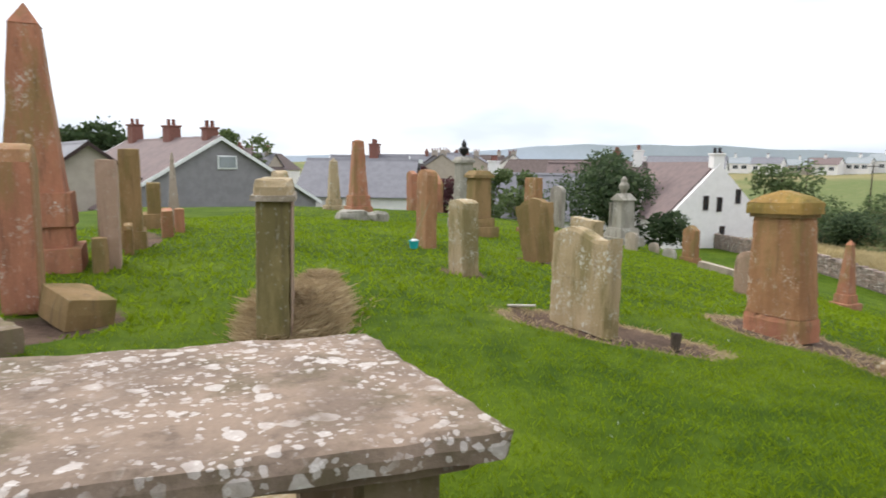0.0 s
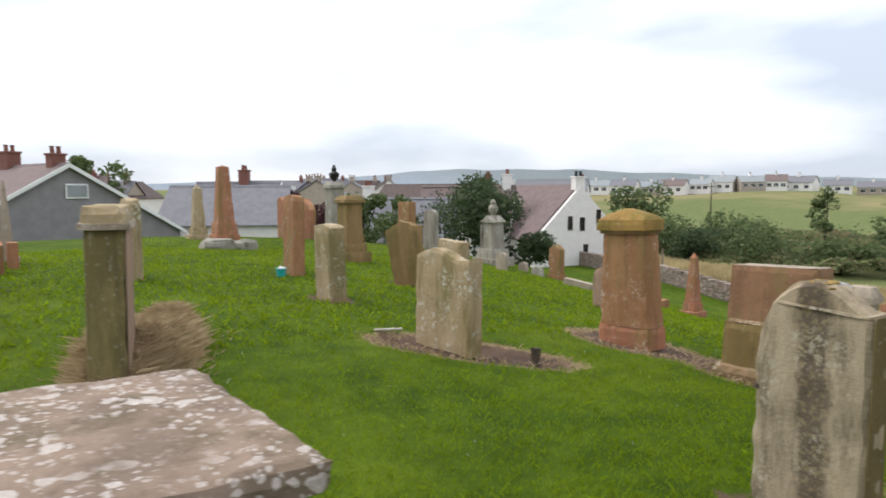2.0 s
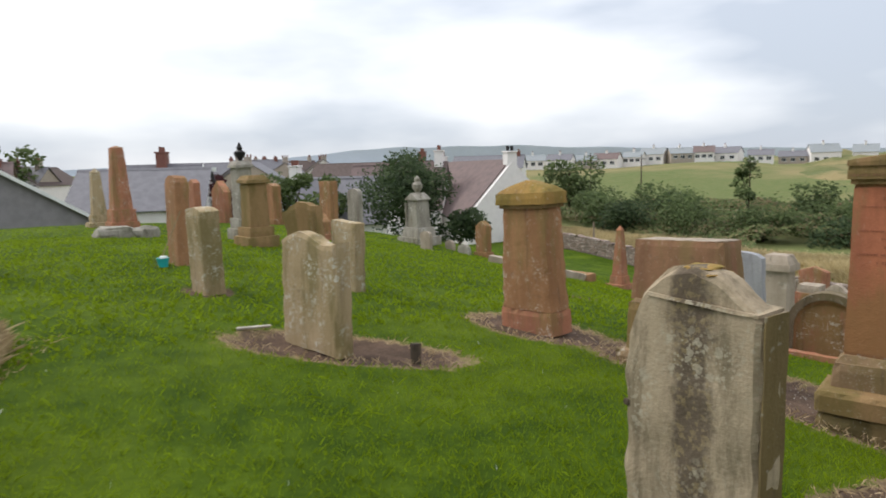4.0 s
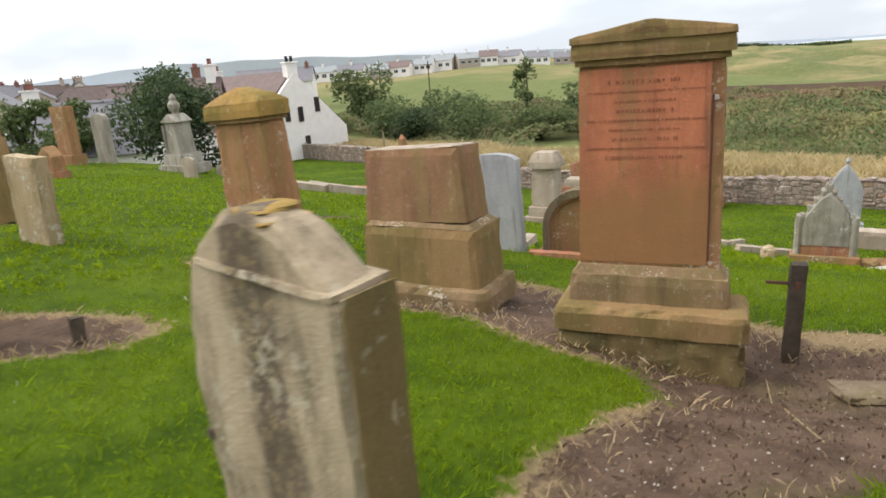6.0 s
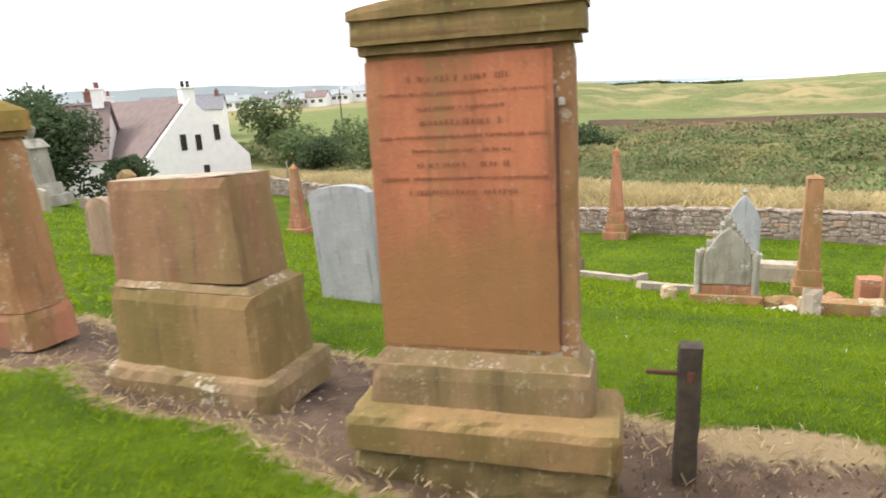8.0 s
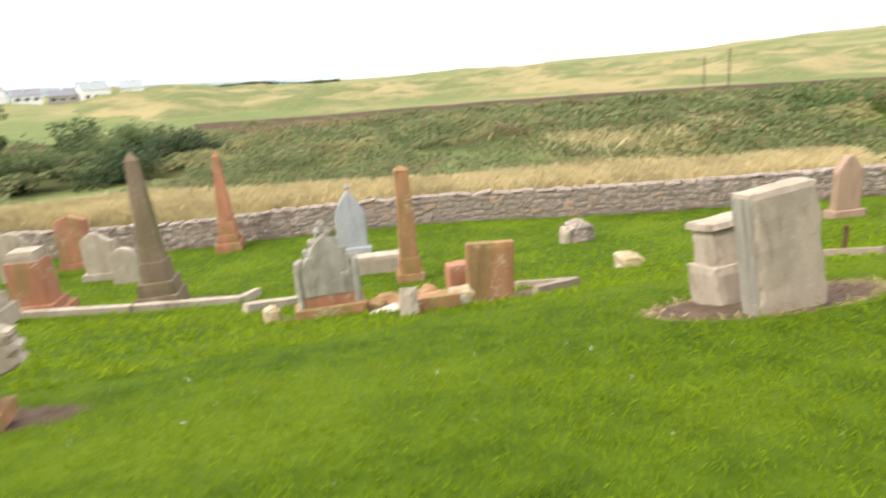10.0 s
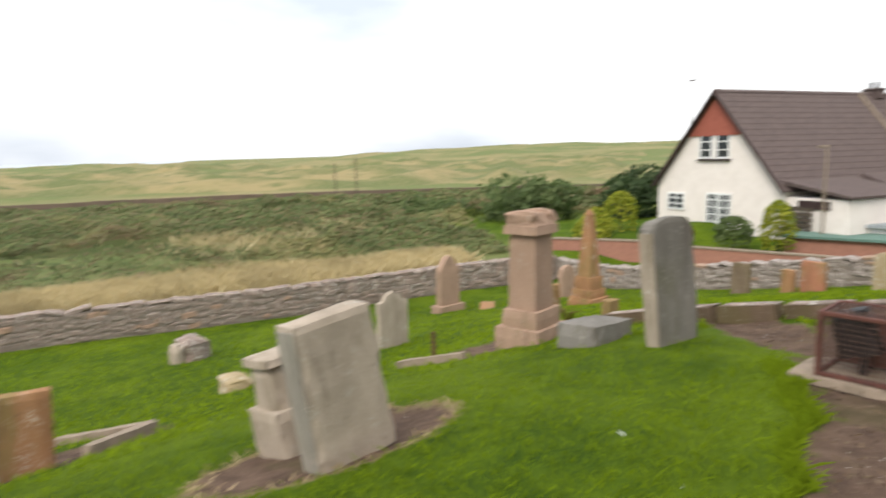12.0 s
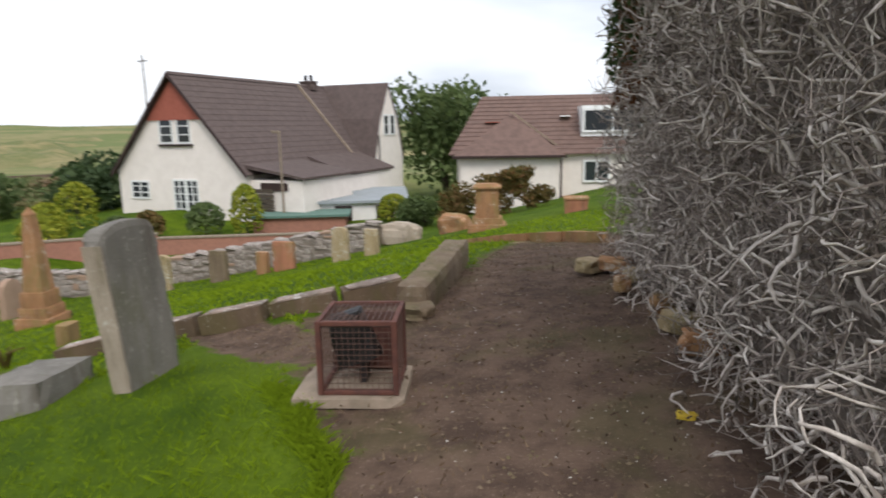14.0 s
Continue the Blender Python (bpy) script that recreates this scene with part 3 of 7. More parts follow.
def build_ground():
    xs, ys = axis(-7, 32, 0.22), axis(-17, 30, 0.22)
    verts, soil, dry, links = [], [], [], []
    for y in ys:
        for x in xs:
            near = -8 < x < 33 and -18 < y < 31
            s = within(SOIL, x, y) if near else 0.0
            g = within(DRY, x, y) if near else 0.0
            z = land(x, y)
            if near:
                z += 0.03 * noise.noise(Vector((x * 0.9, y * 0.9, 0))) + 0.012 * noise.noise(Vector((x * 4, y * 4, 3)))
                z -= 0.05 * smooth(0.45, 0.65, s)
            verts.append((x, y, z))
            soil.append(s)
            dry.append(g)
            d = math.hypot(x - 6, y - 2)
            links.append(max(smooth(45, 90, d), smooth(31.5, 34, x + 0.19 * (y - 5)) * (1 - smooth(-8, -14, y))))
    nx = len(xs)
    faces = [(j * nx + i, j * nx + i + 1, (j + 1) * nx + i + 1, (j + 1) * nx + i) for j in range(len(ys) - 1) for i in range(nx - 1)]
    ob = mesh_object("ground", verts, faces, TURF, smooth=True)
    for name, values in (("soil", soil), ("dry", dry), ("rough_links", links)):
        ob.data.attributes.new(name, "FLOAT", "POINT").data.foreach_set("value", values)
    return tagged(ob, "mown churchyard turf with bare earth, running out to rough links", "ground", kind="structure")


build_ground()
sea = mesh_object("water", [(700, -1500, -7.6), (4600, -1500, -7.6), (4600, 3600, -7.6), (700, 3600, -7.6)], [(0, 1, 2, 3)], WATER)
tagged(sea, "pale grey sea beyond the links", "sea", kind="structure")


# ---- gravestones ----
def letter_rows(rows, y, rng):
    """Worn rows of cut letters, too faint to read: short upright bars with gaps for words. rows: width, letter height, z."""
    bm = bmesh.new()
    for width, height, z in rows:
        x = -width / 2
        while x < width / 2:
            w = rng.uniform(0.4, 0.85) * height
            if rng.random() < 0.84:
                bmesh.ops.create_cube(bm, size=1, matrix=Matrix.Translation((x - 0.03, y, z + rng.uniform(-0.1, 0.1) * height)) @ Matrix.Diagonal((w * 0.62, 0.004, height * rng.uniform(0.6, 1.0), 1)))
            x += w * 1.25
    return bm


ROW = -66.0  # the turn that nearly all the stones share


def spot(x, y, turn=ROW, tip=0.0, side=0.0, sink=0.04):
    """A pose on the ground: tip leans backwards, side leans along the width, in degrees."""
    return Matrix.Translation((x, y, land(x, y) - sink)) @ Matrix.Rotation(radians(turn), 4, "Z") @ Matrix.Rotation(radians(-tip), 4, "X") @ Matrix.Rotation(radians(side), 4, "Y")


def headstone(x, y, w, d, h, material, label, top=flat_head, head=0.0, turn=ROW, tip=0.0, side=0.0, base=None, res=0.12, chip=0.014, group="gravestones", taper=(1.0, 1.0)):
    t = thing("headstone", spot(x, y, turn, tip, side), label, "headstone", group)
    z = 0.0
    if base:
        part("base", block(base[0], base[1], base[2], res, rough=0.006, chip=chip, seed=x), base[3] if len(base) > 3 else material, t)
        z = base[2] - 0.005
    part("slab", block(w, d, h - z, res, taper, top, head, 0.006, chip, (0, 0, z), seed=x + y), material, t)
    return t


def obelisk(x, y, h, w, material, label, turn=ROW, tip=0.0, side=0.0, steps=2, tip_h=0.18, top_k=0.5, base_k=1.5, base_mat=None):
    t = thing("obelisk", spot(x, y, turn, tip, side), label, "obelisk", "gravestones")
    z = 0.0
    for i in range(steps):
        bw, bh = w * (base_k - 0.28 * i), h * (0.085 if i else 0.1)
        part("base_step", block(bw, bw, bh, 0.15, at=(0, 0, z), chip=0.02, seed=x + i), base_mat or material, t)
        z += bh - 0.004
    die = h * 0.13
    part("pedestal", block(w * 1.05, w * 1.05, die, 0.15, (0.96, 0.96), at=(0, 0, z), seed=y), material, t)
    z += die - 0.004
    shaft = h - z - h * 0.05
    part("shaft", block(w * 0.84, w * 0.84, shaft, 0.2, (top_k, top_k), at=(0, 0, z), rough=0.004, seed=x * 2), material, t)
    part("tip", frustum(w * 0.42 * top_k, 0.01, tip_h, 4, (0, 0, z + shaft - 0.012)), material, t)
    return t


def pedestal(x, y, w, h, material, label, turn=ROW, tip=0.0, side=0.0, cap=True, cap_mat=None, cap_h=0.2):
    """A square monument: two steps, a die and an overhanging cap."""
    t = thing("pedestal_monument", spot(x, y, turn, tip, side), label, "monument", "gravestones")
    b1, b2 = h * 0.17, h * 0.13
    part("base_step", block(w, w * 0.9, b1, 0.15, chip=0.02, seed=x), material, t)
    part("base_step", block(w * 0.8, w * 0.72, b2, 0.15, at=(0, 0, b1 - 0.004), chip=0.02, seed=y), material, t)
    z = b1 + b2 - 0.008
    die = h - z - (cap_h if cap else 0)
    part("die", block(w * 0.62, w * 0.56, die, 0.15, (0.92, 0.92), at=(0, 0, z), seed=x + 1), material, t)
    if cap:
        part("cornice", block(w * 0.74, w * 0.66, cap_h * 0.45, 0.12, at=(0, 0, z + die - 0.004), seed=x + 2), cap_mat or material, t)
        part("cap", block(w * 0.7, w * 0.62, cap_h * 0.62, 0.12, (0.72, 0.72), at=(0, 0, z + die + cap_h * 0.45 - 0.008), seed=x + 3), cap_mat or material, t)
    return t


def kerb(x0, y0, x1, y1, w, h, material, label, lift=0.0, sink=0.05):
    """A kerbstone laid from one point to the other, following the ground."""
    z0, z1 = land(x0, y0) + lift, land(x1, y1) + lift
    a, b = Vector((x0, y0, z0)), Vector((x1, y1, z1))
    d = b - a
    m = Matrix.Translation((a + b) / 2 - Vector((0, 0, sink))) @ d.to_track_quat("X", "Z").to_matrix().to_4x4()
    bm = block(d.length, w, h + sink, 0.2, chip=0.015, rough=0.01, seed=x0)
    ob = part("kerbstone", bm, material)
    ob.matrix_world = m
    return tagged(ob, label, "kerb", "kerbstones")


def loose(x, y, w, d, h, material, label, seed, turn=0.0, name="loose_stone"):
    ob = part(name, boulder(w, d, h, seed), material)
    ob.matrix_world = spot(x, y, turn, sink=0.01)
    return tagged(ob, label, "stone", "loose stones")


def slab_on_ground(x, y, w, d, h, material, label, turn=ROW, tip=0.0, side=0.0, name="stone_slab"):
    ob = part(name, block(w, d, h, 0.12, chip=0.02, rough=0.008, seed=x + y), material)
    ob.matrix_world = spot(x, y, turn, tip, side)
    return tagged(ob, label, "slab", "fallen slabs")


def table_tomb():
    """The lichened flat tomb that the walk starts beside."""
    base = land(-1.15, 1.9) - 0.05
    t = thing("table_tomb", Matrix.Translation((-1.15, 1.88, base)) @ Matrix.Rotation(radians(17), 4, "Z"), "broad lichen-spotted sandstone table tomb with a moulded edge", "table tomb")
    top = 0.745 - base
    bm = block(2.12, 1.26, 0.085, 0.05, rough=0.011, chip=0.02, at=(0, 0, top - 0.085), seed=4)
    for v in bm.verts:
        v.co.x -= 0.15 * v.co.y
    part("table_slab", bm, TOMB, t)
    bm = block(2.0, 1.14, 0.05, 0.06, rough=0.012, chip=0.03, at=(0, 0, top - 0.133), seed=6)
    for v in bm.verts:
        v.co.x -= 0.15 * v.co.y
    # dark stone on moulding and supports stands in for the shaded void
    part("moulding", bm, KERBSTONE, t, "worn moulding under the slab, darkened for the void's shade")
    for sx in (-0.82, 0.0, 0.82):
        for sy in (-0.42, 0.42):
            part("support", block(0.26, 0.2, top - 0.13, 0.15, at=(sx * 0.94 - 0.15 * sy, sy * 0.9, 0), seed=sx + sy), KERBSTONE, t)
    part("plinth", block(2.0, 1.1, 0.12, 0.2, at=(0, 0, 0.0), seed=8), BUFF, t)


table_tomb()


def carved_words(words, size, at):
    """Shallow cut letters that face local -y."""
    text = bpy.data.curves.new("lettering", "FONT")
    text.body, text.size, text.align_x, text.extrude = words, size, "CENTER", 0.002
    holder = bpy.data.objects.new("lettering", text)
    me = bpy.data.meshes.new_from_object(holder)
    bm = bmesh.new()
    bm.from_mesh(me)
    bpy.data.objects.remove(holder)
    bpy.data.curves.remove(text)
    bpy.data.meshes.remove(me)
    bm.transform(Matrix.Translation(at) @ Matrix.Rotation(radians(90), 4, "X"))
    return bm


def great_red_headstone():
    """The tall pedimented red stone."""
    t = thing("pedimented_headstone", spot(6.17, 4.3, -63, sink=0.1), "tall red sandstone headstone with pediment and worn inscription", "headstone", "gravestones")
    z0 = -t.matrix_world.translation.z
    t.matrix_world = Matrix.Translation((5.915, 4.13, 0.128 - 0.91 * z0)) @ Matrix.Rotation(radians(-58), 4, "Z") @ Matrix.Scale(0.91, 4)
    part("plinth", block(1.42, 0.56, 0.2, 0.05, rough=0.008, chip=0.025, at=(0.02, -0.08, z0 - 0.8), seed=2), OLIVE, t, "mossy plinth with worn edges")
    part("plinth_footing", block(1.4, 0.53, z0 - 0.48, 0.05, (0.97, 0.95), rough=0.035, chip=0.05, at=(0.02, -0.08, -0.3), seed=12), DARKSIDE, t, "dark mossy broken footing")
    part("base", block(1.2, 0.4, 0.23, 0.07, (0.98, 0.96), at=(0, 0, z0 - 0.605), chip=0.018, seed=3), WEATHERED, t)
    part("base_moulding", block(1.14, 0.33, 0.07, 0.07, (0.92, 0.85), at=(0, 0, z0 - 0.38), chip=0.012, seed=4), WEATHERED, t)
    s = z0 - 0.33
    part("shaft", block(1.04, 0.22, 1.53, 0.08, (0.97, 0.95), at=(0, 0, s), rough=0.005, chip=0.012, seed=5), BROWN, t)
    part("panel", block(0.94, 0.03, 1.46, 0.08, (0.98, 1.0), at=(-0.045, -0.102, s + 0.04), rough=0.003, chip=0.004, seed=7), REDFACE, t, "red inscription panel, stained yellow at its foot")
    s += 0.2
    part("neck_moulding", block(1.07, 0.28, 0.05, 0.06, at=(0, 0, s + 1.325), seed=9), OLIVE, t)
    part("cornice", block(1.12, 0.34, 0.12, 0.06, at=(0, 0, s + 1.37), chip=0.01, seed=10), OLIVE, t)
    part("pediment", block(1.13, 0.36, 0.14, 0.06, top=lambda x: 0.25 + 0.75 * (1 - abs(x)), head=0.12, at=(0, 0, s + 1.485), chip=0.01, seed=11), OLIVE, t, "low mossy pediment")
    rng = random.Random(5)
    sizes = ((0.5, 0.03), (0.8, 0.018), (0.42, 0.018), (0.4, 0.03), (0.82, 0.018), (0.5, 0.018), (0.45, 0.028), (0.84, 0.018), (0.55, 0.03))
    rows = [(wide, high, s + 1.2 - i * 0.068) for i, (wide, high) in enumerate(sizes)]
    tagged(part("inscription", letter_rows(rows, -0.1185, rng), LETTER, t), kind="stuff")
    tagged(part("cornice_inscription", letter_rows([(1.0, 0.022, s + 1.405)], -0.1705, rng), STREAKED, t), kind="stuff")
    part("lettering", carved_words("ERECTED", 0.055, (0, -0.181, s + 1.535)), STREAKED, t)
    part("lettering", carved_words("BY", 0.04, (0, -0.181, s + 1.475)), STREAKED, t)
    part("crack", box(0.013, 0.006, 1.2, (0.428, -0.116, s - 0.12)), IRON, t, "dark crack down the panel edge")
    part("pale_scar", boulder(0.03, 0.012, 0.035, 3, (0.45, -0.112, s + 1.05)), PALE, t, "pale chipped scar")


great_red_headstone()


def broken_red_pedestal():
    """The wide low block whose upper stone has slipped."""
    t = thing("broken_pedestal", spot(5.34, 6.05, -64, sink=0.05), "broad low red sandstone monument with its upper block tilted", "monument", "gravestones")
    z0 = -t.matrix_world.translation.z
    part("plinth", block(1.34, 0.72, 0.22, 0.08, rough=0.012, chip=0.03, seed=21), WEATHERED, t)
    part("die", block(1.18, 0.56, z0 - 0.03 - 0.215, 0.08, (0.98, 0.96), at=(0, 0, 0.215), rough=0.006, chip=0.02, seed=22), OLIVE, t)
    part("die_ledge", block(1.1, 0.5, 0.04, 0.08, (0.94, 0.9), at=(0, 0, z0 - 0.035), seed=23), WEATHERED, t)
    slip = Matrix.Translation((-0.05, 0.02, z0 - 0.01)) @ Matrix.Rotation(radians(-2), 4, "Y") @ Matrix.Rotation(radians(-3), 4, "X")
    bm = block(1.04, 0.46, 0.64, 0.07, (0.92, 0.92), rough=0.006, chip=0.012, seed=24)
    bm.transform(slip)
    part("upper_block", bm, STREAKED, t, "dark red upper block with rain streaks")
    bm = block(0.93, 0.4, 0.012, 0.07, rough=0.004, chip=0.01, at=(0, 0, 0.636), seed=25)
    bm.transform(slip)
    part("bare_top", bm, GREYBUFF, t, "pale top of the block")


broken_red_pedestal()


def red_pillar():
    """The tapering red stone with a hipped cap."""
    t = thing("pillar_headstone", spot(4.52, 8.0, -66, side=-2.5, sink=0.04), "tapering red sandstone pillar stone with lichened hipped cap", "headstone", "gravestones")
    part("foot", block(0.88, 0.42, 0.3, 0.08, (0.98, 0.97), rough=0.008, chip=0.02, seed=31), RED, t)
    part("shaft", block(0.83, 0.38, 1.3, 0.08, (0.84, 0.9), at=(0, 0, 0.295), rough=0.007, chip=0.015, seed=32), BROWN, t)
    part("neck", block(0.76, 0.4, 0.05, 0.08, at=(0, 0, 1.59), seed=33), OLIVE, t)
    part("cap", block(0.84, 0.46, 0.15, 0.06, at=(0, 0, 1.635), chip=0.012, seed=34), CAPMOSS, t)
    part("cap_top", block(0.82, 0.44, 0.16, 0.06, (0.8, 0.5), top=lambda x: 0.35 + 0.65 * (1 - abs(x)), head=0.12, at=(0, 0, 1.78), seed=35), CAPMOSS, t, "yellow-lichened hipped top")


red_pillar()


def worn_head(x):
    """A head with one deep shoulder, a low peak and a long slope."""
    steps = ((-1.0, 0.0), (-0.64, 0.72), (-0.32, 0.93), (0.05, 1.0), (0.4, 0.93), (0.8, 0.72), (1.0, 0.6))
    for (a, u), (b, v) in zip(steps, steps[1:]):
        if x <= b:
            return u + (v - u) * (x - a) / (b - a)
    return 0.6


def front_headstone():
    """The grey lichened stone passed closest."""
    t = thing("headstone", spot(2.75, 2.74, -76, tip=-1.5, side=1.0, sink=0.06), "grey lichened sandstone headstone, cambered top, dark stained face", "headstone", "gravestones")
    h = 1.03 - t.matrix_world.translation.z
    part("slab", block(0.66, 0.15, h, 0.035, (0.99, 1.0), top=worn_head, head=0.4, rough=0.012, chip=0.02, seed=41), FRONT, t)
    for i, (x, z, w) in enumerate(((0.02, 0.004, 0.13), (0.1, 0.02, 0.05))):
        part("lichen_crust", boulder(w, 0.12, 0.012, 60 + i, (x, -0.004, h - z - 0.012)), CAPMOSS, t, "crust of yellow lichen on the head")
    part("neck_fillet", block(0.5, 0.168, 0.016, 0.05, at=(0.06, -0.002, h - 0.15), chip=0.004, seed=43), FRONT, t)
    part("side_face", block(0.012, 0.148, h - 0.16, 0.06, at=(0.328, 0, 0.02), chip=0.003, seed=44), DARKSIDE, t, "dark olive side")
    part("knot", boulder(0.03, 0.012, 0.03, 2, (-0.3, -0.078, 0.75)), OLDWOOD, t, "small dark pit")


front_headstone()

# the near group on the crest
t = headstone(1.62, 6.98, 1.1, 0.17, 1.2, BUFF, "leaning buff sandstone slab with a wavy worn top", wavy_head, 0.16, tip=2, side=-2, res=0.06)
t = thing("headstone", spot(-1.5, 5.32, -79, tip=1), "thick green-weathered headstone with a moulded top, seen on edge", "headstone", "gravestones")
part("slab", block(0.86, 0.28, 1.32, 0.08, (0.98, 1.0), rough=0.005, chip=0.012, seed=51), MOSSSIDE, t)
part("broad_face", block(0.84, 0.02, 1.3, 0.1, at=(0, 0.143, 0.01), seed=52), PINK, t, "pale pinkish broad face")
part("moulding", block(0.94, 0.36, 0.05, 0.06, at=(0, 0, 1.315), seed=53), GREYBUFF, t)
part("head", block(0.88, 0.31, 0.13, 0.06, (0.97, 0.95), at=(0, 0, 1.36), chip=0.02, seed=54), BUFF, t)
headstone(-3.05, 12.2, 0.7, 0.24, 1.5, BUFF, "slim buff headstone behind a mossy one", round_head, 0.12)

obelisk(-5.5, 8.6, 3.45, 0.86, RED, "tall red-brown sandstone obelisk on a square pedestal", tip_h=0.28, top_k=0.5, base_k=1.25)
t = headstone(-4.3, 6.3, 0.95, 0.34, 1.68, BROWN, "thick dark red headstone with a speckled broad side", round_head, 0.2, turn=-62, side=-4, res=0.08)
part("end_face", block(0.02, 0.32, 1.45, 0.1, at=(0.478, 0, 0.02), seed=3), RED, t, "dark red end face")
slab_on_ground(-3.55, 5.85, 0.7, 0.46, 0.3, OLIVE, "fallen brown stone block lying in the grass", -40, 8, 6, "fallen_stone")
slab_on_ground(-3.75, 4.75, 0.85, 0.5, 0.24, KERBSTONE, "low squared stone half sunk in earth", -40)
headstone(-4.72, 8.95, 0.72, 0.26, 1.55, PINK, "pinkish sandstone headstone with a small cornice, on edge", base=None)
headstone(-4.62, 8.45, 0.24, 0.2, 0.5, OLIVE, "small squared marker stone at the foot of headstones", turn=-60)
headstone(-5.4, 11.1, 0.8, 0.34, 1.75, OLIVE, "tall mossy headstone standing on edge", base=(0.95, 0.46, 0.35))
headstone(-5.05, 10.2, 0.4, 0.14, 0.55, BROWN, "short brown footstone beside taller stones", round_head, 0.1)
obelisk(-6.3, 15.2, 1.75, 0.32, GREYBUFF, "slim weathered pale obelisk", steps=1, top_k=0.35)
headstone(-6.6, 14.8, 0.75, 0.3, 1.1, OLIVE, "low mossy broken monument", base=(0.95, 0.5, 0.4))
headstone(-5.55, 12.95, 0.5, 0.22, 0.6, RED, "short leaning red stone", side=5)
headstone(-5.75, 14.1, 0.42, 0.2, 0.55, RED, "low red broken stone")
obelisk(-2.85, 23.6, 3.1, 0.72, RED, "red granite obelisk on a broken pale base", base_mat=RED, top_k=0.6, tip_h=0.07)
loose(-2.95, 22.7, 1.1, 0.7, 0.42, GREY, "broken pale base stones by an obelisk", 3, 20)
loose(-2.1, 22.9, 0.8, 0.6, 0.4, GREY, "broken pale base stones by an obelisk", 5, 60)
obelisk(-4.55, 28.8, 2.3, 0.6, BUFF, "plain buff obelisk on the crest", steps=1, top_k=0.65)
headstone(0.42, 10.55, 0.62, 0.3, 1.28, BUFF, "narrow buff headstone with a low camber", camber_head, 0.08, tip=-1)
headstone(-0.25, 13.8, 0.6, 0.27, 1.75, BROWN, "tall leaning sandstone stone with a rounded top", round_head, 0.16, side=-5, tip=3)
headstone(2.2, 13.35, 0.75, 0.2, 1.4, OLIVE, "dark mossy headstone leaning hard to one side", shoulder_head, 0.16, turn=-48, side=-9, taper=(1.25, 1.0))
headstone(2.52, 10.75, 0.72, 0.2, 1.15, BUFF, "plain buff headstone with dark streaks", side=3)
pedestal(1.25, 18.6, 1.0, 1.95, OLIVE, "yellowed square monument with a round cap")
t = pedestal(0.95, 21.6, 0.9, 2.5, GREY, "grey granite pedestal with a black iron urn")
part("urn", lathe([(0.1, 0), (0.05, 0.08), (0.16, 0.22), (0.18, 0.32), (0.07, 0.4), (0.09, 0.46), (0.02, 0.62)], 12, (0, 0, 2.45)), SOOT, t, "black iron urn")
headstone(5.9, 30.3, 1.0, 0.22, 2.0, GREY, "tall grey round-topped headstone", round_head, 0.25)
headstone(4.6, 29.5, 0.95, 0.4, 2.2, BROWN, "brown square pillar stone with a cap", base=(1.1, 0.6, 0.4))
headstone(7.4, 23.5, 0.6, 0.15, 0.75, GREYBUFF, "low pale headstone with a round top", round_head, 0.16)
headstone(2.2, 31.0, 1.1, 0.4, 1.95, BROWN, "wide brown headstone on the crest", camber_head, 0.15, base=(1.25, 0.55, 0.35))
headstone(-1.1, 31.0, 0.7, 0.3, 2.0, RED, "red upright stone on the crest", gable_head, 0.15)
headstone(0.0, 31.2, 1.4, 0.35, 2.0, RED, "wide red gabled headstone on the crest", gable_head, 0.5)
headstone(3.6, 24.2, 0.8, 0.4, 1.0, RED, "squat red stone with a peaked top", gable_head, 0.3, base=(1.0, 0.5, 0.25))


def draped_urn_monument():
    t = thing("urn_monument", spot(7.95, 26.6, -66), "grey granite monument with gabled die and urn on top", "monument", "gravestones")
    part("base_step", block(1.45, 1.3, 0.36, 0.2, chip=0.02, seed=61), GREY, t)
    part("base_step", block(1.12, 1.0, 0.4, 0.2, (0.92, 0.92), at=(0, 0, 0.355), chip=0.02, seed=62), GREY, t)
    part("die", block(0.8, 0.72, 1.15, 0.15, (0.84, 0.84), at=(0, 0, 0.75), seed=63), GREY, t)
    for sx in (-1, 1):
        part("corner_shaft", lathe([(0.07, 0), (0.055, 0.06), (0.055, 0.95), (0.075, 1.0)], 10, (sx * 0.36, -0.36, 0.78)), GREY, t)
    part("gable", block(0.84, 0.76, 0.3, 0.1, top=gable_head, head=0.26, at=(0, 0, 1.89), seed=64), GREY, t)
    part("urn", lathe([(0.2, 0), (0.1, 0.1), (0.2, 0.28), (0.22, 0.42), (0.12, 0.56), (0.13, 0.66), (0.03, 0.8)], 14, (0, 0, 2.1)), GREY, t, "plain draped urn")


draped_urn_monument()
headstone(9.0, 25.6, 0.5, 0.18, 0.45, GREYBUFF, "tiny pale round-topped stone", round_head, 0.2)
headstone(9.2, 24.4, 0.62, 0.2, 0.42, GREY, "tiny grey round-topped stone", round_head, 0.22)
headstone(10.1, 24.6, 0.62, 0.32, 1.5, BROWN, "brown headstone with a pointed cap", gable_head, 0.2, base=(0.75, 0.45, 0.25))
obelisk(15.0, 22.4, 2.5, 0.55, RED, "red sandstone obelisk near the far wall", steps=1)
headstone(6.35, 12.5, 0.62, 0.2, 0.95, PINK, "round-topped pinkish headstone in bare earth", round_head, 0.25)
headstone(7.68, 7.95, 0.78, 0.14, 1.36, SLATE, "smooth blue-grey slate headstone with a shouldered top", lambda x: 0.35 + 0.65 * round_head(x), 0.14, side=-3, res=0.08, chip=0.006)
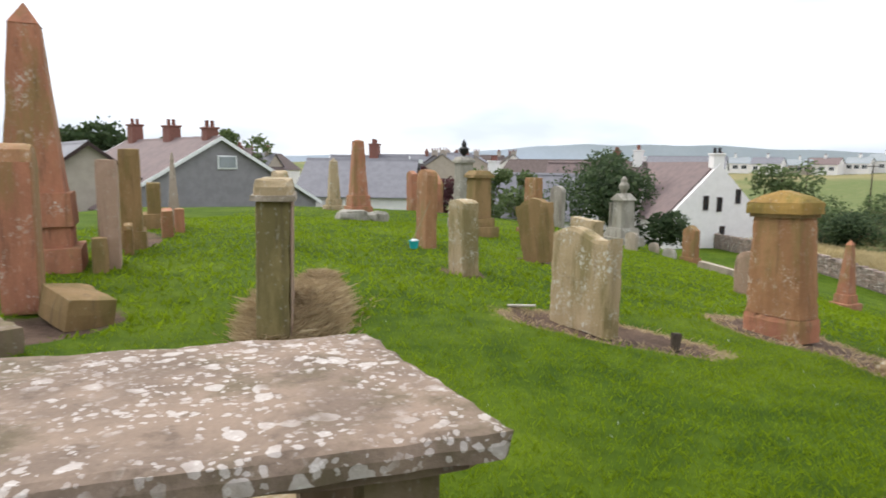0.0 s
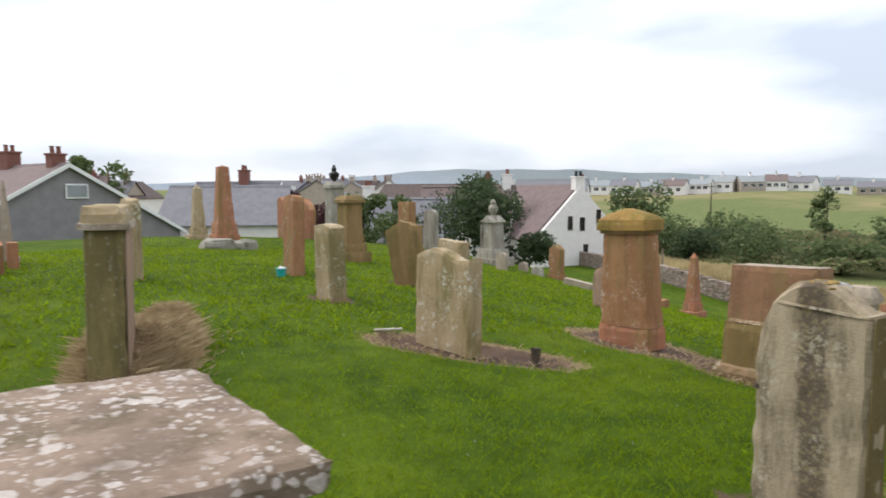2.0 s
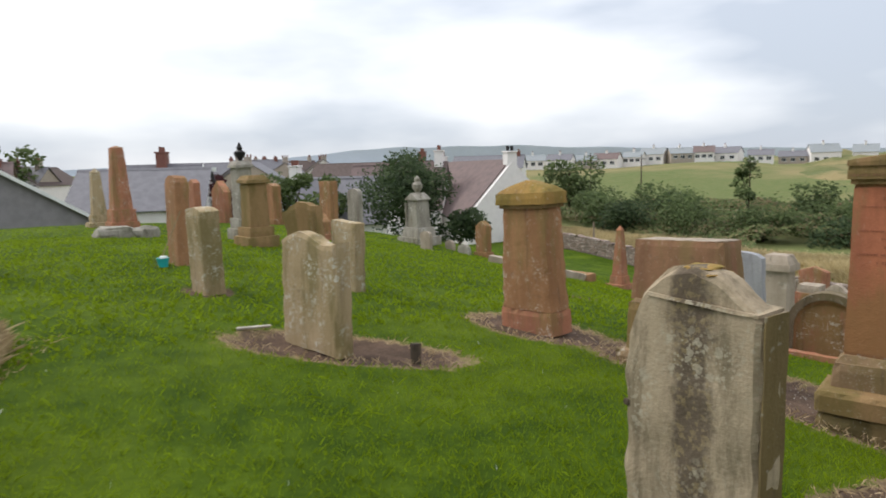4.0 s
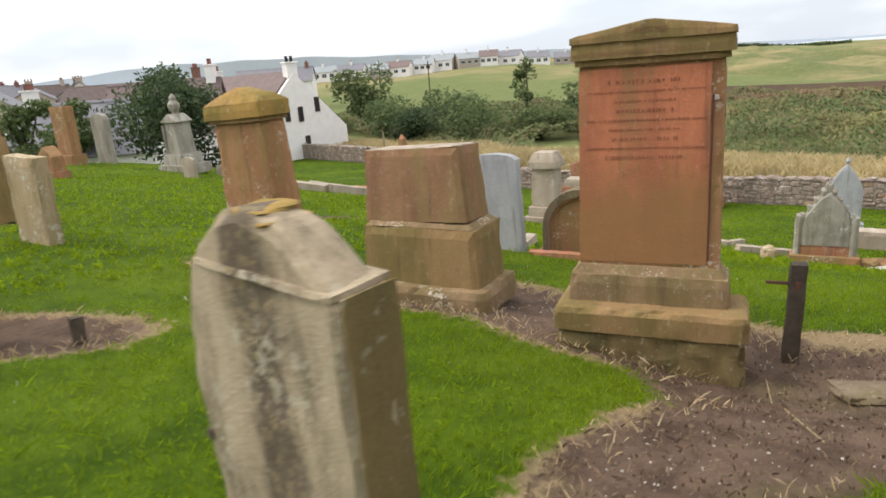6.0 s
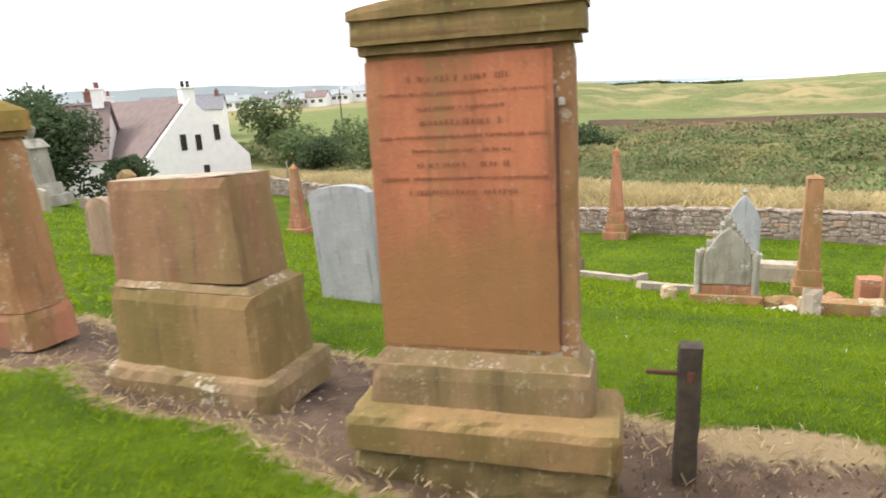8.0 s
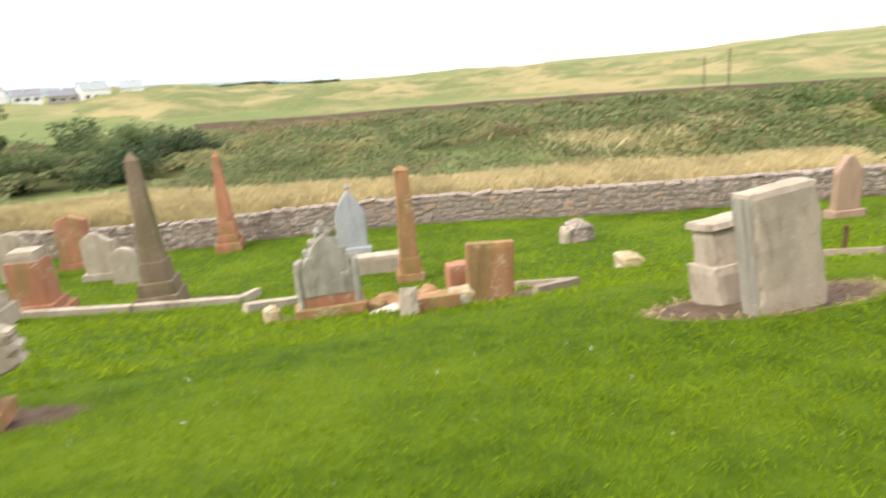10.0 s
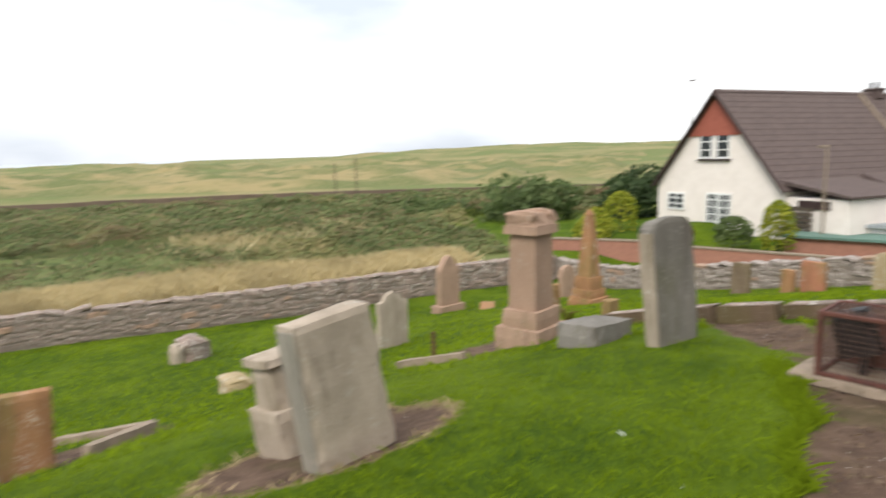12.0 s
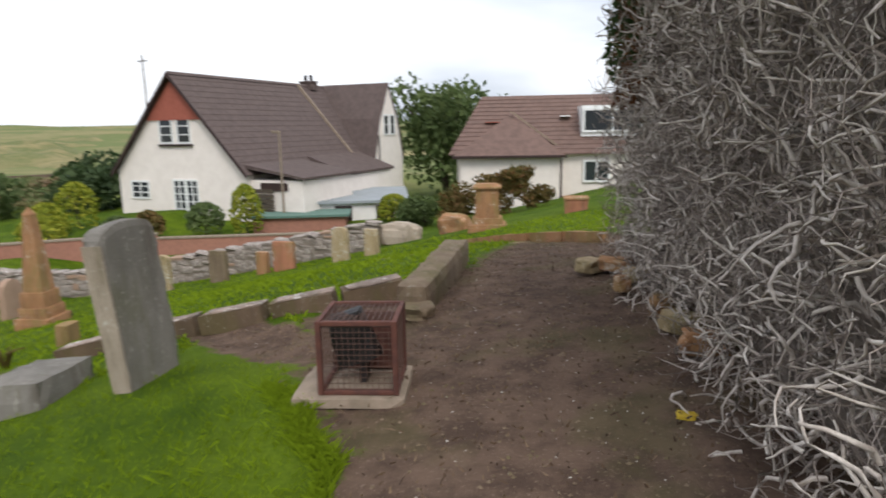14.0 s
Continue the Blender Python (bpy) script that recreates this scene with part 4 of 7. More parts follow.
slab_on_ground(8.0, 7.1, 0.9, 0.16, 0.12, RED, "low red kerb behind a tall headstone", -62)
slab_on_ground(8.3, 8.6, 0.9, 0.6, 0.12, GREYBUFF, "flat pale ledger stone", -62)


def arch_outline(r0, r1, foot, n=18):
    """A round-headed band between two radii, standing on two legs."""
    ring = [(r1 * math.cos(a), foot + r1 * math.sin(a)) for a in (math.pi * i / n for i in range(n + 1))]
    inner = [(r0 * math.cos(a), foot + r0 * math.sin(a)) for a in (math.pi * (1 - i / n) for i in range(n + 1))]
    return [(r1, 0)] + ring + [(-r1, 0), (-r0, 0)] + inner + [(r0, 0)]


def arched_headstone():
    """A low red stone under a moulded round arch, with a fan-shaped ear jutting at one end."""
    t = thing("arched_headstone", spot(8.42, 7.12, -58, tip=1), "low red headstone under a moulded round arch with a jutting ear", "headstone", "gravestones")
    part("base", block(1.2, 0.42, 0.12, 0.1, chip=0.02, rough=0.01, seed=71), BROWN, t, "low worn base slab")
    part("face", block(0.84, 0.16, 0.72, 0.07, top=round_head, head=0.38, rough=0.006, chip=0.008, at=(0, 0, 0.11), seed=72), RED, t)
    part("arch_moulding", prism(arch_outline(0.4, 0.5, 0.36), 0.26, (0, 0, 0.11)), KERBSTONE, t, "worn moulded arch")
    part("arch_fillet", prism(arch_outline(0.37, 0.42, 0.35), 0.2, (0, 0, 0.11)), BROWN, t)
    fan = [(0.44, 0.5), (0.53, 0.36), (0.7, 0.4), (0.8, 0.46), (0.74, 0.52), (0.81, 0.57), (0.73, 0.62), (0.77, 0.69), (0.68, 0.71), (0.6, 0.78), (0.46, 0.74)]
    bm = prism(fan, 0.2)
    bmesh.ops.bevel(bm, geom=bm.edges[:], offset=0.02, segments=2, affect="EDGES")
    part("ear", bm, GREYBUFF, t, "pale fan-shaped carved ear")


arched_headstone()
pedestal(13.4, 12.95, 1.0, 1.9, GREYBUFF, "weathered pale pedestal with a rounded cap and blind arches", cap_h=0.36)
t = pedestal(15.15, 13.6, 1.15, 1.25, RED, "squat red granite pedestal with a pale block on top", cap=False)
part("top_block", block(0.55, 0.5, 0.22, 0.12, at=(0, 0, 1.24), chip=0.02, seed=75), GREYBUFF, t, "pale top block")
headstone(22.0, 22.2, 1.05, 0.2, 1.8, GREYBUFF, "pale round-headed stone against the wall", round_head, 0.4)
headstone(22.5, 19.0, 1.15, 0.3, 1.75, GREYBUFF, "pale carved headstone with a wavy top", wavy_head, 0.4, base=(1.4, 0.5, 0.3))
headstone(21.7, 17.4, 0.8, 0.3, 1.2, GREYBUFF, "short pale carved stone", round_head, 0.3)
headstone(24.3, 21.9, 1.15, 0.4, 2.1, RED, "red sandstone stone with a low gabled cap", gable_head, 0.2, base=(1.3, 0.5, 0.3))
obelisk(16.9, 12.1, 3.45, 0.56, KERBSTONE, "mossy grey obelisk in a kerbed plot", side=-1.5, tip=1, tip_h=0.2, top_k=0.55, base_k=1.7)
obelisk(26.4, 16.7, 3.85, 0.66, RED, "slender red granite obelisk by the wall", steps=2, top_k=0.45)
t = headstone(23.5, 10.3, 0.95, 0.2, 2.1, SLATE, "grey pointed headstone with a finial", pointed_head, 0.75, base=(1.15, 0.4, 0.3))
part("finial", lathe([(0.05, 0), (0.03, 0.1), (0.08, 0.16), (0.02, 0.28)], 8, (0, 0, 2.05)), SLATE, t)
slab_on_ground(20.7, 8.3, 1.3, 0.5, 0.55, GREYBUFF, "low pale broken plinth", -66)
slab_on_ground(20.1, 7.4, 0.35, 0.3, 0.55, GREY, "pale upright kerb end")


def gothic_headstone():
    t = thing("gothic_headstone", spot(13.9, 6.5, -62, tip=1), "carved gothic headstone with crockets, grey above and orange below", "headstone", "gravestones")
    part("base", block(1.1, 0.42, 0.24, 0.1, chip=0.02, seed=81), BROWN, t)
    part("lower_slab", block(0.76, 0.24, 0.42, 0.08, at=(0, 0, 0.0), chip=0.01, seed=82), RED, t, "bare orange sandstone where the face has flaked")
    part("upper_slab", block(0.78, 0.25, 0.95, 0.06, top=pointed_head, head=0.55, at=(0, 0, 0.415), rough=0.01, chip=0.02, seed=83), GREY, t)
    for sx in (-1, 1):
        part("side_shaft", block(0.13, 0.26, 0.72, 0.06, at=(sx * 0.42, 0, 0.22), rough=0.012, chip=0.02, seed=84 + sx), GREY, t)
        for i in range(4):
            part("crocket", boulder(0.09, 0.2, 0.11, 3 + i, (sx * (0.37 - 0.097 * i), 0, 0.88 + 0.145 * i)), GREY, t)
    part("finial", boulder(0.11, 0.14, 0.22, 5, (0, 0, 1.33)), GREY, t)


gothic_headstone()
t = obelisk(19.2, 7.0, 2.85, 0.5, BROWN, "plain brown sandstone obelisk with a blunt tip", steps=1, top_k=0.8, base_k=1.3, tip_h=0.1)
headstone(14.3, 4.1, 0.72, 0.18, 0.92, BROWN, "plain upright reddish-brown sandstone slab", side=3, tip=2, res=0.08)
headstone(14.95, 4.75, 0.36, 0.3, 0.66, RED, "small dark red block with a pale top", turn=-60)
slab_on_ground(13.05, 4.95, 0.26, 0.1, 0.42, GREYBUFF, "leaning pale broken slab", -50, 16, 8)
slab_on_ground(13.5, 4.75, 0.75, 0.3, 0.28, BROWN, "brown kerb block", -66)
slab_on_ground(14.0, 5.6, 0.55, 0.4, 0.06, PALE, "flat white stone lying in rubble", -30)
for i, (x, y, w, h) in enumerate([(13.9, 5.25, 0.32, 0.3), (14.15, 5.0, 0.36, 0.34), (14.4, 5.3, 0.34, 0.28), (13.7, 4.4, 0.38, 0.3), (14.55, 5.75, 0.45, 0.22), (15.1, 6.1, 0.4, 0.2), (13.35, 7.2, 0.3, 0.26), (14.2, 5.9, 0.3, 0.2)]):
    loose(x, y, w, w * 0.8, h, BROWN if i % 3 else BUFF, "broken brown sandstone rubble on a grave plot", i + 1, i * 37)
kerb(14.35, 3.45, 15.4, 2.9, 0.14, 0.12, CONCRETE, "pale kerbstone of a grave plot")
kerb(15.4, 2.9, 16.3, 4.3, 0.14, 0.12, CONCRETE, "pale kerbstone of a grave plot")
kerb(15.0, 8.8, 16.5, 8.0, 0.22, 0.16, GREYBUFF, "pale kerbstone of a grave plot")
for a, b in (((14.6, 13.6), (15.4, 11.6)), ((15.4, 11.6), (16.6, 9.9)), ((16.6, 9.9), (18.0, 10.4)), ((14.6, 13.6), (16.2, 14.4))):
    kerb(*a, *b, 0.2, 0.16, GREYBUFF, "pale kerbstone round an obelisk's plot")
for a, b in (((9.0, 21.2), (10.4, 19.6)), ((10.4, 19.6), (12.0, 20.2)), ((10.6, 21.5), (12.4, 20.6))):
    kerb(*a, *b, 0.3, 0.25, GREYBUFF, "rough kerbstone of an old plot")
slab_on_ground(12.6, 21.4, 1.2, 0.6, 0.3, BROWN, "low brown ledger stone")
loose(24.35, 3.4, 0.9, 0.7, 0.62, RUBBLE, "grey broken stone standing in a bare patch", 9, 30)
loose(23.95, 3.72, 0.34, 0.3, 0.5, GREYBUFF, "pale broken stone piece", 11, 50)
loose(18.4, 2.05, 0.72, 0.5, 0.3, BUFF, "flat pale boulder in the grass", 14, 20)


def leaning_pair():
    """The thick buff block that leans on a stepped base."""
    t = thing("leaning_headstone", spot(11.27, 0.86, -62, tip=5, side=-6, sink=0.05), "thick pale buff headstone leaning to one side in bare earth", "headstone", "gravestones")
    part("slab", block(0.68, 0.25, 1.1, 0.06, (0.98, 1.0), rough=0.006, chip=0.014, seed=91), GREYBUFF, t)
    # own grey on the end gives the side that the light falls on
    part("end_face", block(0.012, 0.22, 1.04, 0.06, chip=0.004, at=(-0.338, 0, 0.02), seed=92), GREY, t, "end face recoloured as the side turned to the light")
    t = thing("stepped_pedestal", spot(11.97, 1.17, -62, tip=9, side=-6), "short stepped buff pedestal, slipped off its bed", "monument", "gravestones")
    part("lower_step", block(0.62, 0.5, 0.4, 0.08, rough=0.008, chip=0.02, seed=93), GREYBUFF, t)
    part("upper_step", block(0.5, 0.4, 0.36, 0.08, (0.94, 0.94), at=(0, 0, 0.395), rough=0.008, chip=0.025, seed=94), GREYBUFF, t)
    part("top", block(0.54, 0.44, 0.07, 0.08, at=(0, 0, 0.75), chip=0.02, seed=95), GREYBUFF, t)


leaning_pair()
t = pedestal(14.75, -2.1, 0.8, 1.83, PINK, "pink granite pedestal with a rounded cap on two steps", turn=-56, cap_h=0.26)
for sx in (-1, 1):
    part("cap_scroll", boulder(0.2, 0.5, 0.16, 4, (sx * 0.19, 0, 1.72)), PINK, t)
kerb(14.4, -1.05, 15.3, -0.35, 0.13, 0.1, CONCRETE, "pale kerbstone beside a granite pedestal")
t = headstone(12.4, -2.69, 0.62, 0.17, 1.36, DARKGREY, "dark grey upright headstone with a cut-cornered round top", lambda x: 0.15 + 0.85 * round_head(x * 0.96), 0.16, turn=-76, tip=4, side=-3, res=0.06)
part("worn_end", block(0.02, 0.18, 1.2, 0.06, at=(-0.312, 0, 0.02), chip=0.004, seed=97), GREYBUFF, t, "pale worn end face")
slab_on_ground(13.35, -2.3, 0.8, 0.55, 0.3, DARKGREY, "low grey tomb slab broken at the corner", -62, 3, 4, "tomb_slab")
headstone(19.9, -1.15, 0.76, 0.16, 1.28, GREYBUFF, "pale headstone with a scrolled shoulder", shoulder_head, 0.26)
slab_on_ground(15.9, 0.05, 0.5, 0.12, 0.34, SLATE, "small blue-grey broken slab", -66, 6)
headstone(26.8, -4.4, 0.85, 0.26, 1.95, PINK, "pointed pink sandstone headstone", pointed_head, 0.5, base=(1.1, 0.5, 0.3))
slab_on_ground(26.3, -5.6, 1.4, 0.5, 0.12, BROWN, "low brown kerb beside a pointed headstone", -20)
headstone(28.1, -9.4, 0.8, 0.22, 1.25, PINK, "round-headed pinkish stone by the wall", round_head, 0.35)
obelisk(23.7, -7.9, 2.9, 0.6, BROWN, "brown sandstone obelisk with a stepped base", top_k=0.45)
headstone(19.5, -4.6, 0.6, 0.2, 0.8, BROWN, "short brown stone behind a granite pedestal")
headstone(16.9, -4.6, 0.3, 0.2, 0.35, OLIVE, "mossy stump of a stone")
for x, y, w, h, m, top in ((23.6, -13.3, 0.6, 1.05, KERBSTONE, flat_head), (25.3, -12.6, 0.45, 1.2, BUFF, round_head), (21.5, -14.0, 0.7, 0.95, RED, flat_head), (19.3, -14.0, 0.5, 1.05, BUFF, round_head), (18.4, -14.3, 0.42, 0.8, BUFF, flat_head), (22.3, -13.9, 0.4, 0.75, BROWN, flat_head)):
    headstone(x, y, w, 0.22, h, m, "old headstone set along the side wall", top, 0.15, turn=15)
t = pedestal(15.5, -15.9, 1.1, 1.35, BROWN, "brown mossy square monument before shrubs", turn=25, cap_h=0.12)
t = thing("stone_planter", spot(13.2, -16.8, 20), "square reddish stone planter on the grass", "planter")
part("body", block(0.6, 0.6, 0.4, 0.12, (1.1, 1.1), seed=98), RED, t)
part("rim", block(0.7, 0.7, 0.05, 0.12, at=(0, 0, 0.395), seed=99), BROWN, t)
loose(19.6, -17.6, 1.4, 0.8, 0.75, GREYBUFF, "humped pale stone mound by the side wall", 17, 10)
loose(17.7, -18.0, 1.0, 0.8, 0.6, BROWN, "brown stone mound by the side wall", 19, 10)

# kerb and long stone at the earth path
for a, b in (((14.9, -3.4), (14.15, -3.74)), ((14.12, -3.76), (13.35, -4.03)), ((13.32, -4.05), (12.6, -4.28)), ((12.57, -4.3), (11.95, -4.62)), ((11.92, -4.64), (11.45, -5.1))):
    kerb(*a, *b, 0.26, 0.17, EARTHKERB, "rough lichened kerbstone between lawn and earth path")
    kerb(a[0] - 0.05, a[1] + 0.01, b[0] + 0.05, b[1] - 0.01, 0.2, 0.02, RUBBLE, "pale lichened kerb top beside the lawn", lift=0.172, sink=0.0)


def long_stone():
    t = part("long_stone", block(2.55, 0.32, 0.3, 0.1, rough=0.01, chip=0.025, seed=101), KERBSTONE)
    t.matrix_world = spot(11.25, -5.5, -72, sink=0.02)
    tagged(t, "long squared grey stone beam lying beside the path", "stone beam")


long_stone()
loose(10.8, -4.25, 0.34, 0.3, 0.12, KERBSTONE, "small rough stone at the end of a beam", 23)
for i in range(5):
    x0, y0 = 10.2 + i * 0.75, -8.6 - i * 0.42
    kerb(x0, y0, x0 + 0.7, y0 - 0.39, 0.14, 0.12, BROWN, "low earthy kerbstone at the head of the path")


def wooden_post():
    t = thing("wooden_post", spot(6.56, 3.41, -56, tip=-1, side=1, sink=0.13), "short dark wooden post with a rusty bar", "post")
    part("post", block(0.11, 0.105, 0.81, 0.05, rough=0.003, chip=0.006, seed=105), OLDWOOD, t)
    part("iron_bar", box(0.2, 0.018, 0.022, (-0.1, -0.03, 0.66), 0.004), IRON, t, "rusty iron bar")
    part("bolt", lathe([(0.018, 0), (0.018, 0.05)], 8, (0.0, -0.05, 0.64)), IRON, t)


wooden_post()
for x, y, h in ((15.35, -0.85, 0.45), (5.55, 7.35, 0.42)):
    t = part("iron_stake", block(0.05, 0.05, h, 0.06, rough=0.002, chip=0.004, seed=x), IRON)
    t.matrix_world = spot(x, y, 10)
    tagged(t, "short rusty iron stake in the grass", "stake", "stakes")
t = part("timber_stub", block(0.09, 0.09, 0.2, 0.05, rough=0.004, chip=0.01, seed=3), OLDWOOD)
t.matrix_world = spot(2.48, 6.35, 15)
tagged(t, "short dark timber stub in bare earth", "post stub")
t = part("white_lath", box(0.36, 0.055, 0.025, bevel=0.006), PALE)
t.matrix_world = spot(1.02, 7.7, -2, sink=-0.02)
tagged(t, "pale weathered wooden lath lying on earth", "lath")


def bucket():
    t = thing("bucket", spot(-0.5, 13.3, 20, sink=0.0), "small turquoise plastic bucket lying by a headstone", "bucket")
    part("body", lathe([(0.08, 0), (0.11, 0.16), (0.12, 0.17), (0.1, 0.165), (0.07, 0.02)], 14), TEAL, t)
    part("contents", boulder(0.14, 0.12, 0.08, 3, (0.02, 0, 0.13)), WHITE, t, "white crumpled rag")


bucket()
t = part("cane", lathe([(0.012, 0), (0.011, 0.5), (0.01, 1.15)], 6), CANE)
t.matrix_world = spot(-0.62, 13.45, 0, tip=6, side=24)
tagged(t, "thin bamboo cane leaning on a headstone", "cane")


# ---- caged lamp on the path ----
def caged_lamp():
    base = land(10.25, -2.7)
    m = Matrix.Translation((10.25, -2.72, base - 0.03)) @ Matrix.Rotation(radians(206), 4, "Z")
    t = thing("caged_floodlight", m, "rusty wire-mesh cage over a floodlight, on a concrete slab", "caged lamp")
    part("slab", block(0.72, 0.6, 0.06, 0.1, chip=0.014, at=(-0.06, 0, 0), seed=111), CONCRETE, t, "worn concrete slab")
    w, d, h, z = 0.47, 0.45, 0.475, 0.06
    for sx in (-1, 1):
        for sy in (-1, 1):
            part("corner_post", box(0.035, 0.035, h, (sx * w / 2, sy * d / 2, z), 0.004), IRON, t)
        part("side_rail", box(0.032, d - 0.036, 0.03, (sx * w / 2, 0, z + h - 0.03), 0.004), IRON, t)
        part("side_rail", box(0.032, d - 0.036, 0.03, (sx * w / 2, 0, z), 0.004), IRON, t)
        part("cross_rail", box(w - 0.036, 0.032, 0.03, (0, sx * d / 2, z + h - 0.03), 0.004), IRON, t)
        part("cross_rail", box(w - 0.036, 0.032, 0.03, (0, sx * d / 2, z), 0.004), IRON, t)

    def grid(width, height, n, k, place):
        bm = bmesh.new()
        for i in range(1, n):
            bmesh.ops.create_cube(bm, size=1, matrix=place @ Matrix.Translation((width * (i / n - 0.5), 0, 0)) @ Matrix.Diagonal((0.0034, 0.0034, height, 1)))
        for i in range(1, k):
            bmesh.ops.create_cube(bm, size=1, matrix=place @ Matrix.Translation((0, 0, height * (i / k - 0.5))) @ Matrix.Diagonal((width, 0.0034, 0.0034, 1)))
        return bm

    for sy in (-1, 1):
        part("mesh_panel", grid(w, h, 13, 13, Matrix.Translation((0, sy * d / 2, z + h / 2))), MESH, t)
    for sx in (-1, 1):
        part("mesh_panel", grid(d, h, 12, 13, Matrix.Translation((sx * w / 2, 0, z + h / 2)) @ Matrix.Rotation(radians(90), 4, "Z")), MESH, t)
    part("mesh_panel", grid(w, d, 13, 12, Matrix.Translation((0, 0, z + h - 0.01)) @ Matrix.Rotation(radians(90), 4, "X")), MESH, t)
    lamp = part("lamp_casing", block(0.3, 0.18, 0.34, 0.06, (0.8, 1.0), at=(0, 0, 0), chip=0.02, seed=112), SOOT, t, "black floodlight casing")
    lamp.matrix_local = Matrix.Translation((-0.02, 0.02, z + 0.14)) @ Matrix.Rotation(radians(-18), 4, "Y")
    part("bracket", box(0.05, 0.12, 0.16, (0.0, 0.02, z), 0.005), SOOT, t)
    # added plate: its dark colour gives the shade inside the cage
    part("back_plate", box(0.34, 0.02, 0.4, (0.05, 0.17, z + 0.02), 0.005), IRON, t, "added dark backing for the cage's shaded inside")


caged_lamp()


# ---- the ruin's wall under dead ivy ----
IV0, IV1 = Vector((7.55, -1.55, 0)), Vector((9.75, -6.75, 0))
IVD = (IV1 - IV0).normalized()
IVN = Vector((-IVD.y, IVD.x, 0))
if IVN.x < 0:
    IVN = -IVN


def ivy_wall():
    for name, a, b in (("wall_west", IV0 - IVD * 0.9 - IVN * 0.82, IV1 - IVD * 0.05 - IVN * 0.82), ("wall_north", IV0 - IVD * 0.55 - IVN * 1.2, IV0 - IVD * 0.55 - IVN * 5.5)):
        d, mid = b - a, (a + b) / 2
        ob = part(name, block(d.length, 0.7, 5.2, 0.4, rough=0.03, chip=0.03, seed=120), MORTAR)
        ob.matrix_world = Matrix.Translation((mid.x, mid.y, -1.1)) @ Matrix.Rotation(math.atan2(d.y, d.x), 4, "Z")
        tagged(ob, "old dark rubble wall of a ruin, smothered in dead ivy", "wall", kind="structure")


ivy_wall()


def tube_mesh(paths, sides=4):
    """Many thin tapering stems as one list of vertices and faces."""
    verts, faces = [], []
    for pts, r0, r1 in paths:
        start = len(verts)
        n = len(pts)
        for i, p in enumerate(pts):
            d = (pts[min(i + 1, n - 1)] - pts[max(i - 1, 0)]).normalized()
            u = d.orthogonal().normalized()
            v = d.cross(u)
            r = r0 + (r1 - r0) * i / (n - 1)
            for s in range(sides):
                c = 2 * math.pi * s / sides
                verts.append(tuple(p + (u * math.cos(c) + v * math.sin(c)) * r))
        for i in range(n - 1):
            for s in range(sides):
                a, b = start + i * sides + s, start + i * sides + (s + 1) % sides
                faces.append((a, b, b + sides, a + sides))
    return verts, faces


def ivy_stems(count, length, radius, depth, seed, segs):
    rng = random.Random(seed)
    run = (IV1 - IV0).length
    paths = []
    for _ in range(count):
        s = rng.uniform(-0.4, run)
        z0 = land(*(IV0 + IVD * s).xy) - 0.05
        z = z0 + 4.2 * rng.random() ** 0.9
        bulge = 0.16 * noise.noise(Vector((s * 0.8, z * 0.8, seed))) + 0.12 * (1 if z - z0 < 0.8 else 0) * (1 - smooth(0, 2.5, s))
        p = IV0 + IVD * s + IVN * (-0.45 + bulge + depth * rng.random()) + Vector((0, 0, z))
        ang = rng.gauss(0.35, 0.9)
        d = IVD * math.cos(ang) * rng.choice((-1, 1)) + Vector((0, 0, math.sin(ang))) + IVN * rng.uniform(0.0, 0.35)
        total = length * rng.uniform(0.5, 1.3)
        bend = Vector((rng.gauss(0, 1), rng.gauss(0, 1), rng.gauss(0, 1))) * 0.8
        pts = [p.copy()]
        for i in range(segs):
            d = (d + bend * 0.35 + Vector((rng.gauss(0, 1), rng.gauss(0, 1), rng.gauss(0, 1))) * 0.38 - Vector((0, 0, 0.05)))
            d.normalize()
            off = (pts[-1] - IV0).dot(IVN)
            if off > 0.12 + bulge:
                d -= IVN * 0.7
            if off < -0.42:
                d += IVN * 0.6
            if (pts[-1] - IV0).dot(IVD) > run - 0.05:
                d -= IVD * 0.8
            d.normalize()
            q = pts[-1] + d * total / segs
            q.z = max(q.z, land(q.x, q.y) + 0.01)
            pts.append(q)
        r = radius * rng.uniform(0.6, 1.3)
        paths.append((pts, r, r * 0.35))
    return paths


v, f = tube_mesh(ivy_stems(3600, 0.42, 0.0095, 0.5, 7, 7), 5)
tagged(mesh_object("dead_ivy_stems", v, f, STEM, smooth=True), "tangle of thick bleached dead ivy stems on a wall", "dead ivy", kind="stuff")
v, f = tube_mesh(ivy_stems(6500, 0.42, 0.005, 0.42, 11, 5), 3)
tagged(mesh_object("dead_ivy_twigs", v, f, TWIG), "dense mat of fine grey-brown dead ivy twigs", "dead ivy", kind="stuff")


def leaf_cloud(n, where, size, seed):
    """Loose leaf quads; where(rng) gives each one's place."""
    rng = random.Random(seed)
    verts, faces = [], []
    for _ in range(n):
        p = where(rng)
        if p is None:
            continue
        a = Vector((rng.gauss(0, 1), rng.gauss(0, 1), rng.gauss(0, 1))).normalized()
        b = a.orthogonal().normalized()
        s = size * rng.uniform(0.6, 1.4)
        i = len(verts)
        verts += [tuple(p - a * s), tuple(p + b * s * 0.55), tuple(p + a * s), tuple(p - b * s * 0.55)]
        faces.append((i, i + 1, i + 2, i + 3))
    return verts, faces


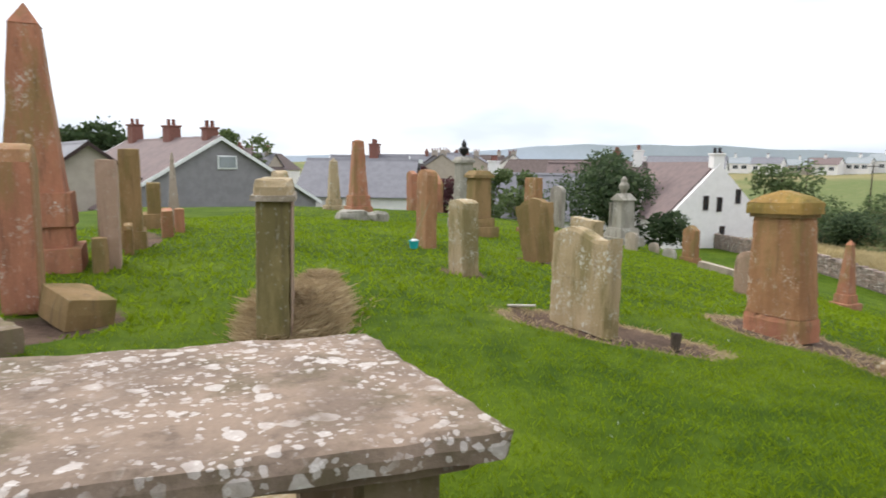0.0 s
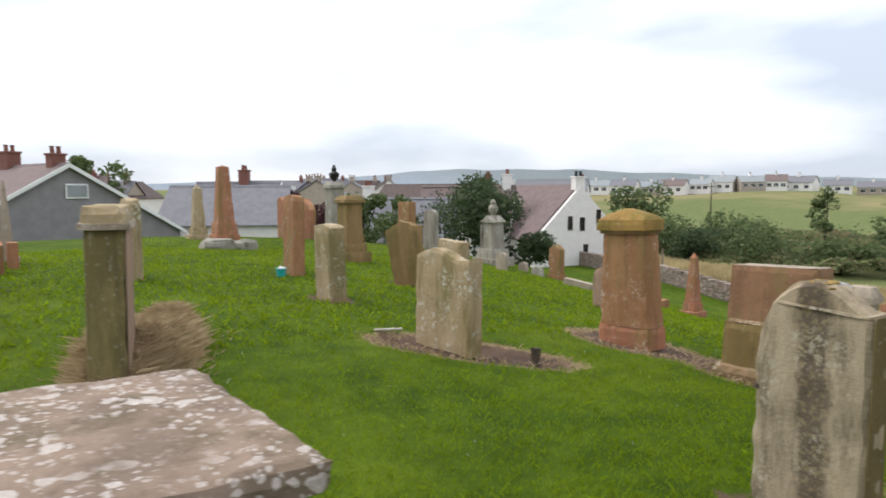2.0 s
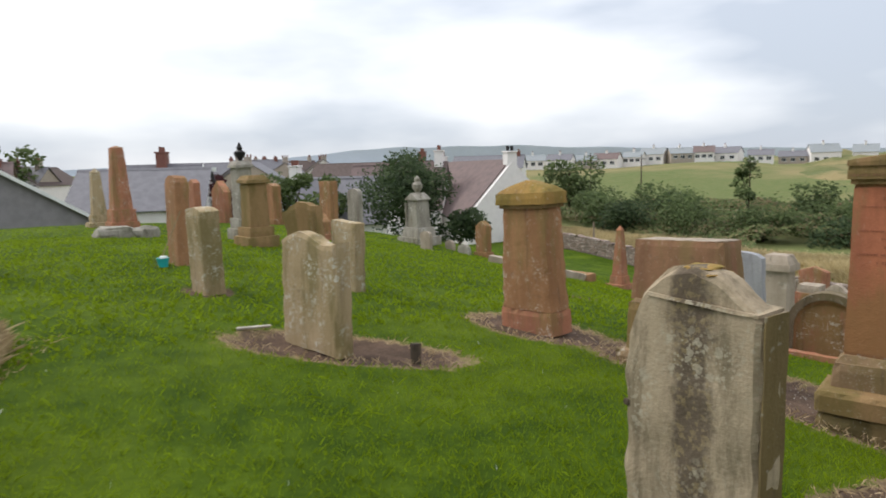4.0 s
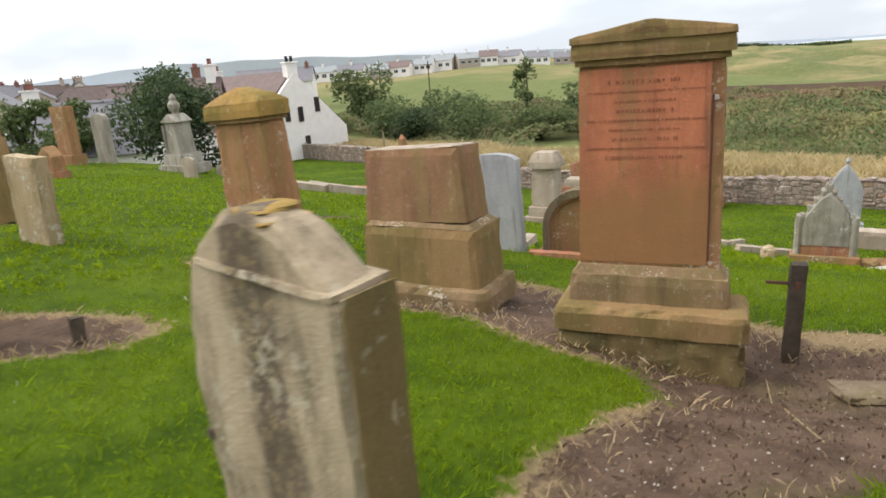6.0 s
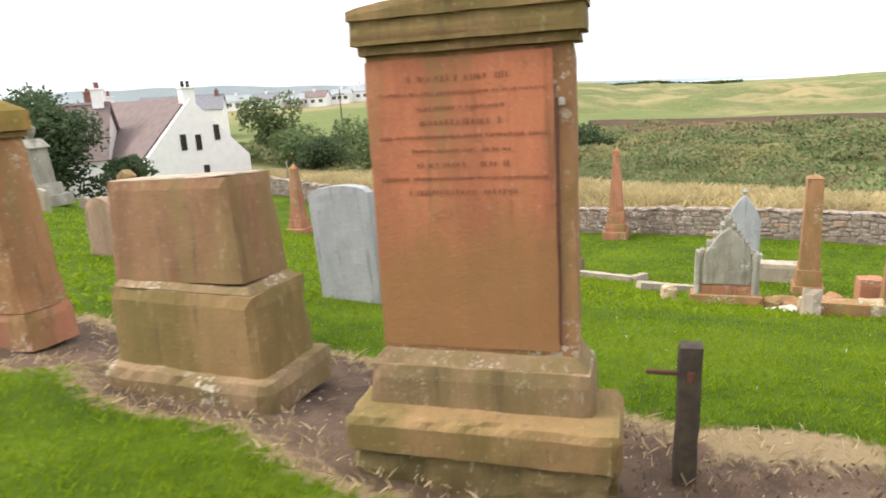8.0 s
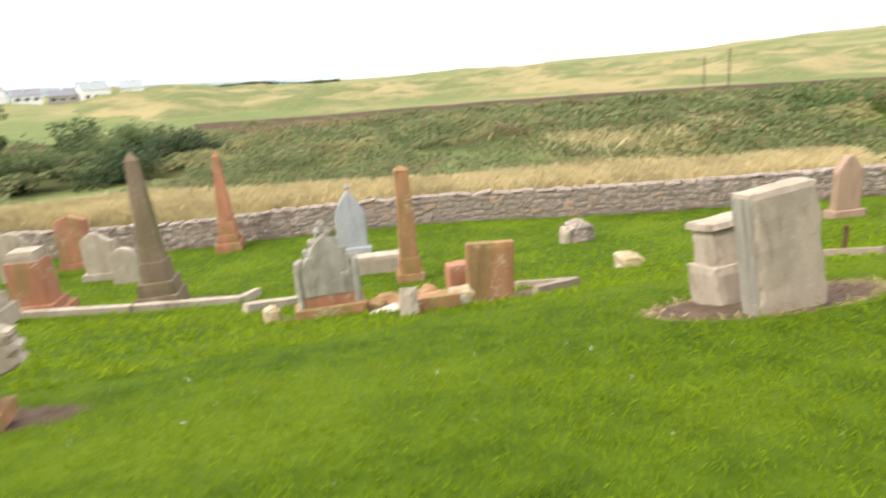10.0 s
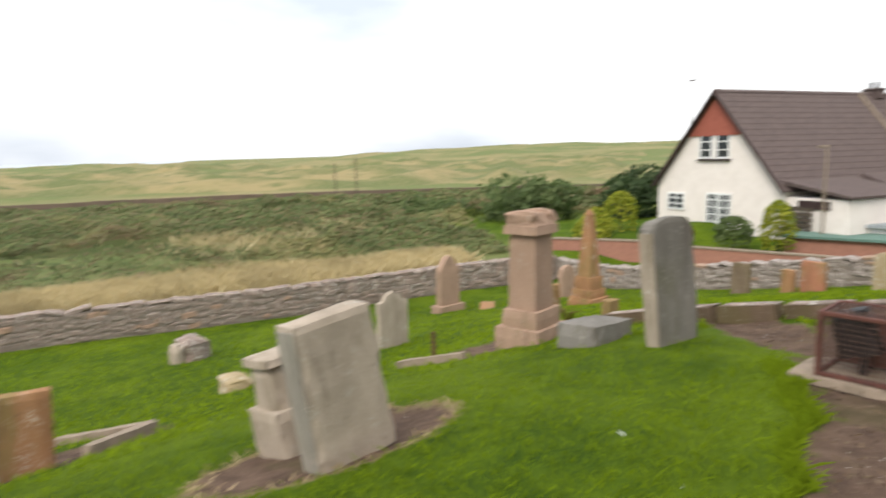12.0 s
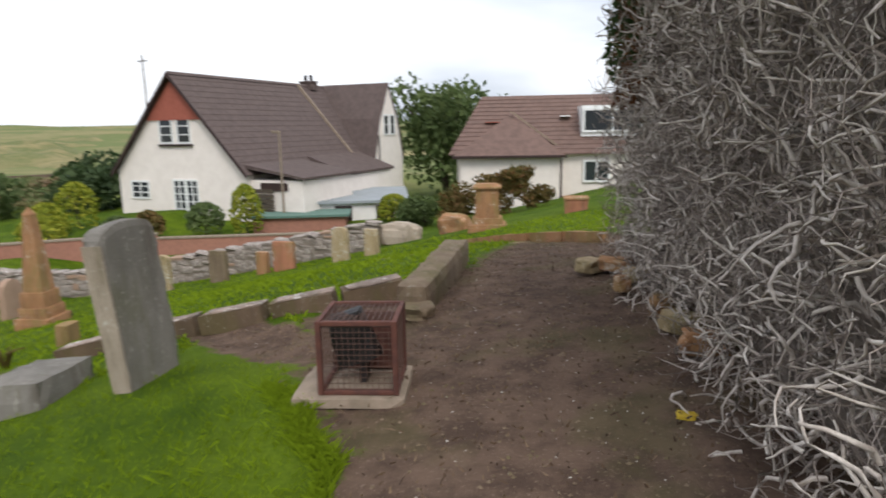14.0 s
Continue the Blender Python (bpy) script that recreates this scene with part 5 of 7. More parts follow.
def ivy_leaf_place(rng):
    run = (IV1 - IV0).length
    s = run - abs(rng.gauss(0, 0.55))
    return IV0 + IVD * s + IVN * rng.uniform(-0.4, 0.05) + Vector((0, 0, land(9.7, -6.7) + rng.uniform(2.0, 3.9)))


v, f = leaf_cloud(1500, ivy_leaf_place, 0.05, 3)
tagged(mesh_object("ivy_leaves", v, f, LEAF_DARK), "patch of living dark green ivy leaves high on the wall", "ivy", kind="stuff")
v, f = leaf_cloud(1000, lambda rng: IV0 + IVD * (5.0 + rng.gauss(0, 0.25)) + IVN * rng.uniform(-0.3, 0.0) + Vector((0, 0, rng.uniform(1.0, 3.0))), 0.05, 4)
tagged(mesh_object("withered_leaves", v, f, BROWNLEAF), "hanging streak of withered rust-brown ivy leaves", "dead ivy", kind="stuff")
for i, (x, y, w) in enumerate([(9.5, -6.25, 0.4), (9.15, -5.75, 0.28), (8.72, -4.62, 0.3), (8.5, -4.2, 0.34), (8.32, -3.8, 0.3), (9.75, -6.15, 0.34), (9.2, -5.3, 0.2)]):
    loose(x, y, w, w * 0.7, 0.14, BUFF if i % 2 else BROWN, "flat earthy stone at the foot of the ivy wall", 30 + i, i * 50)


# ---- trees, shrubs and scrub ----
def tree(x, y, z, h, r, leaf, label, n=1600, size=0.12, seed=1, trunk=0.14, low=0.25, lobes=7, category="tree"):
    """A tapered trunk with limbs, and a ragged crown of single leaves in uneven lobes."""
    rng = random.Random(seed)
    t = thing("tree" if category == "tree" else "shrub", Matrix.Translation((x, y, z)), label, category)
    crown = []
    for i in range(lobes):
        a, k = rng.uniform(0, 6.28), rng.uniform(0.1, 0.75)
        crown.append((Vector((r * k * math.cos(a), r * k * math.sin(a), h * (low + (0.92 - low) * rng.uniform(0.15, 0.95)))), r * rng.uniform(0.3, 0.6)))
    paths = [([Vector((0, 0, -0.1)), Vector((0.03 * r, 0.02 * r, h * 0.3)), Vector((0, 0, h * 0.75))], trunk, trunk * 0.3)]
    v, f = tube_mesh(paths, 7)
    mesh_object("trunk", v, f, BARK, t)
    for c, _ in crown[:5]:
        v, f = tube_mesh([([Vector((0, 0, h * 0.22)), Vector((c.x * 0.5, c.y * 0.5, h * 0.3 + c.z * 0.35)), c], trunk * 0.5, trunk * 0.12)], 5)
        mesh_object("limb", v, f, BARK, t)

    def place(g):
        c, s = crown[g.randrange(len(crown))]
        d = Vector((g.gauss(0, 1), g.gauss(0, 1), g.gauss(0, 1)))
        d.normalize()
        k = s * (0.55 + 0.5 * g.random()) * (1 + 0.35 * noise.noise(d * 2.4 + c))
        p = c + Vector((d.x * k, d.y * k, d.z * k * 0.8))
        return p if p.z > 0.02 else None

    v, f = leaf_cloud(n, place, size, seed + 50)
    mesh_object("crown", v, f, leaf, t)
    return t


def conifer(x, y, z, h, r, leaf, label, n=900, size=0.09, seed=1):
    rng = random.Random(seed)
    t = thing("shrub", Matrix.Translation((x, y, z)), label, "shrub", "garden shrubs")
    v, f = tube_mesh([([Vector((0, 0, -0.1)), Vector((0, 0, h * 0.9))], 0.05, 0.01)], 6)
    mesh_object("trunk", v, f, BARK, t)

    def place(g):
        k = g.random() ** 0.7
        a = g.uniform(0, 6.28)
        q = r * max(0.0, 1 - k ** 2.4) ** 0.5 * (0.55 + 0.45 * k ** 0.3) * (0.72 + 0.3 * g.random()) * (1 + 0.25 * noise.noise(Vector((a * 1.5, k * 4, seed))))
        return Vector((q * math.cos(a), q * math.sin(a), 0.08 + k * h))

    v, f = leaf_cloud(n, place, size, seed + 9)
    mesh_object("crown", v, f, leaf, t)


def scrub():
    """The gorse and bramble bank beyond the east wall: uneven mounds of small leaves."""
    rng = np.random.default_rng(4)
    n = 330000
    d = 26 + 62 * rng.random(n) ** 0.8
    a = np.radians(rng.uniform(-32, 74, n))
    xs, ys = 6 + d * np.cos(a), 2 + d * np.sin(a)
    verts, faces = [], []
    for x, y, u, s in zip(xs, ys, rng.random(n), rng.uniform(0.5, 1.0, n)):
        edge = x + 0.19 * y - 31.9
        if edge < 3.4 or (y < -11 and x < 54) or (y > 44 and x < 30):
            continue
        mound = 0.5 + 0.5 * noise.noise(Vector((x / 5.5, y / 5.5, 2))) + 0.35 * noise.noise(Vector((x / 1.8, y / 1.8, 5)))
        gap = noise.noise(Vector((x / 12, y / 12, 9)))
        if gap > 0.3 and edge < 34:
            continue
        top = 0.2 + 2.0 * max(0.0, mound) * smooth(3.4, 9.0, edge) * (1 - 0.6 * smooth(28, 55, edge))
        p = Vector((x, y, land(x, y) + top * (1 - 0.5 * u * u)))
        q = 0.045 + 0.0017 * math.hypot(x - 6, y - 2)
        k = Vector((math.sin(x * 91 + y * 7), math.cos(y * 83 + x * 5), math.sin(x * 37 - y * 51) * 0.8))
        k.normalize()
        b = k.orthogonal().normalized() * q * s
        k *= q * s * 1.3
        i = len(verts)
        verts += [tuple(p - k), tuple(p + b), tuple(p + k), tuple(p - b)]
        faces.append((i, i + 1, i + 2, i + 3))
    tagged(mesh_object("scrub", verts, faces, SCRUB), "bank of dark gorse and bramble scrub beyond the wall", "scrub", kind="stuff")


def blades(points, height, width, material, name, label, seed, lean=0.5):
    rng = np.random.default_rng(seed)
    verts, faces = [], []
    for (x, y, z), a, k, s in zip(points, rng.uniform(0, 6.283, len(points)), rng.uniform(0.55, 1.35, len(points)), rng.normal(0, lean, (len(points), 2))):
        h, w = height * k, width * (0.7 + 0.6 * k)
        c, q = math.cos(a) * w, math.sin(a) * w
        i = len(verts)
        verts += [(x - c, y - q, z - 0.01), (x + c, y + q, z - 0.01), (x + s[0] * h * 0.45 + c * 0.6, y + s[1] * h * 0.45 + q * 0.6, z + h * 0.6), (x + s[0] * h, y + s[1] * h, z + h)]
        faces += [(i, i + 1, i + 2), (i, i + 2, i + 3)]
    return tagged(mesh_object(name, verts, faces, material), label, "grass", kind="stuff")


def sown(n, box4, seed, keep):
    """Places in a rectangle, kept by chance; keep takes arrays of x and y."""
    rng = np.random.default_rng(seed)
    xs, ys = rng.uniform(box4[0], box4[1], n), rng.uniform(box4[2], box4[3], n)
    pick = keep(xs, ys) > rng.random(n)
    return [(x, y, land(x, y) + 0.03 * noise.noise(Vector((x * 0.9, y * 0.9, 0)))) for x, y in zip(xs[pick].tolist(), ys[pick].tolist())]


def within_all(patches, x, y):
    """within() for arrays."""
    best = np.zeros_like(x)
    for cx, cy, a, b, turn in patches:
        dx, dy = x - cx, y - cy
        c, s = math.cos(radians(turn)), math.sin(radians(turn))
        u, v = (dx * c + dy * s) / a, (-dx * s + dy * c) / b
        best = np.maximum(best, np.clip(1.0 - 0.5 * (u * u + v * v), 0, 1))
    return best


LINE = [(-0.1, -0.2), (0.1, -0.1), (1.3, 0.95), (2.3, 1.35), (3.0, 1.8), (5.1, 2.4), (6.3, 1.95), (7.1, 1.05), (7.9, 0.5)]


def near_walk(x, y):
    best = np.full_like(x, 99.0)
    for (ax, ay), (bx, by) in zip(LINE, LINE[1:]):
        dx, dy = bx - ax, by - ay
        t = np.clip(((x - ax) * dx + (y - ay) * dy) / (dx * dx + dy * dy), 0, 1)
        best = np.minimum(best, np.hypot(x - ax - t * dx, y - ay - t * dy))
    return best


def turfed(x, y):
    return (within_all(SOIL, x, y) < 0.47) & (within_all(DRY, x, y) < 0.53)


def lawn(x, y):
    return turfed(x, y) * np.clip(1 - near_walk(x, y) / 7.5, 0, 1) ** 1.1


def slope(x, y):
    """Beyond the near lawn, thinning out with distance, as far as the boundary walls."""
    d = near_walk(x, y)
    inside = (x + 0.19 * y < 30.6) & (y > -11.5 - (33 - x) * 0.42)
    return turfed(x, y) * inside * (d > 6.0) * np.clip(1.15 - d / 30, 0.12, 1)


def sward(x, y):
    return 0.5 + 0.5 * np.sin(x * 1.3 + 2 * np.sin(y * 0.7)) * np.sin(y * 1.1 + 1.7 * np.sin(x * 0.6))


blades(sown(330000, (-4, 14, -3, 9), 8, lawn), 0.036, 0.0026, BLADE, "grass", "short bright green mown grass blades", 2, 0.6)
blades(sown(230000, (-8, 30, -16, 30), 9, slope), 0.055, 0.016, BLADE, "grass", "short green grass on the slope", 3, 0.9)
blades(sown(60000, (-4, 14, -3, 9), 45, lambda x, y: lawn(x, y) * (sward(x, y) > 0.62) * 0.7), 0.055, 0.0028, BLADE, "grass", "uneven taller tufts in the mown grass", 46, 0.8)
blades(sown(420, (-3, 12, -1, 9), 41, lambda x, y: 0.35 * ((within_all(DRY, x, y) < 0.3) & (within_all(SOIL, x, y) < 0.3))), 0.034, 0.003, WHITE, "daisies", "scattered tiny white daisies in the turf", 9, 0.6)


# long grass where the lawn breaks off at the earth path and at stones' feet
def broken_edge(x, y):
    s = within_all(SOIL, x, y)
    return 0.9 * ((s > 0.36) & (s < 0.5) & ~((x > 10) & (y > -0.8)) & (y > -2.6 - 0.2 * (x - 11)))


blades(sown(80000, (8.2, 11.6, -3.2, 0.4), 10, broken_edge), 0.055, 0.003, BLADE, "grass", "longer tufted grass at the lawn's broken edge", 4, 0.7)
blades(sown(60000, (-4, 8, 0, 10), 12, lambda x, y: 0.45 * ((within_all(DRY, x, y) > 0.5) & (within_all(SOIL, x, y) < 0.75) & (x > -0.4))), 0.035, 0.004, HAY, "dead_grass", "matted pale dead grass round the gravestones", 5, 1.1)
blades(sown(9000, (10, 13.2, -0.5, 2.6), 14, lambda x, y: 0.22 * ((within_all(DRY, x, y) > 0.45) & (within_all(SOIL, x, y) < 0.6))), 0.035, 0.005, HAY, "dead_grass", "dead grass ring round a leaning stone", 7, 1.2)


def heap(x, y):
    """Height of the long heap of dead grass above the ground."""
    u, v = (x + 1.45) / 0.46, (y - 6.15) / 1.45
    r = u * u + v * v
    if r > 1:
        return 0.0
    return (1 - r) ** 0.6 * (0.34 + 0.22 * noise.noise(Vector((x * 2.6, y * 2.2, 4))) + 0.06 * noise.noise(Vector((x * 8, y * 8, 1))))


def hay_heap():
    n = 40
    verts = [(x, y, land(x, y) - 0.02 + heap(x, y)) for y in np.linspace(4.6, 7.7, n) for x in np.linspace(-2.05, -0.8, n)]
    faces = [(j * n + i, j * n + i + 1, (j + 1) * n + i + 1, (j + 1) * n + i) for j in range(n - 1) for i in range(n - 1)]
    mat = plain("matted_dead_grass", (0.5, 0.375, 0.225), (0.28, 0.2, 0.115), 5, 0.95, 0.1, 0.8, 0.0, 0.04)
    tagged(mesh_object("dead_grass_heap", verts, faces, mat, smooth=True), "matted heap of dead grass along a row of stones", "dead grass", kind="stuff")
    rng = random.Random(6)
    pts = []
    while len(pts) < 20000:
        x, y = rng.uniform(-2.05, -0.8), rng.uniform(4.65, 7.65)
        h = heap(x, y)
        if h > 0.01 or rng.random() < 0.02:
            pts.append((x, y, land(x, y) + h - 0.02))
    blades(pts, 0.055, 0.004, HAY, "dead_grass", "straw-coloured dead grass at a stone's foot", 6, 1.2)


hay_heap()


def straw_band():
    rng = np.random.default_rng(21)
    pts = []
    for y, u in zip(rng.uniform(-8, 56, 70000), rng.random(70000)):
        wide = 3.2 + 3.4 * max(0, noise.noise(Vector((y / 7, 0, 3))) + 0.35)
        x = 31.9 - 0.19 * y + 0.5 + wide * u
        pts.append((x, y, land(x, y)))
    for cx, cy in ((47, -1), (44, 3)):
        for gx, gy in rng.normal(0, 1, (900, 2)):
            x, y = cx + gx * 3.0, cy + gy * 2.0
            pts.append((x, y, land(x, y) + 0.7))
    blades(pts, 0.5, 0.013, STRAW, "dry_grass", "tall straw-coloured grass behind the boundary wall", 8, 0.5)


straw_band()
scrub()

tree(10.2, 36.6, land(10.2, 36.6) + 0.6, 5.0, 3.4, LEAF_DARK, "broad dark green bushy tree below the crest", 8000, 0.12, 3, 0.22, 0.2, 12)
tree(12.6, 35.0, land(12.6, 35.0), 2.6, 1.8, LEAF_DARK, "dark low bush beside a monument", 1400, 0.15, 6, 0.08, 0.1)
tree(3.7, 42.8, -3.5, 5.2, 1.9, LEAF_MID, "light green rounded garden tree", 1500, 0.16, 5, 0.14)
tree(6.4, 47.0, -3.5, 4.6, 2.2, LEAF_MID, "green hedge tree among the roofs", 1300, 0.18, 8, 0.14)
tree(-0.6, 52.0, -4, 6.0, 2.6, LEAF_PURPLE, "dark copper-leaved tree among the roofs", 1300, 0.2, 12, 0.16)
tree(35.5, 64.5, -5, 7.2, 3.8, LEAF_MID, "grey-green willow beside the cottage", 2400, 0.24, 13, 0.25, 0.15)
tree(42.5, 45.5, -5, 7.4, 1.5, LEAF_MID, "tall thin sapling above the scrub", 900, 0.17, 14, 0.08, 0.3)
tree(46.5, 42.0, -5, 4.6, 2.2, LEAF_MID, "bushy hawthorn above the scrub", 1100, 0.2, 16, 0.1, 0.2)
tree(38.5, 52.0, -5, 4.0, 3.2, LEAF_MID, "spreading bush above the scrub", 1500, 0.2, 17, 0.1, 0.1)
for i, (x, y, h, r) in enumerate([(29.5, 44, 2.6, 2.6), (33, 41, 3.0, 3.0), (35.5, 36.5, 2.6, 2.8), (38, 32, 2.4, 2.8), (41, 37, 3.2, 3.0), (37, 46, 3.2, 2.8), (44, 31, 2.6, 3.0), (46, 37, 3.0, 3.0), (34, 57, 3.0, 2.6)]):
    tree(x, y, land(x, y) - 0.1, h, r, LEAF_MID if i % 3 else LEAF_DARK, "dense hawthorn and bramble bush above the scrub", 3200, 0.13, 80 + i, 0.08, 0.02, 10)
tree(31.0, 50.0, -5, 3.6, 2.6, LEAF_MID, "spreading bush by the lane", 1300, 0.2, 18, 0.1, 0.1)
tree(-41, 80, -4, 10, 5, LEAF_DARK, "distant dark tree clump", 1300, 0.4, 21, 0.3)
tree(-47, 82, -4, 9.5, 4.5, LEAF_DARK, "distant dark tree clump", 1300, 0.4, 22, 0.3)
tree(-36, 84, -4, 9.5, 3.5, LEAF_DARK, "distant dark tree clump", 1000, 0.4, 23, 0.3)
tree(-31, 107, -4, 11.0, 4.6, LEAF_MID, "distant round-headed tree beyond the roofs", 1100, 0.45, 24, 0.3)
tree(34.0, -47.4, -4.4, 9.0, 6.2, LEAF_MID, "large grey-green tree between two houses", 6000, 0.26, 25, 0.35, 0.15, 15)
tree(26.5, -49.5, -4.4, 6.8, 4.6, LEAF_DARK, "large dark tree behind a bungalow", 3000, 0.28, 26, 0.35, 0.2, 10)
tree(52, -18.5, -5.2, 3.2, 4.2, LEAF_MID, "scrubby bushes beyond the garden", 2200, 0.24, 27, 0.12, 0.05, 9)
tree(57, -12, -5.2, 2.4, 4.2, LEAF_MID, "scrubby bushes beyond the garden", 1800, 0.24, 28, 0.12, 0.05, 9)
tree(48.5, -25, -4.8, 4.6, 3.4, LEAF_DARK, "dark bushes beyond the house", 1800, 0.24, 29, 0.12, 0.05, 9)


# ---- houses ----
def local(m, x, y, z):
    return m @ Vector((x, y, z))


def window(parent, m, w, h, panes=(2, 2), name="window", frame=None):
    """A window in a wall whose outside is local -y: frame, bars and panes."""
    t = new(name)
    t.parent = parent
    t.matrix_local = m
    fr = frame or WHITE
    f = 0.1
    part("glass", box(w - 0.02, 0.02, h - 0.02, (0, 0.0, 0.01)), GLASS, t)
    part("frame", box(w, 0.09, f, (0, -0.01, 0)), fr, t)
    part("frame", box(w, 0.09, f, (0, -0.01, h - f)), fr, t)
    for sx in (-1, 1):
        part("frame", box(f, 0.09, h - 2 * f, (sx * (w - f) / 2, -0.01, f)), fr, t)
    for i in range(1, panes[0]):
        part("bar", box(0.07, 0.07, h - 2 * f, (w * (i / panes[0] - 0.5), -0.01, f)), fr, t)
    for i in range(1, panes[1]):
        part("bar", box(w - 2 * f, 0.065, 0.055, (0, -0.012, h * i / panes[1])), fr, t)
    return t


def chimney(parent, x, y, z, w, d, h, material, pots=2, pot_mat=None):
    part("chimney_stack", box(w, d, h, (x, y, z), 0.02), material, parent)
    part("chimney_cope", box(w + 0.14, d + 0.14, 0.12, (x, y, z + h - 0.02), 0.02), material, parent)
    for i in range(pots):
        part("chimney_pot", lathe([(0.13, 0), (0.11, 0.35), (0.14, 0.4), (0.13, 0.42)], 10, (x + (i - (pots - 1) / 2) * w * 0.45, y, z + h + 0.09)), pot_mat or POT, parent)


def gable_house(name, x, y, z, turn, w, l, eave, ridge, wall, roof, label, trim=None, courses=0, over=0.25):
    """A house with its front gable at local y = 0, running back along +y."""
    t = thing(name, Matrix.Translation((x, y, z)) @ Matrix.Rotation(radians(turn), 4, "Z"), label, "house")
    part("wall", prism([(-w / 2, -0.8), (w / 2, -0.8), (w / 2, eave), (0, ridge - 0.06), (-w / 2, eave)], l, (0, l / 2, 0)), wall, t)
    rise, half = ridge - eave, w / 2
    slope = math.hypot(rise, half)
    ux, uz = half / slope, -rise / slope
    for s in (-1, 1):
        n = max(1, courses)
        for i in range(n):
            a, b = (slope + 0.3) * i / n, (slope + 0.3) * (i + 1) / n + 0.04
            lift = 0.035 if courses else 0.0
            pts = [(s * ux * a, ridge + uz * a + 0.03), (s * ux * b, ridge + uz * b + 0.03 + lift), (s * ux * b, ridge + uz * b + 0.09 + lift), (s * ux * a, ridge + uz * a + 0.09)]
            part("tile_course" if courses else "roof_slope", prism(pts, l + 2 * over, (0, l / 2, 0)), roof, t)
    part("ridge_tile", prism([(-0.16, ridge + 0.0), (0.16, ridge + 0.0), (0.0, ridge + 0.17)], l + 2 * over, (0, l / 2, 0)), roof, t)
    if trim:
        for yy in (-over - 0.02, l + over + 0.02):
            for s in (-1, 1):
                e = slope + 0.32
                part("bargeboard", prism([(0, ridge + 0.12), (s * ux * e, ridge + uz * e + 0.12), (s * ux * e, ridge + uz * e - 0.12), (0, ridge - 0.12)], 0.05, (0, yy, 0)), trim, t)
    return t


def house_with_tile_gable():
    """The big brown-roofed house south-east of the churchyard."""
    z = -3.85
    t = gable_house("tall_house", 37.9, -23.7, z, 187.0, 9.2, 17.5, 2.55, 7.75, HARLCREAM, BROWNTILE, "cream harled house with steep brown tiled roof and red gable peak", DARKTRIM, 17, 0.35)
    k = (7.75 - 2.55) / 4.6
    part("gable_hanging", prism([(-2.05, 7.75 - 2.05 * k - 0.1), (2.05, 7.75 - 2.05 * k - 0.1), (0, 7.6)], 0.08, (0, -0.045, 0)), TERRACOTTA, t, "red tile-hung gable peak")
    for sx in (-0.62, 0.62):
        window(t, Matrix.Translation((sx - 0.1, -0.02, 4.05)), 1.0, 1.4, (1, 3))
    part("sill_board", box(2.4, 0.14, 0.1, (-0.1, -0.06, 3.92)), DARKTRIM, t)
    window(t, Matrix.Translation((-3.0, -0.02, 0.95)), 1.4, 1.05, (2, 3))
    for sx in (-0.45, 0.45):
        door = window(t, Matrix.Translation((0.35 + sx, -0.02, 0.0)), 0.9, 2.1, (2, 5), "french_door")
    part("lean_to_wall", box(3.4, 5.0, 2.5, (6.2, 2.7, -0.4)), HARLCREAM, t)
    part("lean_to_roof", prism([(4.3, 2.75), (8.1, 2.15), (8.1, 2.27), (4.3, 2.95)], 5.4, (0, 2.7, 0)), BROWNTILE, t)
    part("vent_window", box(1.7, 0.06, 0.42, (6.1, 0.17, 1.55)), DARKTRIM, t)
    gate = new("slatted_gate")
    gate.parent = t
    for i in range(6):
        part("slat", box(1.9, 0.05, 0.2, (5.2, 0.0, 0.1 + 0.27 * i)), OLDWOOD, gate)
    part("side_roof", prism([(4.3, 2.9), (7.0, 1.95), (7.0, 2.1), (4.3, 3.1)], 6.5, (0, 9.4, 0)), BROWNTILE, t)
    part("side_wall", box(2.3, 6.0, 2.2, (5.7, 9.4, -0.3)), HARLCREAM, t)
    # cross wing with its own narrow gable
    wing = [(-2.2, -0.5), (2.2, -0.5), (2.2, 2.6), (1.4, 5.2), (0, 7.7), (-1.4, 5.2), (-2.2, 2.6)]
    bm = prism(wing, 5.4)
    bm.transform(Matrix.Translation((2.7, 15.2, 0)) @ Matrix.Rotation(radians(90), 4, "Z"))
    part("wing_wall", bm, HARLCREAM, t)
    for s in (-1, 1):
        bm = prism([(0, 7.72), (s * 1.45, 5.2), (s * 2.45, 2.3), (s * 2.45, 2.5), (s * 1.5, 5.4), (0, 7.95)], 5.5)
        bm.transform(Matrix.Translation((2.7, 15.2, 0)) @ Matrix.Rotation(radians(90), 4, "Z"))
        part("wing_roof", bm, BROWNTILE, t)
    for sx in (-0.5, 0.5):
        window(t, Matrix.Translation((5.42, 15.2 + sx, 4.2)) @ Matrix.Rotation(radians(90), 4, "Z"), 0.8, 1.5, (1, 2))
    part("downpipe", lathe([(0.05, 0), (0.05, 4.2)], 8, (5.5, 13.4, 0)), DARKTRIM, t)
    part("verge_line", prism([(0.2, 7.62), (4.75, 2.45), (4.75, 2.62), (0.2, 7.85)], 0.16, (0, 11.6, 0)), CONCRETE, t, "pale lead strip down the roof")
    chimney(t, 0, 13.2, 7.5, 1.0, 0.7, 0.55, BROWNTILE, 2, SOOT)


house_with_tile_gable()


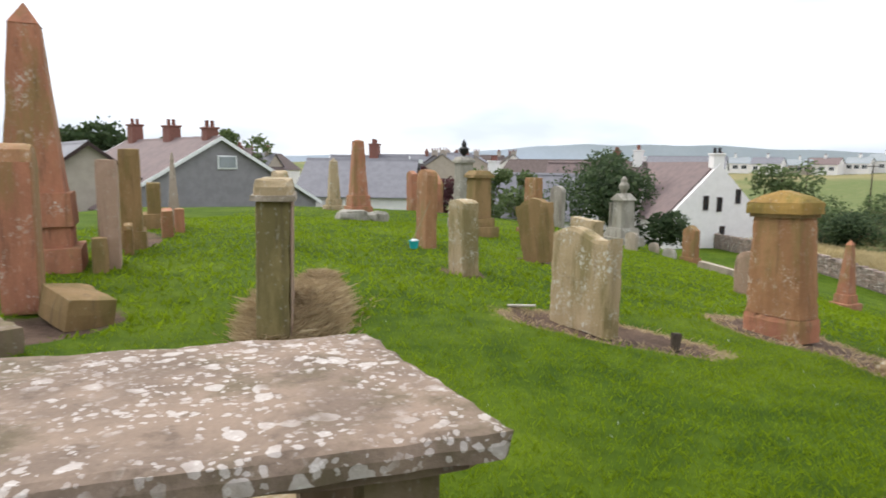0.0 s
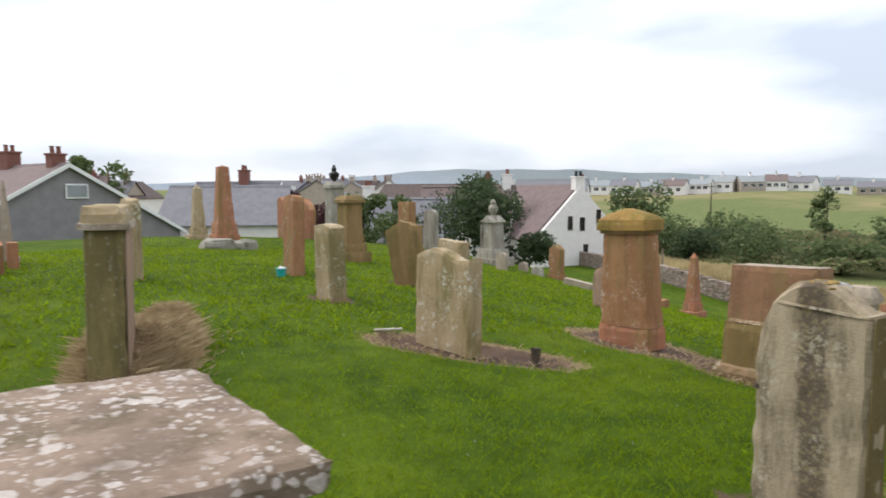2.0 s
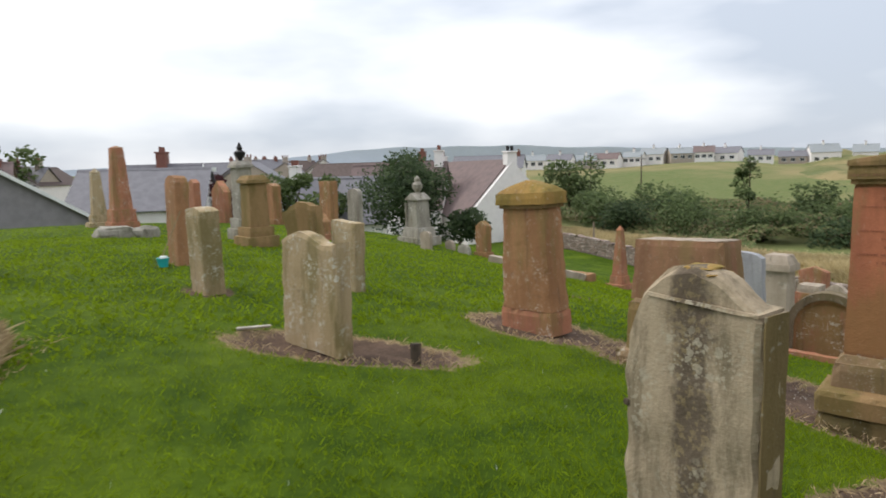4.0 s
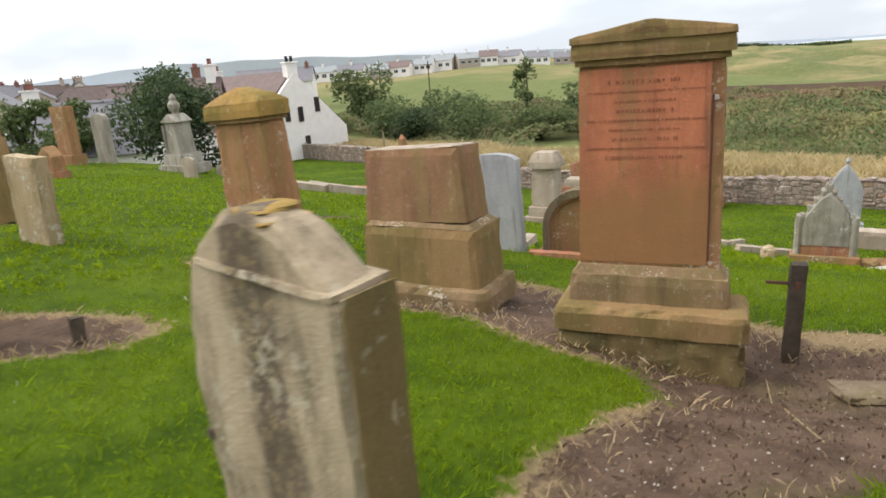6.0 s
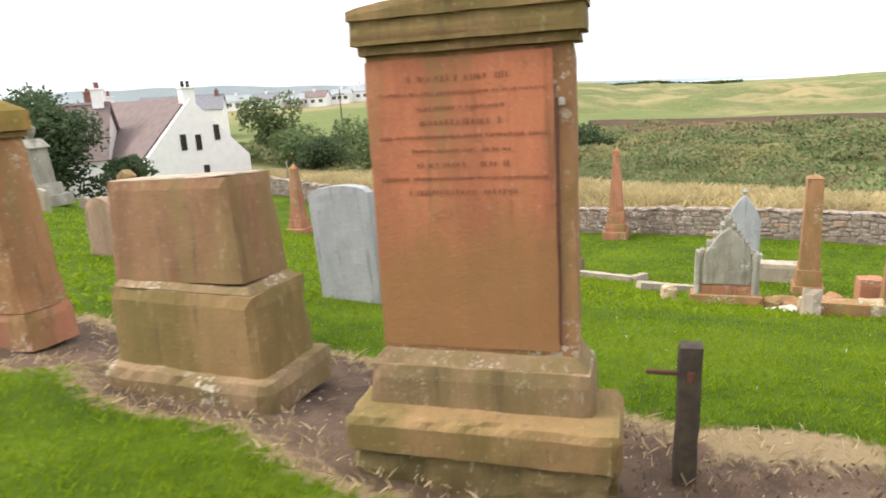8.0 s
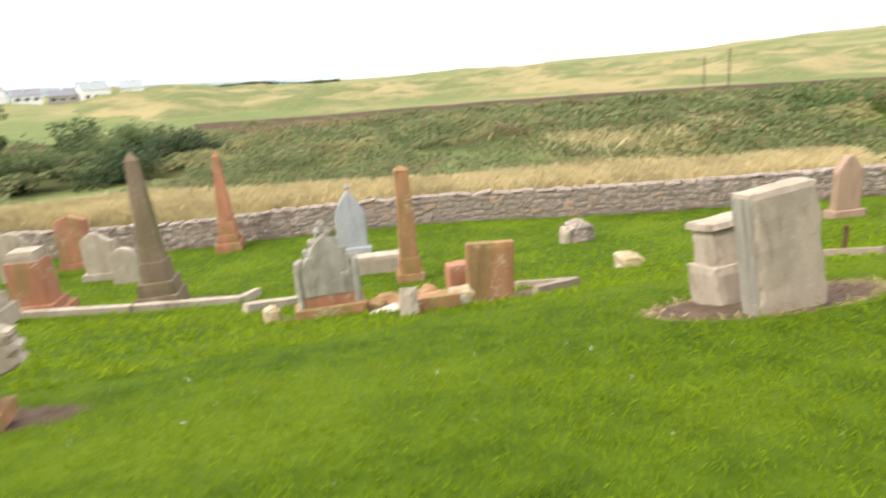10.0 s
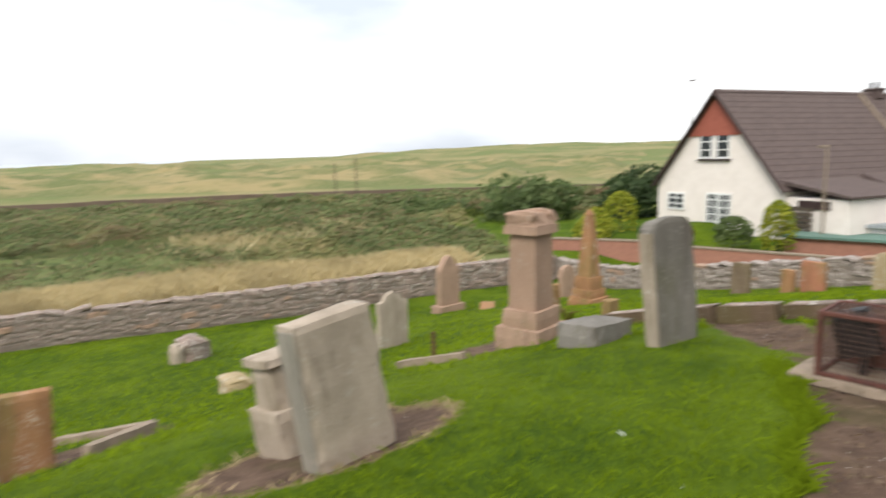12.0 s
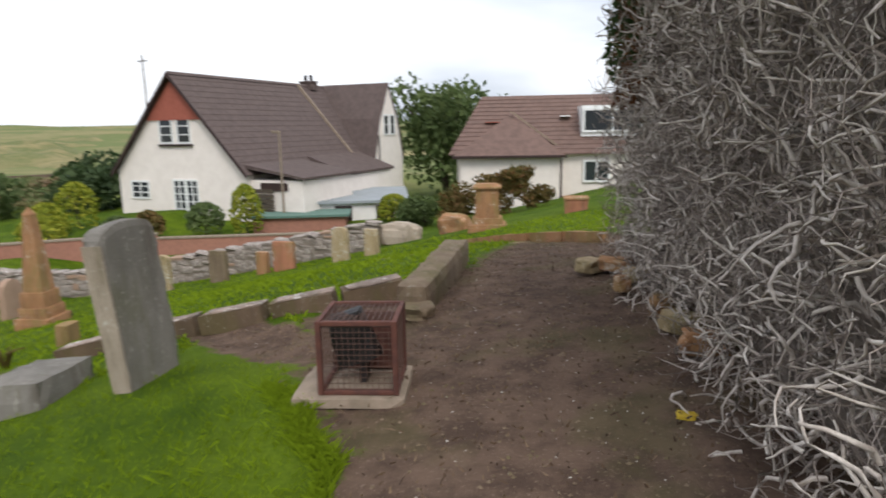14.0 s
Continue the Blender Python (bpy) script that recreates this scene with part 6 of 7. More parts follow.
def brown_bungalow():
    z = land(18, -27) - 0.1
    t = thing("bungalow", Matrix.Translation((18.9, -27.8, z)) @ Matrix.Rotation(radians(202), 4, "Z"), "cream bungalow with brown tiled roof, hipped porch and dormer", "house")
    w, d, e, r = 13.0, 8.0, 2.2, 5.15
    x0, x1 = -3.6, 9.4
    part("wall", box(w - 0.2, d, e + 0.6, ((x0 + x1) / 2, d / 2 + 1.6, -0.5)), HARLCREAM, t)
    n = 14
    for i in range(n):
        a, b = i / n, (i + 1) / n
        y0, y1 = 1.6 - 0.35 + (d / 2 + 0.35) * a, 1.6 - 0.35 + (d / 2 + 0.35) * b + 0.05
        z0, z1 = e + (r - e) * a, e + (r - e) * b + 0.03
        bm = bmesh.new()
        s0, s1 = x0 - 0.3 + 1.4 * a, x0 - 0.3 + 1.4 * b
        vs = [bm.verts.new(p) for p in ((s0, y0, z0 + 0.05), (x1, y0, z0 + 0.05), (x1, y1, z1), (s1, y1, z1), (s0, y0, z0 - 0.02), (x1, y0, z0 - 0.02), (x1, y1, z1 - 0.1), (s1, y1, z1 - 0.1))]
        for q in ((0, 1, 2, 3), (7, 6, 5, 4), (0, 4, 5, 1), (1, 5, 6, 2), (2, 6, 7, 3), (3, 7, 4, 0)):
            bm.faces.new([vs[k] for k in q])
        part("tile_course", bm, REDTILE, t)
    part("back_slope", prism([(0, 0), (0.1, 0), (0.1, 0.1), (0, 0.1)], 0.1, (0, 7, 3)), REDTILE, t)
    bm = bmesh.new()
    vs = [bm.verts.new(p) for p in ((x0 + 1.1, 5.6, r), (x1, 5.6, r), (x1, 10.0, e), (x0, 10.0, e))]
    bm.faces.new(vs)
    part("rear_slope", bm, REDTILE, t)
    # hipped projection
    part("porch_wall", box(4.6, 3.0, e + 0.5, (-0.9, 1.5, -0.5)), HARLCREAM, t)
    bm = bmesh.new()
    a, b, c, q, top, back = [bm.verts.new(p) for p in ((-3.5, -0.3, e), (1.7, -0.3, e), (1.7, 2.2, e), (-3.5, 2.2, e), (-0.9, 2.2, e + 1.95), (-0.9, 3.8, e + 1.95))]
    for fc in ((a, b, top), (b, c, top), (q, a, top), (c, back, top), (back, q, top), (a, q, c, b)):
        bm.faces.new(fc)
    part("hip_roof", bm, REDTILE, t)
    part("gutter", box(5.3, 0.1, 0.12, (-0.9, -0.34, e - 0.1)), DARKTRIM, t)
    part("downpipe", lathe([(0.05, 0), (0.05, e)], 8, (1.5, -0.1, 0)), DARKTRIM, t)
    bm = prism([(0, e + 1.95), (0.14, e + 1.95), (2.74, e + 0.02), (2.6, e + 0.02)], 0.14)
    bm.transform(Matrix.Translation((-0.9, 1.9, 0.1)))
    part("valley", bm, CONCRETE, t, "pale lead valley")
    part("dormer", box(3.6, 2.6, 1.5, (4.4, 3.6, 3.0)), WHITE, t, "white box dormer")
    window(t, Matrix.Translation((4.1, 2.26, 3.2)), 2.9, 1.15, (2, 1))
    part("roof_light", box(0.5, 0.5, 0.06, (1.9, 3.6, 4.0)), WHITE, t)
    window(t, Matrix.Translation((3.3, 1.55, 0.8)), 1.3, 1.1, (2, 1))
    part("patched_tiles", prism([(0, 0), (1.0, 0), (1.0, 0.04), (0, 0.04)], 0.7, (-2.2, 3.6, 3.75)), TERRACOTTA, t, "redder patched tiles")


brown_bungalow()


def outbuildings():
    z = -4.6
    t = thing("garage", Matrix.Translation((29.75, -26.7, z)) @ Matrix.Rotation(radians(214), 4, "Z"), "white flat-roofed garage with grey felt roof and dark doors", "garage")
    part("wall", box(8.0, 7.6, 1.95, (0, 3.8, -0.4)), HARL, t)
    part("roof", box(8.4, 8.0, 0.1, (0, 3.8, 1.55), 0.02), FELT, t)
    part("fascia", box(8.42, 0.06, 0.14, (0, -0.23, 1.5)), FELT, t)
    for x in (0.6, 2.8):
        part("door", box(0.9, 0.06, 1.4, (x, -0.03, -0.05)), DARKTRIM, t, "dark brown door")
    part("red_gate", box(1.5, 0.06, 1.35, (-1.7, -0.12, 0.0)), REDDOOR, t, "red painted gate")
    t = thing("shed", Matrix.Translation((29.7, -24.0, z)) @ Matrix.Rotation(radians(214), 4, "Z"), "low brick shed with a green felt roof", "shed")
    part("wall", box(4.6, 2.6, 1.5, (0, 1.3, -0.4)), BRICK, t)
    part("roof", prism([(-2.5, 1.1), (2.5, 1.1), (2.5, 1.22), (-2.5, 1.22)], 3.0, (0, 1.3, 0)), GREENFELT, t)


outbuildings()


def brick_garden_wall(x0, y0, x1, y1, h, z):
    d = math.hypot(x1 - x0, y1 - y0)
    t = thing("garden_wall", Matrix.Translation((x0, y0, z)) @ Matrix.Rotation(math.atan2(y1 - y0, x1 - x0), 4, "Z"), "red brick garden wall below a house", "wall")
    part("brickwork", box(d, 0.22, h, (d / 2, 0, 0)), BRICK, t)
    part("cope", box(d + 0.05, 0.3, 0.08, (d / 2, 0, h)), CONCRETE, t)


brick_garden_wall(37.2, -13.2, 33.0, -18.2, 1.3, -5.0)
brick_garden_wall(33.0, -18.2, 26.6, -22.6, 1.1, -5.0)
for i, (x, y, h, r, leaf, lab) in enumerate([(31.3, -22.0, 2.3, 0.9, LEAF_GOLD, "golden upright garden conifer"), (33.4, -21.3, 1.4, 1.1, LEAF_MID, "rounded green garden shrub"), (40.5, -19.2, 2.4, 1.2, LEAF_GOLD, "golden upright garden conifer"), (39.4, -17.0, 1.6, 1.1, LEAF_GOLD, "rounded yellow-green garden shrub"), (37.9, -15.8, 1.2, 1.2, LEAF_GOLD, "low yellow-green garden shrub"), (35.4, -19.6, 1.1, 0.8, LEAF_RUST, "small russet garden shrub"), (36.3, -18.5, 0.9, 0.8, LEAF_MID, "low green garden shrub"), (26.0, -27.0, 1.3, 1.0, LEAF_GOLD, "rounded garden shrub by a garage"), (24.5, -26.5, 1.2, 1.0, LEAF_MID, "rounded green shrub by a garage")]):
    conifer(x, y, -4.1 if x > 27 else -3.9, h, r, leaf, lab, 900, 0.1, 40 + i)
for i, (x, y, h, r, leaf) in enumerate([(20.4, -23.4, 1.7, 1.1, LEAF_RUST), (18.9, -23.8, 2.2, 1.3, LEAF_RUST), (17.3, -23.7, 1.8, 1.0, LEAF_RUST), (22.2, -23.8, 1.2, 1.2, LEAF_MID)]):
    tree(x, y, land(x, y) - 0.1, h, r, leaf, "mixed autumn-tinted shrub before a bungalow", 2200, 0.08, 60 + i, 0.04, 0.05, 6, "shrub")
t = thing("street_lamp", Matrix.Translation((31.0, -24.3, -4.2)), "slim grey street lamp before a house", "street lamp")
part("pole", lathe([(0.07, 0), (0.05, 4.9)], 8), CONCRETE, t)
part("lamp_head", box(0.5, 0.16, 0.12, (0.2, 0, 4.9), 0.02), CONCRETE, t)


def cottage():
    z = -4.4
    m = Matrix.Translation((21.6, 48.0, z)) @ Matrix.Rotation(radians(10), 4, "Z")
    t = thing("white_cottage", m, "white harled cottage with russet slate roof and gable chimney", "house")
    w, e, r, l = 8.6, 1.9, 6.2, 13.0
    part("wall", prism([(-w / 2, -0.8), (w / 2, -0.8), (w / 2, e), (0, r), (-w / 2, e)], l, (0, l / 2, 0)), HARL, t)
    for s in (-1, 1):
        part("roof_slope", prism([(0, r + 0.02), (s * w / 2 * 1.04, e - 0.1), (s * w / 2 * 1.04, e + 0.04), (0, r + 0.16)], l - 0.2, (0, l / 2 + 0.25, 0)), OLDTILE, t)
    chimney(t, 0, 0.45, r - 0.4, 0.9, 0.7, 1.1, HARL, 2, SOOT)
    chimney(t, 0, l - 0.6, r - 0.4, 0.9, 0.7, 1.0, HARL, 2)
    for x, zz in ((-1.0, 2.7), (0.15, 2.6), (1.7, 3.2)):
        window(t, Matrix.Translation((x, -0.02, zz)), 0.42, 1.1, (1, 2), frame=DARKTRIM)
    window(t, Matrix.Translation((0.5, -0.02, 0.3)), 0.42, 1.2, (1, 1), frame=DARKTRIM)
    t = gable_house("cottage_wing", 12.0, 48.5, -4.4, 62, 6.0, 9.0, 2.1, 5.2, HARL, ROOFSLATE, "low white cottage wing with grey slate roof", WHITE)
    window(t, Matrix.Translation((0.0, -0.02, 0.9)), 0.8, 1.0, (2, 2))
    chimney(t, 0, 8.0, 4.9, 0.9, 0.7, 1.3, HARL, 3)
    t = gable_house("cottage", 17.5, 53.0, -4.4, 62, 6.0, 8.0, 2.6, 6.2, HARL, OLDTILE, "white cottage with a russet roof behind", None)
    chimney(t, 0, 0.5, 5.9, 0.9, 0.7, 1.3, HARL, 2)


cottage()


def slate_roofs():
    """Roofs of the street below the crest to the north."""
    t = gable_house("grey_gabled_house", -13.2, 39.8, -4.4, 45, 14.0, 15, 3.4, 7.4, HARLGREY, OLDTILE, "grey harled house with white bargeboards and a skylight", WHITE)
    part("skylight", box(1.3, 0.08, 0.85, (0.45, -0.05, 5.5), 0.02), WHITE, t, "white-framed skylight")
    part("skylight_glass", box(1.1, 0.04, 0.66, (0.45, -0.1, 5.6)), FELT, t)
    chimney(t, 0, 1.2, 7.1, 0.8, 0.7, 0.9, POT, 2)
    chimney(t, 0, 6.8, 7.1, 0.8, 1.1, 1.2, POT, 2)
    chimney(t, 0, 13.2, 7.1, 0.8, 1.0, 1.5, POT, 2)
    t = gable_house("buff_house", -19.0, 35.5, -4.0, 40, 5.0, 7, 4.6, 6.5, HARLBUFF, ROOFSLATE, "buff house end with a grey slate roof", DARKTRIM)
    t = gable_house("long_slate_house", -1.4, 50.5, -5.1, 84, 7.5, 8.5, 4.3, 6.9, HARL, ROOFSLATE, "long low house with grey slate roof and white wall", None)
    part("white_gable_edge", box(0.2, 0.3, 0.3, (0, -0.4, 6.7)), WHITE, t)
    t = gable_house("slate_house", -2.5, 60, -6.0, 84, 8, 7, 5.0, 8.2, HARLBUFF, ROOFSLATE, "far house with grey slate roof", WHITE)
    chimney(t, 0, 3.0, 7.8, 1.4, 0.8, 1.5, POT, 3)
    rng = random.Random(31)
    for i in range(26):
        a = radians(rng.uniform(64, 118))
        d = rng.uniform(70, 190)
        x, y = 6 + d * math.cos(a), 2 + d * math.sin(a)
        h = -4.6 + d * 0.018
        if 60 < math.degrees(a) < 76 and d < 130:
            continue
        t = gable_house("town_house", x, y, h - 2, rng.choice((80, -10, 60, 100)), rng.uniform(7, 9), rng.uniform(9, 16), 5.0, rng.uniform(7.2, 8.4), rng.choice((HARL, HARLBUFF, HARLGREY, HARLBUFF)), rng.choice((ROOFSLATE, OLDTILE, BROWNTILE)), "distant town house among many roofs")
        t["group"] = "town houses"
        chimney(t, 0, 1.2, 7.0, 1.2, 0.7, 1.6, POT if i % 2 else HARLBUFF, 3)


slate_roofs()


def villas():
    """White bungalows and villas along the edge of the links."""
    rng = random.Random(8)
    for i, (ang, d, w, l, r) in enumerate([(62, 235, 9, 16, 6.5), (60, 240, 9, 12, 6), (58, 240, 10, 16, 6.5), (56, 245, 9, 12, 6), (54.2, 250, 10, 15, 7), (52.2, 250, 10, 14, 6.2), (50.4, 250, 9, 12, 6.6), (48.4, 255, 10, 18, 6.8), (46, 250, 10, 14, 6), (43.6, 262, 9, 16, 6), (41.6, 262, 10, 16, 8.5), (39.0, 268, 10, 13, 8.0), (64.5, 225, 9, 14, 6)]):
        x, y = 5 + d * math.cos(radians(ang)), 2 + d * math.sin(radians(ang))
        z = land(x, y)
        # the light felt grey among these roofs paints in the haze of distance
        t = gable_house("villa", x, y, z, ang - 90 + rng.choice((75, 90, 105)), w * 0.8, l * 0.58, r * 0.5, r * 0.82, HARLBUFF if i % 4 == 1 else HARL, rng.choice((FELT, ROOFSLATE, OLDTILE)), "pale harled villa at the edge of the links")
        t["group"] = "villas"
        for k in range(3):
            window(t, Matrix.Translation((-w * 0.4 - 0.03, l * (0.11 + 0.18 * k), 1.2)) @ Matrix.Rotation(radians(-90), 4, "Z"), 1.6, 1.3, (2, 1))
        chimney(t, 0, l * 0.3, r * 0.82 - 0.3, 1.0, 0.7, 1.2, HARL, 2)


villas()


def poles():
    for x, y, h in ((24.0, 39.7, 2.2), (45.5, 65.6, 7), (84, -9.8, 5.6), (92, -8.2, 5.2), (46, 78, 8), (55.9, -35.5, 7.2 - land(55.9, -35.5))):
        t = thing("utility_pole", Matrix.Translation((x, y, land(x, y) - 0.1)), "thin weathered utility pole", "pole", "poles")
        part("shaft", lathe([(0.09, 0), (0.06, h)], 8), CONCRETE if h < 3 else OLDWOOD, t)
        if h > 3:
            part("crossbar", box(1.2, 0.08, 0.08, (0, 0, h - 0.5)), OLDWOOD, t)


poles()


def hills():
    """The far hills north of the town and a dark belt of trees at the links' edge."""
    verts, faces = [], []
    n = 160
    for i in range(n + 1):
        a = radians(20 + 96 * i / n)
        d = 4300
        deg = 20 + 96 * i / n
        h = 108 * math.exp(-((deg - 68) / 13) ** 2) + 78 * math.exp(-((deg - 80) / 9) ** 2) + 60 * math.exp(-((deg - 48) / 16) ** 2) + 55 * math.exp(-((deg - 98) / 12) ** 2)
        h *= 1 + 0.12 * noise.noise(Vector((deg / 4, 0, 0)))
        x, y = 6 + d * math.cos(a), 2 + d * math.sin(a)
        verts += [(x, y, -60), (x, y, h), (x * 1.08, y * 1.08, -60)]
    for i in range(n):
        a, b = 3 * i, 3 * i + 3
        faces += [(a, b, b + 1, a + 1), (a + 1, b + 1, b + 2, a + 2)]
    tagged(mesh_object("backdrop", verts, faces, HAZE), "hills on the skyline, tinted pale blue-grey for haze", "hills", kind="structure")

    def place(rng):
        deg = rng.uniform(23.5, 37)
        d = 850 + rng.uniform(-12, 12)
        x, y = 6 + d * math.cos(radians(deg)), 2 + d * math.sin(radians(deg))
        return Vector((x, y, land(x, y) + rng.uniform(-4, 2.5)))

    v, f = leaf_cloud(6000, place, 2.0, 77)
    tagged(mesh_object("far_woods", v, f, LEAF_DARK), "long dark belt of far trees on the links", "woods", kind="stuff")


hills()


def railway_wall():
    """The long brown wall that crosses the links."""
    a0, a1, n = -34, 36, 32
    verts, faces = [], []
    for i in range(n + 1):
        deg = a0 + (a1 - a0) * i / n
        d = 98 / max(0.35, math.cos(radians(deg - 8)))
        x, y = 6 + d * math.cos(radians(deg)), 2 + d * math.sin(radians(deg))
        z = land(x, y)
        h = 1.4 + 0.15 * noise.noise(Vector((i * 0.7, 0, 0)))
        for q, k in ((-0.2, 0), (-0.2, h), (0.2, h), (0.2, 0)):
            verts.append((x + q, y, z - 0.3 + k + (0.3 if k else 0)))
    for i in range(n):
        a, b = 4 * i, 4 * i + 4
        faces += [(a, b, b + 1, a + 1), (a + 1, b + 1, b + 2, a + 2), (a + 2, b + 2, b + 3, a + 3)]
    tagged(mesh_object("railway_wall", verts, faces, TARMAC), "long low brown wall crossing the links", "wall", kind="structure")


railway_wall()


def dunes():
    """Hummocks of rough grass on the links, past the railway."""
    k = Nodes("dune_grass")
    v = k.coords(vary=False)
    col = k.mix(k.ramp(k.noise(v, 0.03, 5, 0.65), 0.44, 0.58), (0.115, 0.13, 0.05), (0.255, 0.205, 0.1))
    col = k.mix(k.math("MULTIPLY", k.ramp(k.noise(v, 0.12, 4, 0.6), 0.5, 0.66), 0.7), col, (0.085, 0.11, 0.038))
    col = k.mix(k.math("MULTIPLY", k.ramp(k.noise(v, 0.8, 3, 0.6), 0.45, 0.7), 0.35), col, (0.25, 0.215, 0.11))
    k.bump(k.noise(v, 0.6, 4, 0.7), 0.6, 0.6)
    grass = k.done(col, 0.95, 0.1)
    angles = np.linspace(-36, 47, 260)
    radii = 125 * (520 / 125) ** np.linspace(0, 1, 90)
    verts = []
    for r in radii:
        for deg in angles:
            x, y = 6 + r * math.cos(radians(deg)), 2 + r * math.sin(radians(deg))
            n = 1 - 2 * abs(noise.noise(Vector((x / 34, y / 34, 4.0))))
            n = n * 0.7 + 0.5 * noise.noise(Vector((x / 17, y / 17, 9.0)))
            fade = min(1, (r - 124) / 40, (521 - r) / 120, (deg + 36.1) / 6, (47.1 - deg) / 5)
            verts.append((x, y, land(x, y) - 0.6 - 2.2 * (1 - fade) + 4.2 * fade * n))
    m = len(angles)
    faces = [(j * m + i, j * m + i + 1, (j + 1) * m + i + 1, (j + 1) * m + i) for j in range(len(radii) - 1) for i in range(m - 1)]
    tagged(mesh_object("dunes", verts, faces, grass, smooth=True), "hummocky straw and green dune grass on the links", "dunes", kind="structure")


dunes()


# ---- litter ----
def scatter(n, box4, seed, material, size, name, label, where):
    rng = np.random.default_rng(seed)
    verts, faces = [], []
    for x, y, s, a, k in zip(rng.uniform(box4[0], box4[1], n), rng.uniform(box4[2], box4[3], n), rng.uniform(0.4, 1.0, n), rng.uniform(0, 6.28, n), rng.uniform(0.5, 1, n)):
        if where(x, y) < 0.55:
            continue
        z, r = land(x, y) - 0.05 + 0.03 * noise.noise(Vector((x * 0.9, y * 0.9, 0))), size * s
        i = len(verts)
        c, q = math.cos(a), math.sin(a)
        for u, v in ((1, 0), (0, k), (-1, 0), (0, -k)):
            verts.append((x + r * (u * c - v * q), y + r * (u * q + v * c), z))
        verts += [(x + r * 0.2, y, z + r * 0.7), (x - r * 0.25, y + r * 0.1, z + r * 0.6)]
        faces += [(i, i + 1, i + 4), (i + 1, i + 2, i + 5), (i + 1, i + 5, i + 4), (i + 2, i + 3, i + 5), (i + 3, i, i + 4), (i + 3, i + 4, i + 5)]
    tagged(mesh_object(name, verts, faces, material), label, "gravel", kind="stuff")


def bare(x, y):
    return within(SOIL, x, y)


scatter(3600, (6.8, 13, -9, 0.6), 31, KERBSTONE, 0.02, "pebbles", "scattered small pebbles on the earth path", bare)
scatter(1100, (6.8, 13, -9, 0.6), 32, PALE, 0.011, "shell_chips", "pale shell and stone chips on the earth path", bare)
scatter(1800, (3, 8, 1.8, 9), 33, KERBSTONE, 0.022, "pebbles", "scattered pebbles round the red gravestones", bare)
scatter(2000, (3, 8, 1.8, 9), 34, PALE, 0.013, "shell_chips", "pale stone chips round the red gravestones", bare)


blades(sown(16000, (7.6, 12.6, -9.2, 0.4), 51, lambda x, y: 0.5 * (within_all(SOIL, x, y) > 0.55)), 0.011, 0.006, LITTER, "leaf_litter", "dry leaf litter and straw bits on the earth path", 52, 2.2)
blades(sown(9000, (3.2, 7.6, 1.8, 4.2), 53, lambda x, y: 0.5 * (within_all(SOIL, x, y) > 0.5)), 0.011, 0.0055, LITTER, "leaf_litter", "dry grass bits on bare earth", 54, 2.2)


def stick(points, r, label):
    v, f = tube_mesh([([Vector((x, y, land(x, y) + z)) for x, y, z in points], r, r * 0.7)], 6)
    ob = mesh_object("stick", v, f, CANE)
    tagged(ob, label, "stick", "sticks")


stick([(8.62, -1.75, -0.03), (8.7, -1.62, 0.0), (8.86, -1.6, 0.0)], 0.008, "bent dry stick on the earth path")
stick([(8.56, -1.5, -0.03), (8.68, -1.58, -0.02)], 0.006, "short dry stick on the earth path")
stick([(6.0, 2.3, -0.02), (6.4, 2.5, 0.0), (6.9, 2.6, 0.0)], 0.007, "dry twig on bare earth")
stick([(5.75, 3.1, -0.02), (6.05, 3.3, 0.02)], 0.005, "dry twig on bare earth")
stick([(5.3, 2.6, -0.02), (5.6, 2.95, 0.01)], 0.006, "dry twig on bare earth")
t = part("plastic_scrap", boulder(0.09, 0.05, 0.02, 3), GREENBIT)
t.matrix_world = spot(8.13, -2.06, 30, sink=0.04)
tagged(t, "bright green plastic scrap on the earth path", "litter", "litter")
t = part("wrapper", boulder(0.1, 0.07, 0.03, 5), YELLOWBIT)
t.matrix_world = spot(8.28, -2.85, 10, sink=0.04)
tagged(t, "crumpled yellow wrapper by the ivy wall", "litter", "litter")
slab_on_ground(6.3, 2.74, 0.5, 0.3, 0.045, KERBSTONE, "flat broken brown stone in bare earth", -41, 5)


def fern():
    rng = random.Random(3)
    t = thing("fern", spot(16.6, -3.6, 0), "small brown-green fern among stones", "fern")
    for i in range(16):
        a = rng.uniform(0, 6.28)
        v, f = tube_mesh([([Vector((0, 0, 0)), Vector((0.1 * math.cos(a), 0.1 * math.sin(a), 0.28)), Vector((0.24 * math.cos(a), 0.24 * math.sin(a), 0.3))], 0.02, 0.004)], 4)
        mesh_object("frond", v, f, LEAF_RUST, t)


fern()


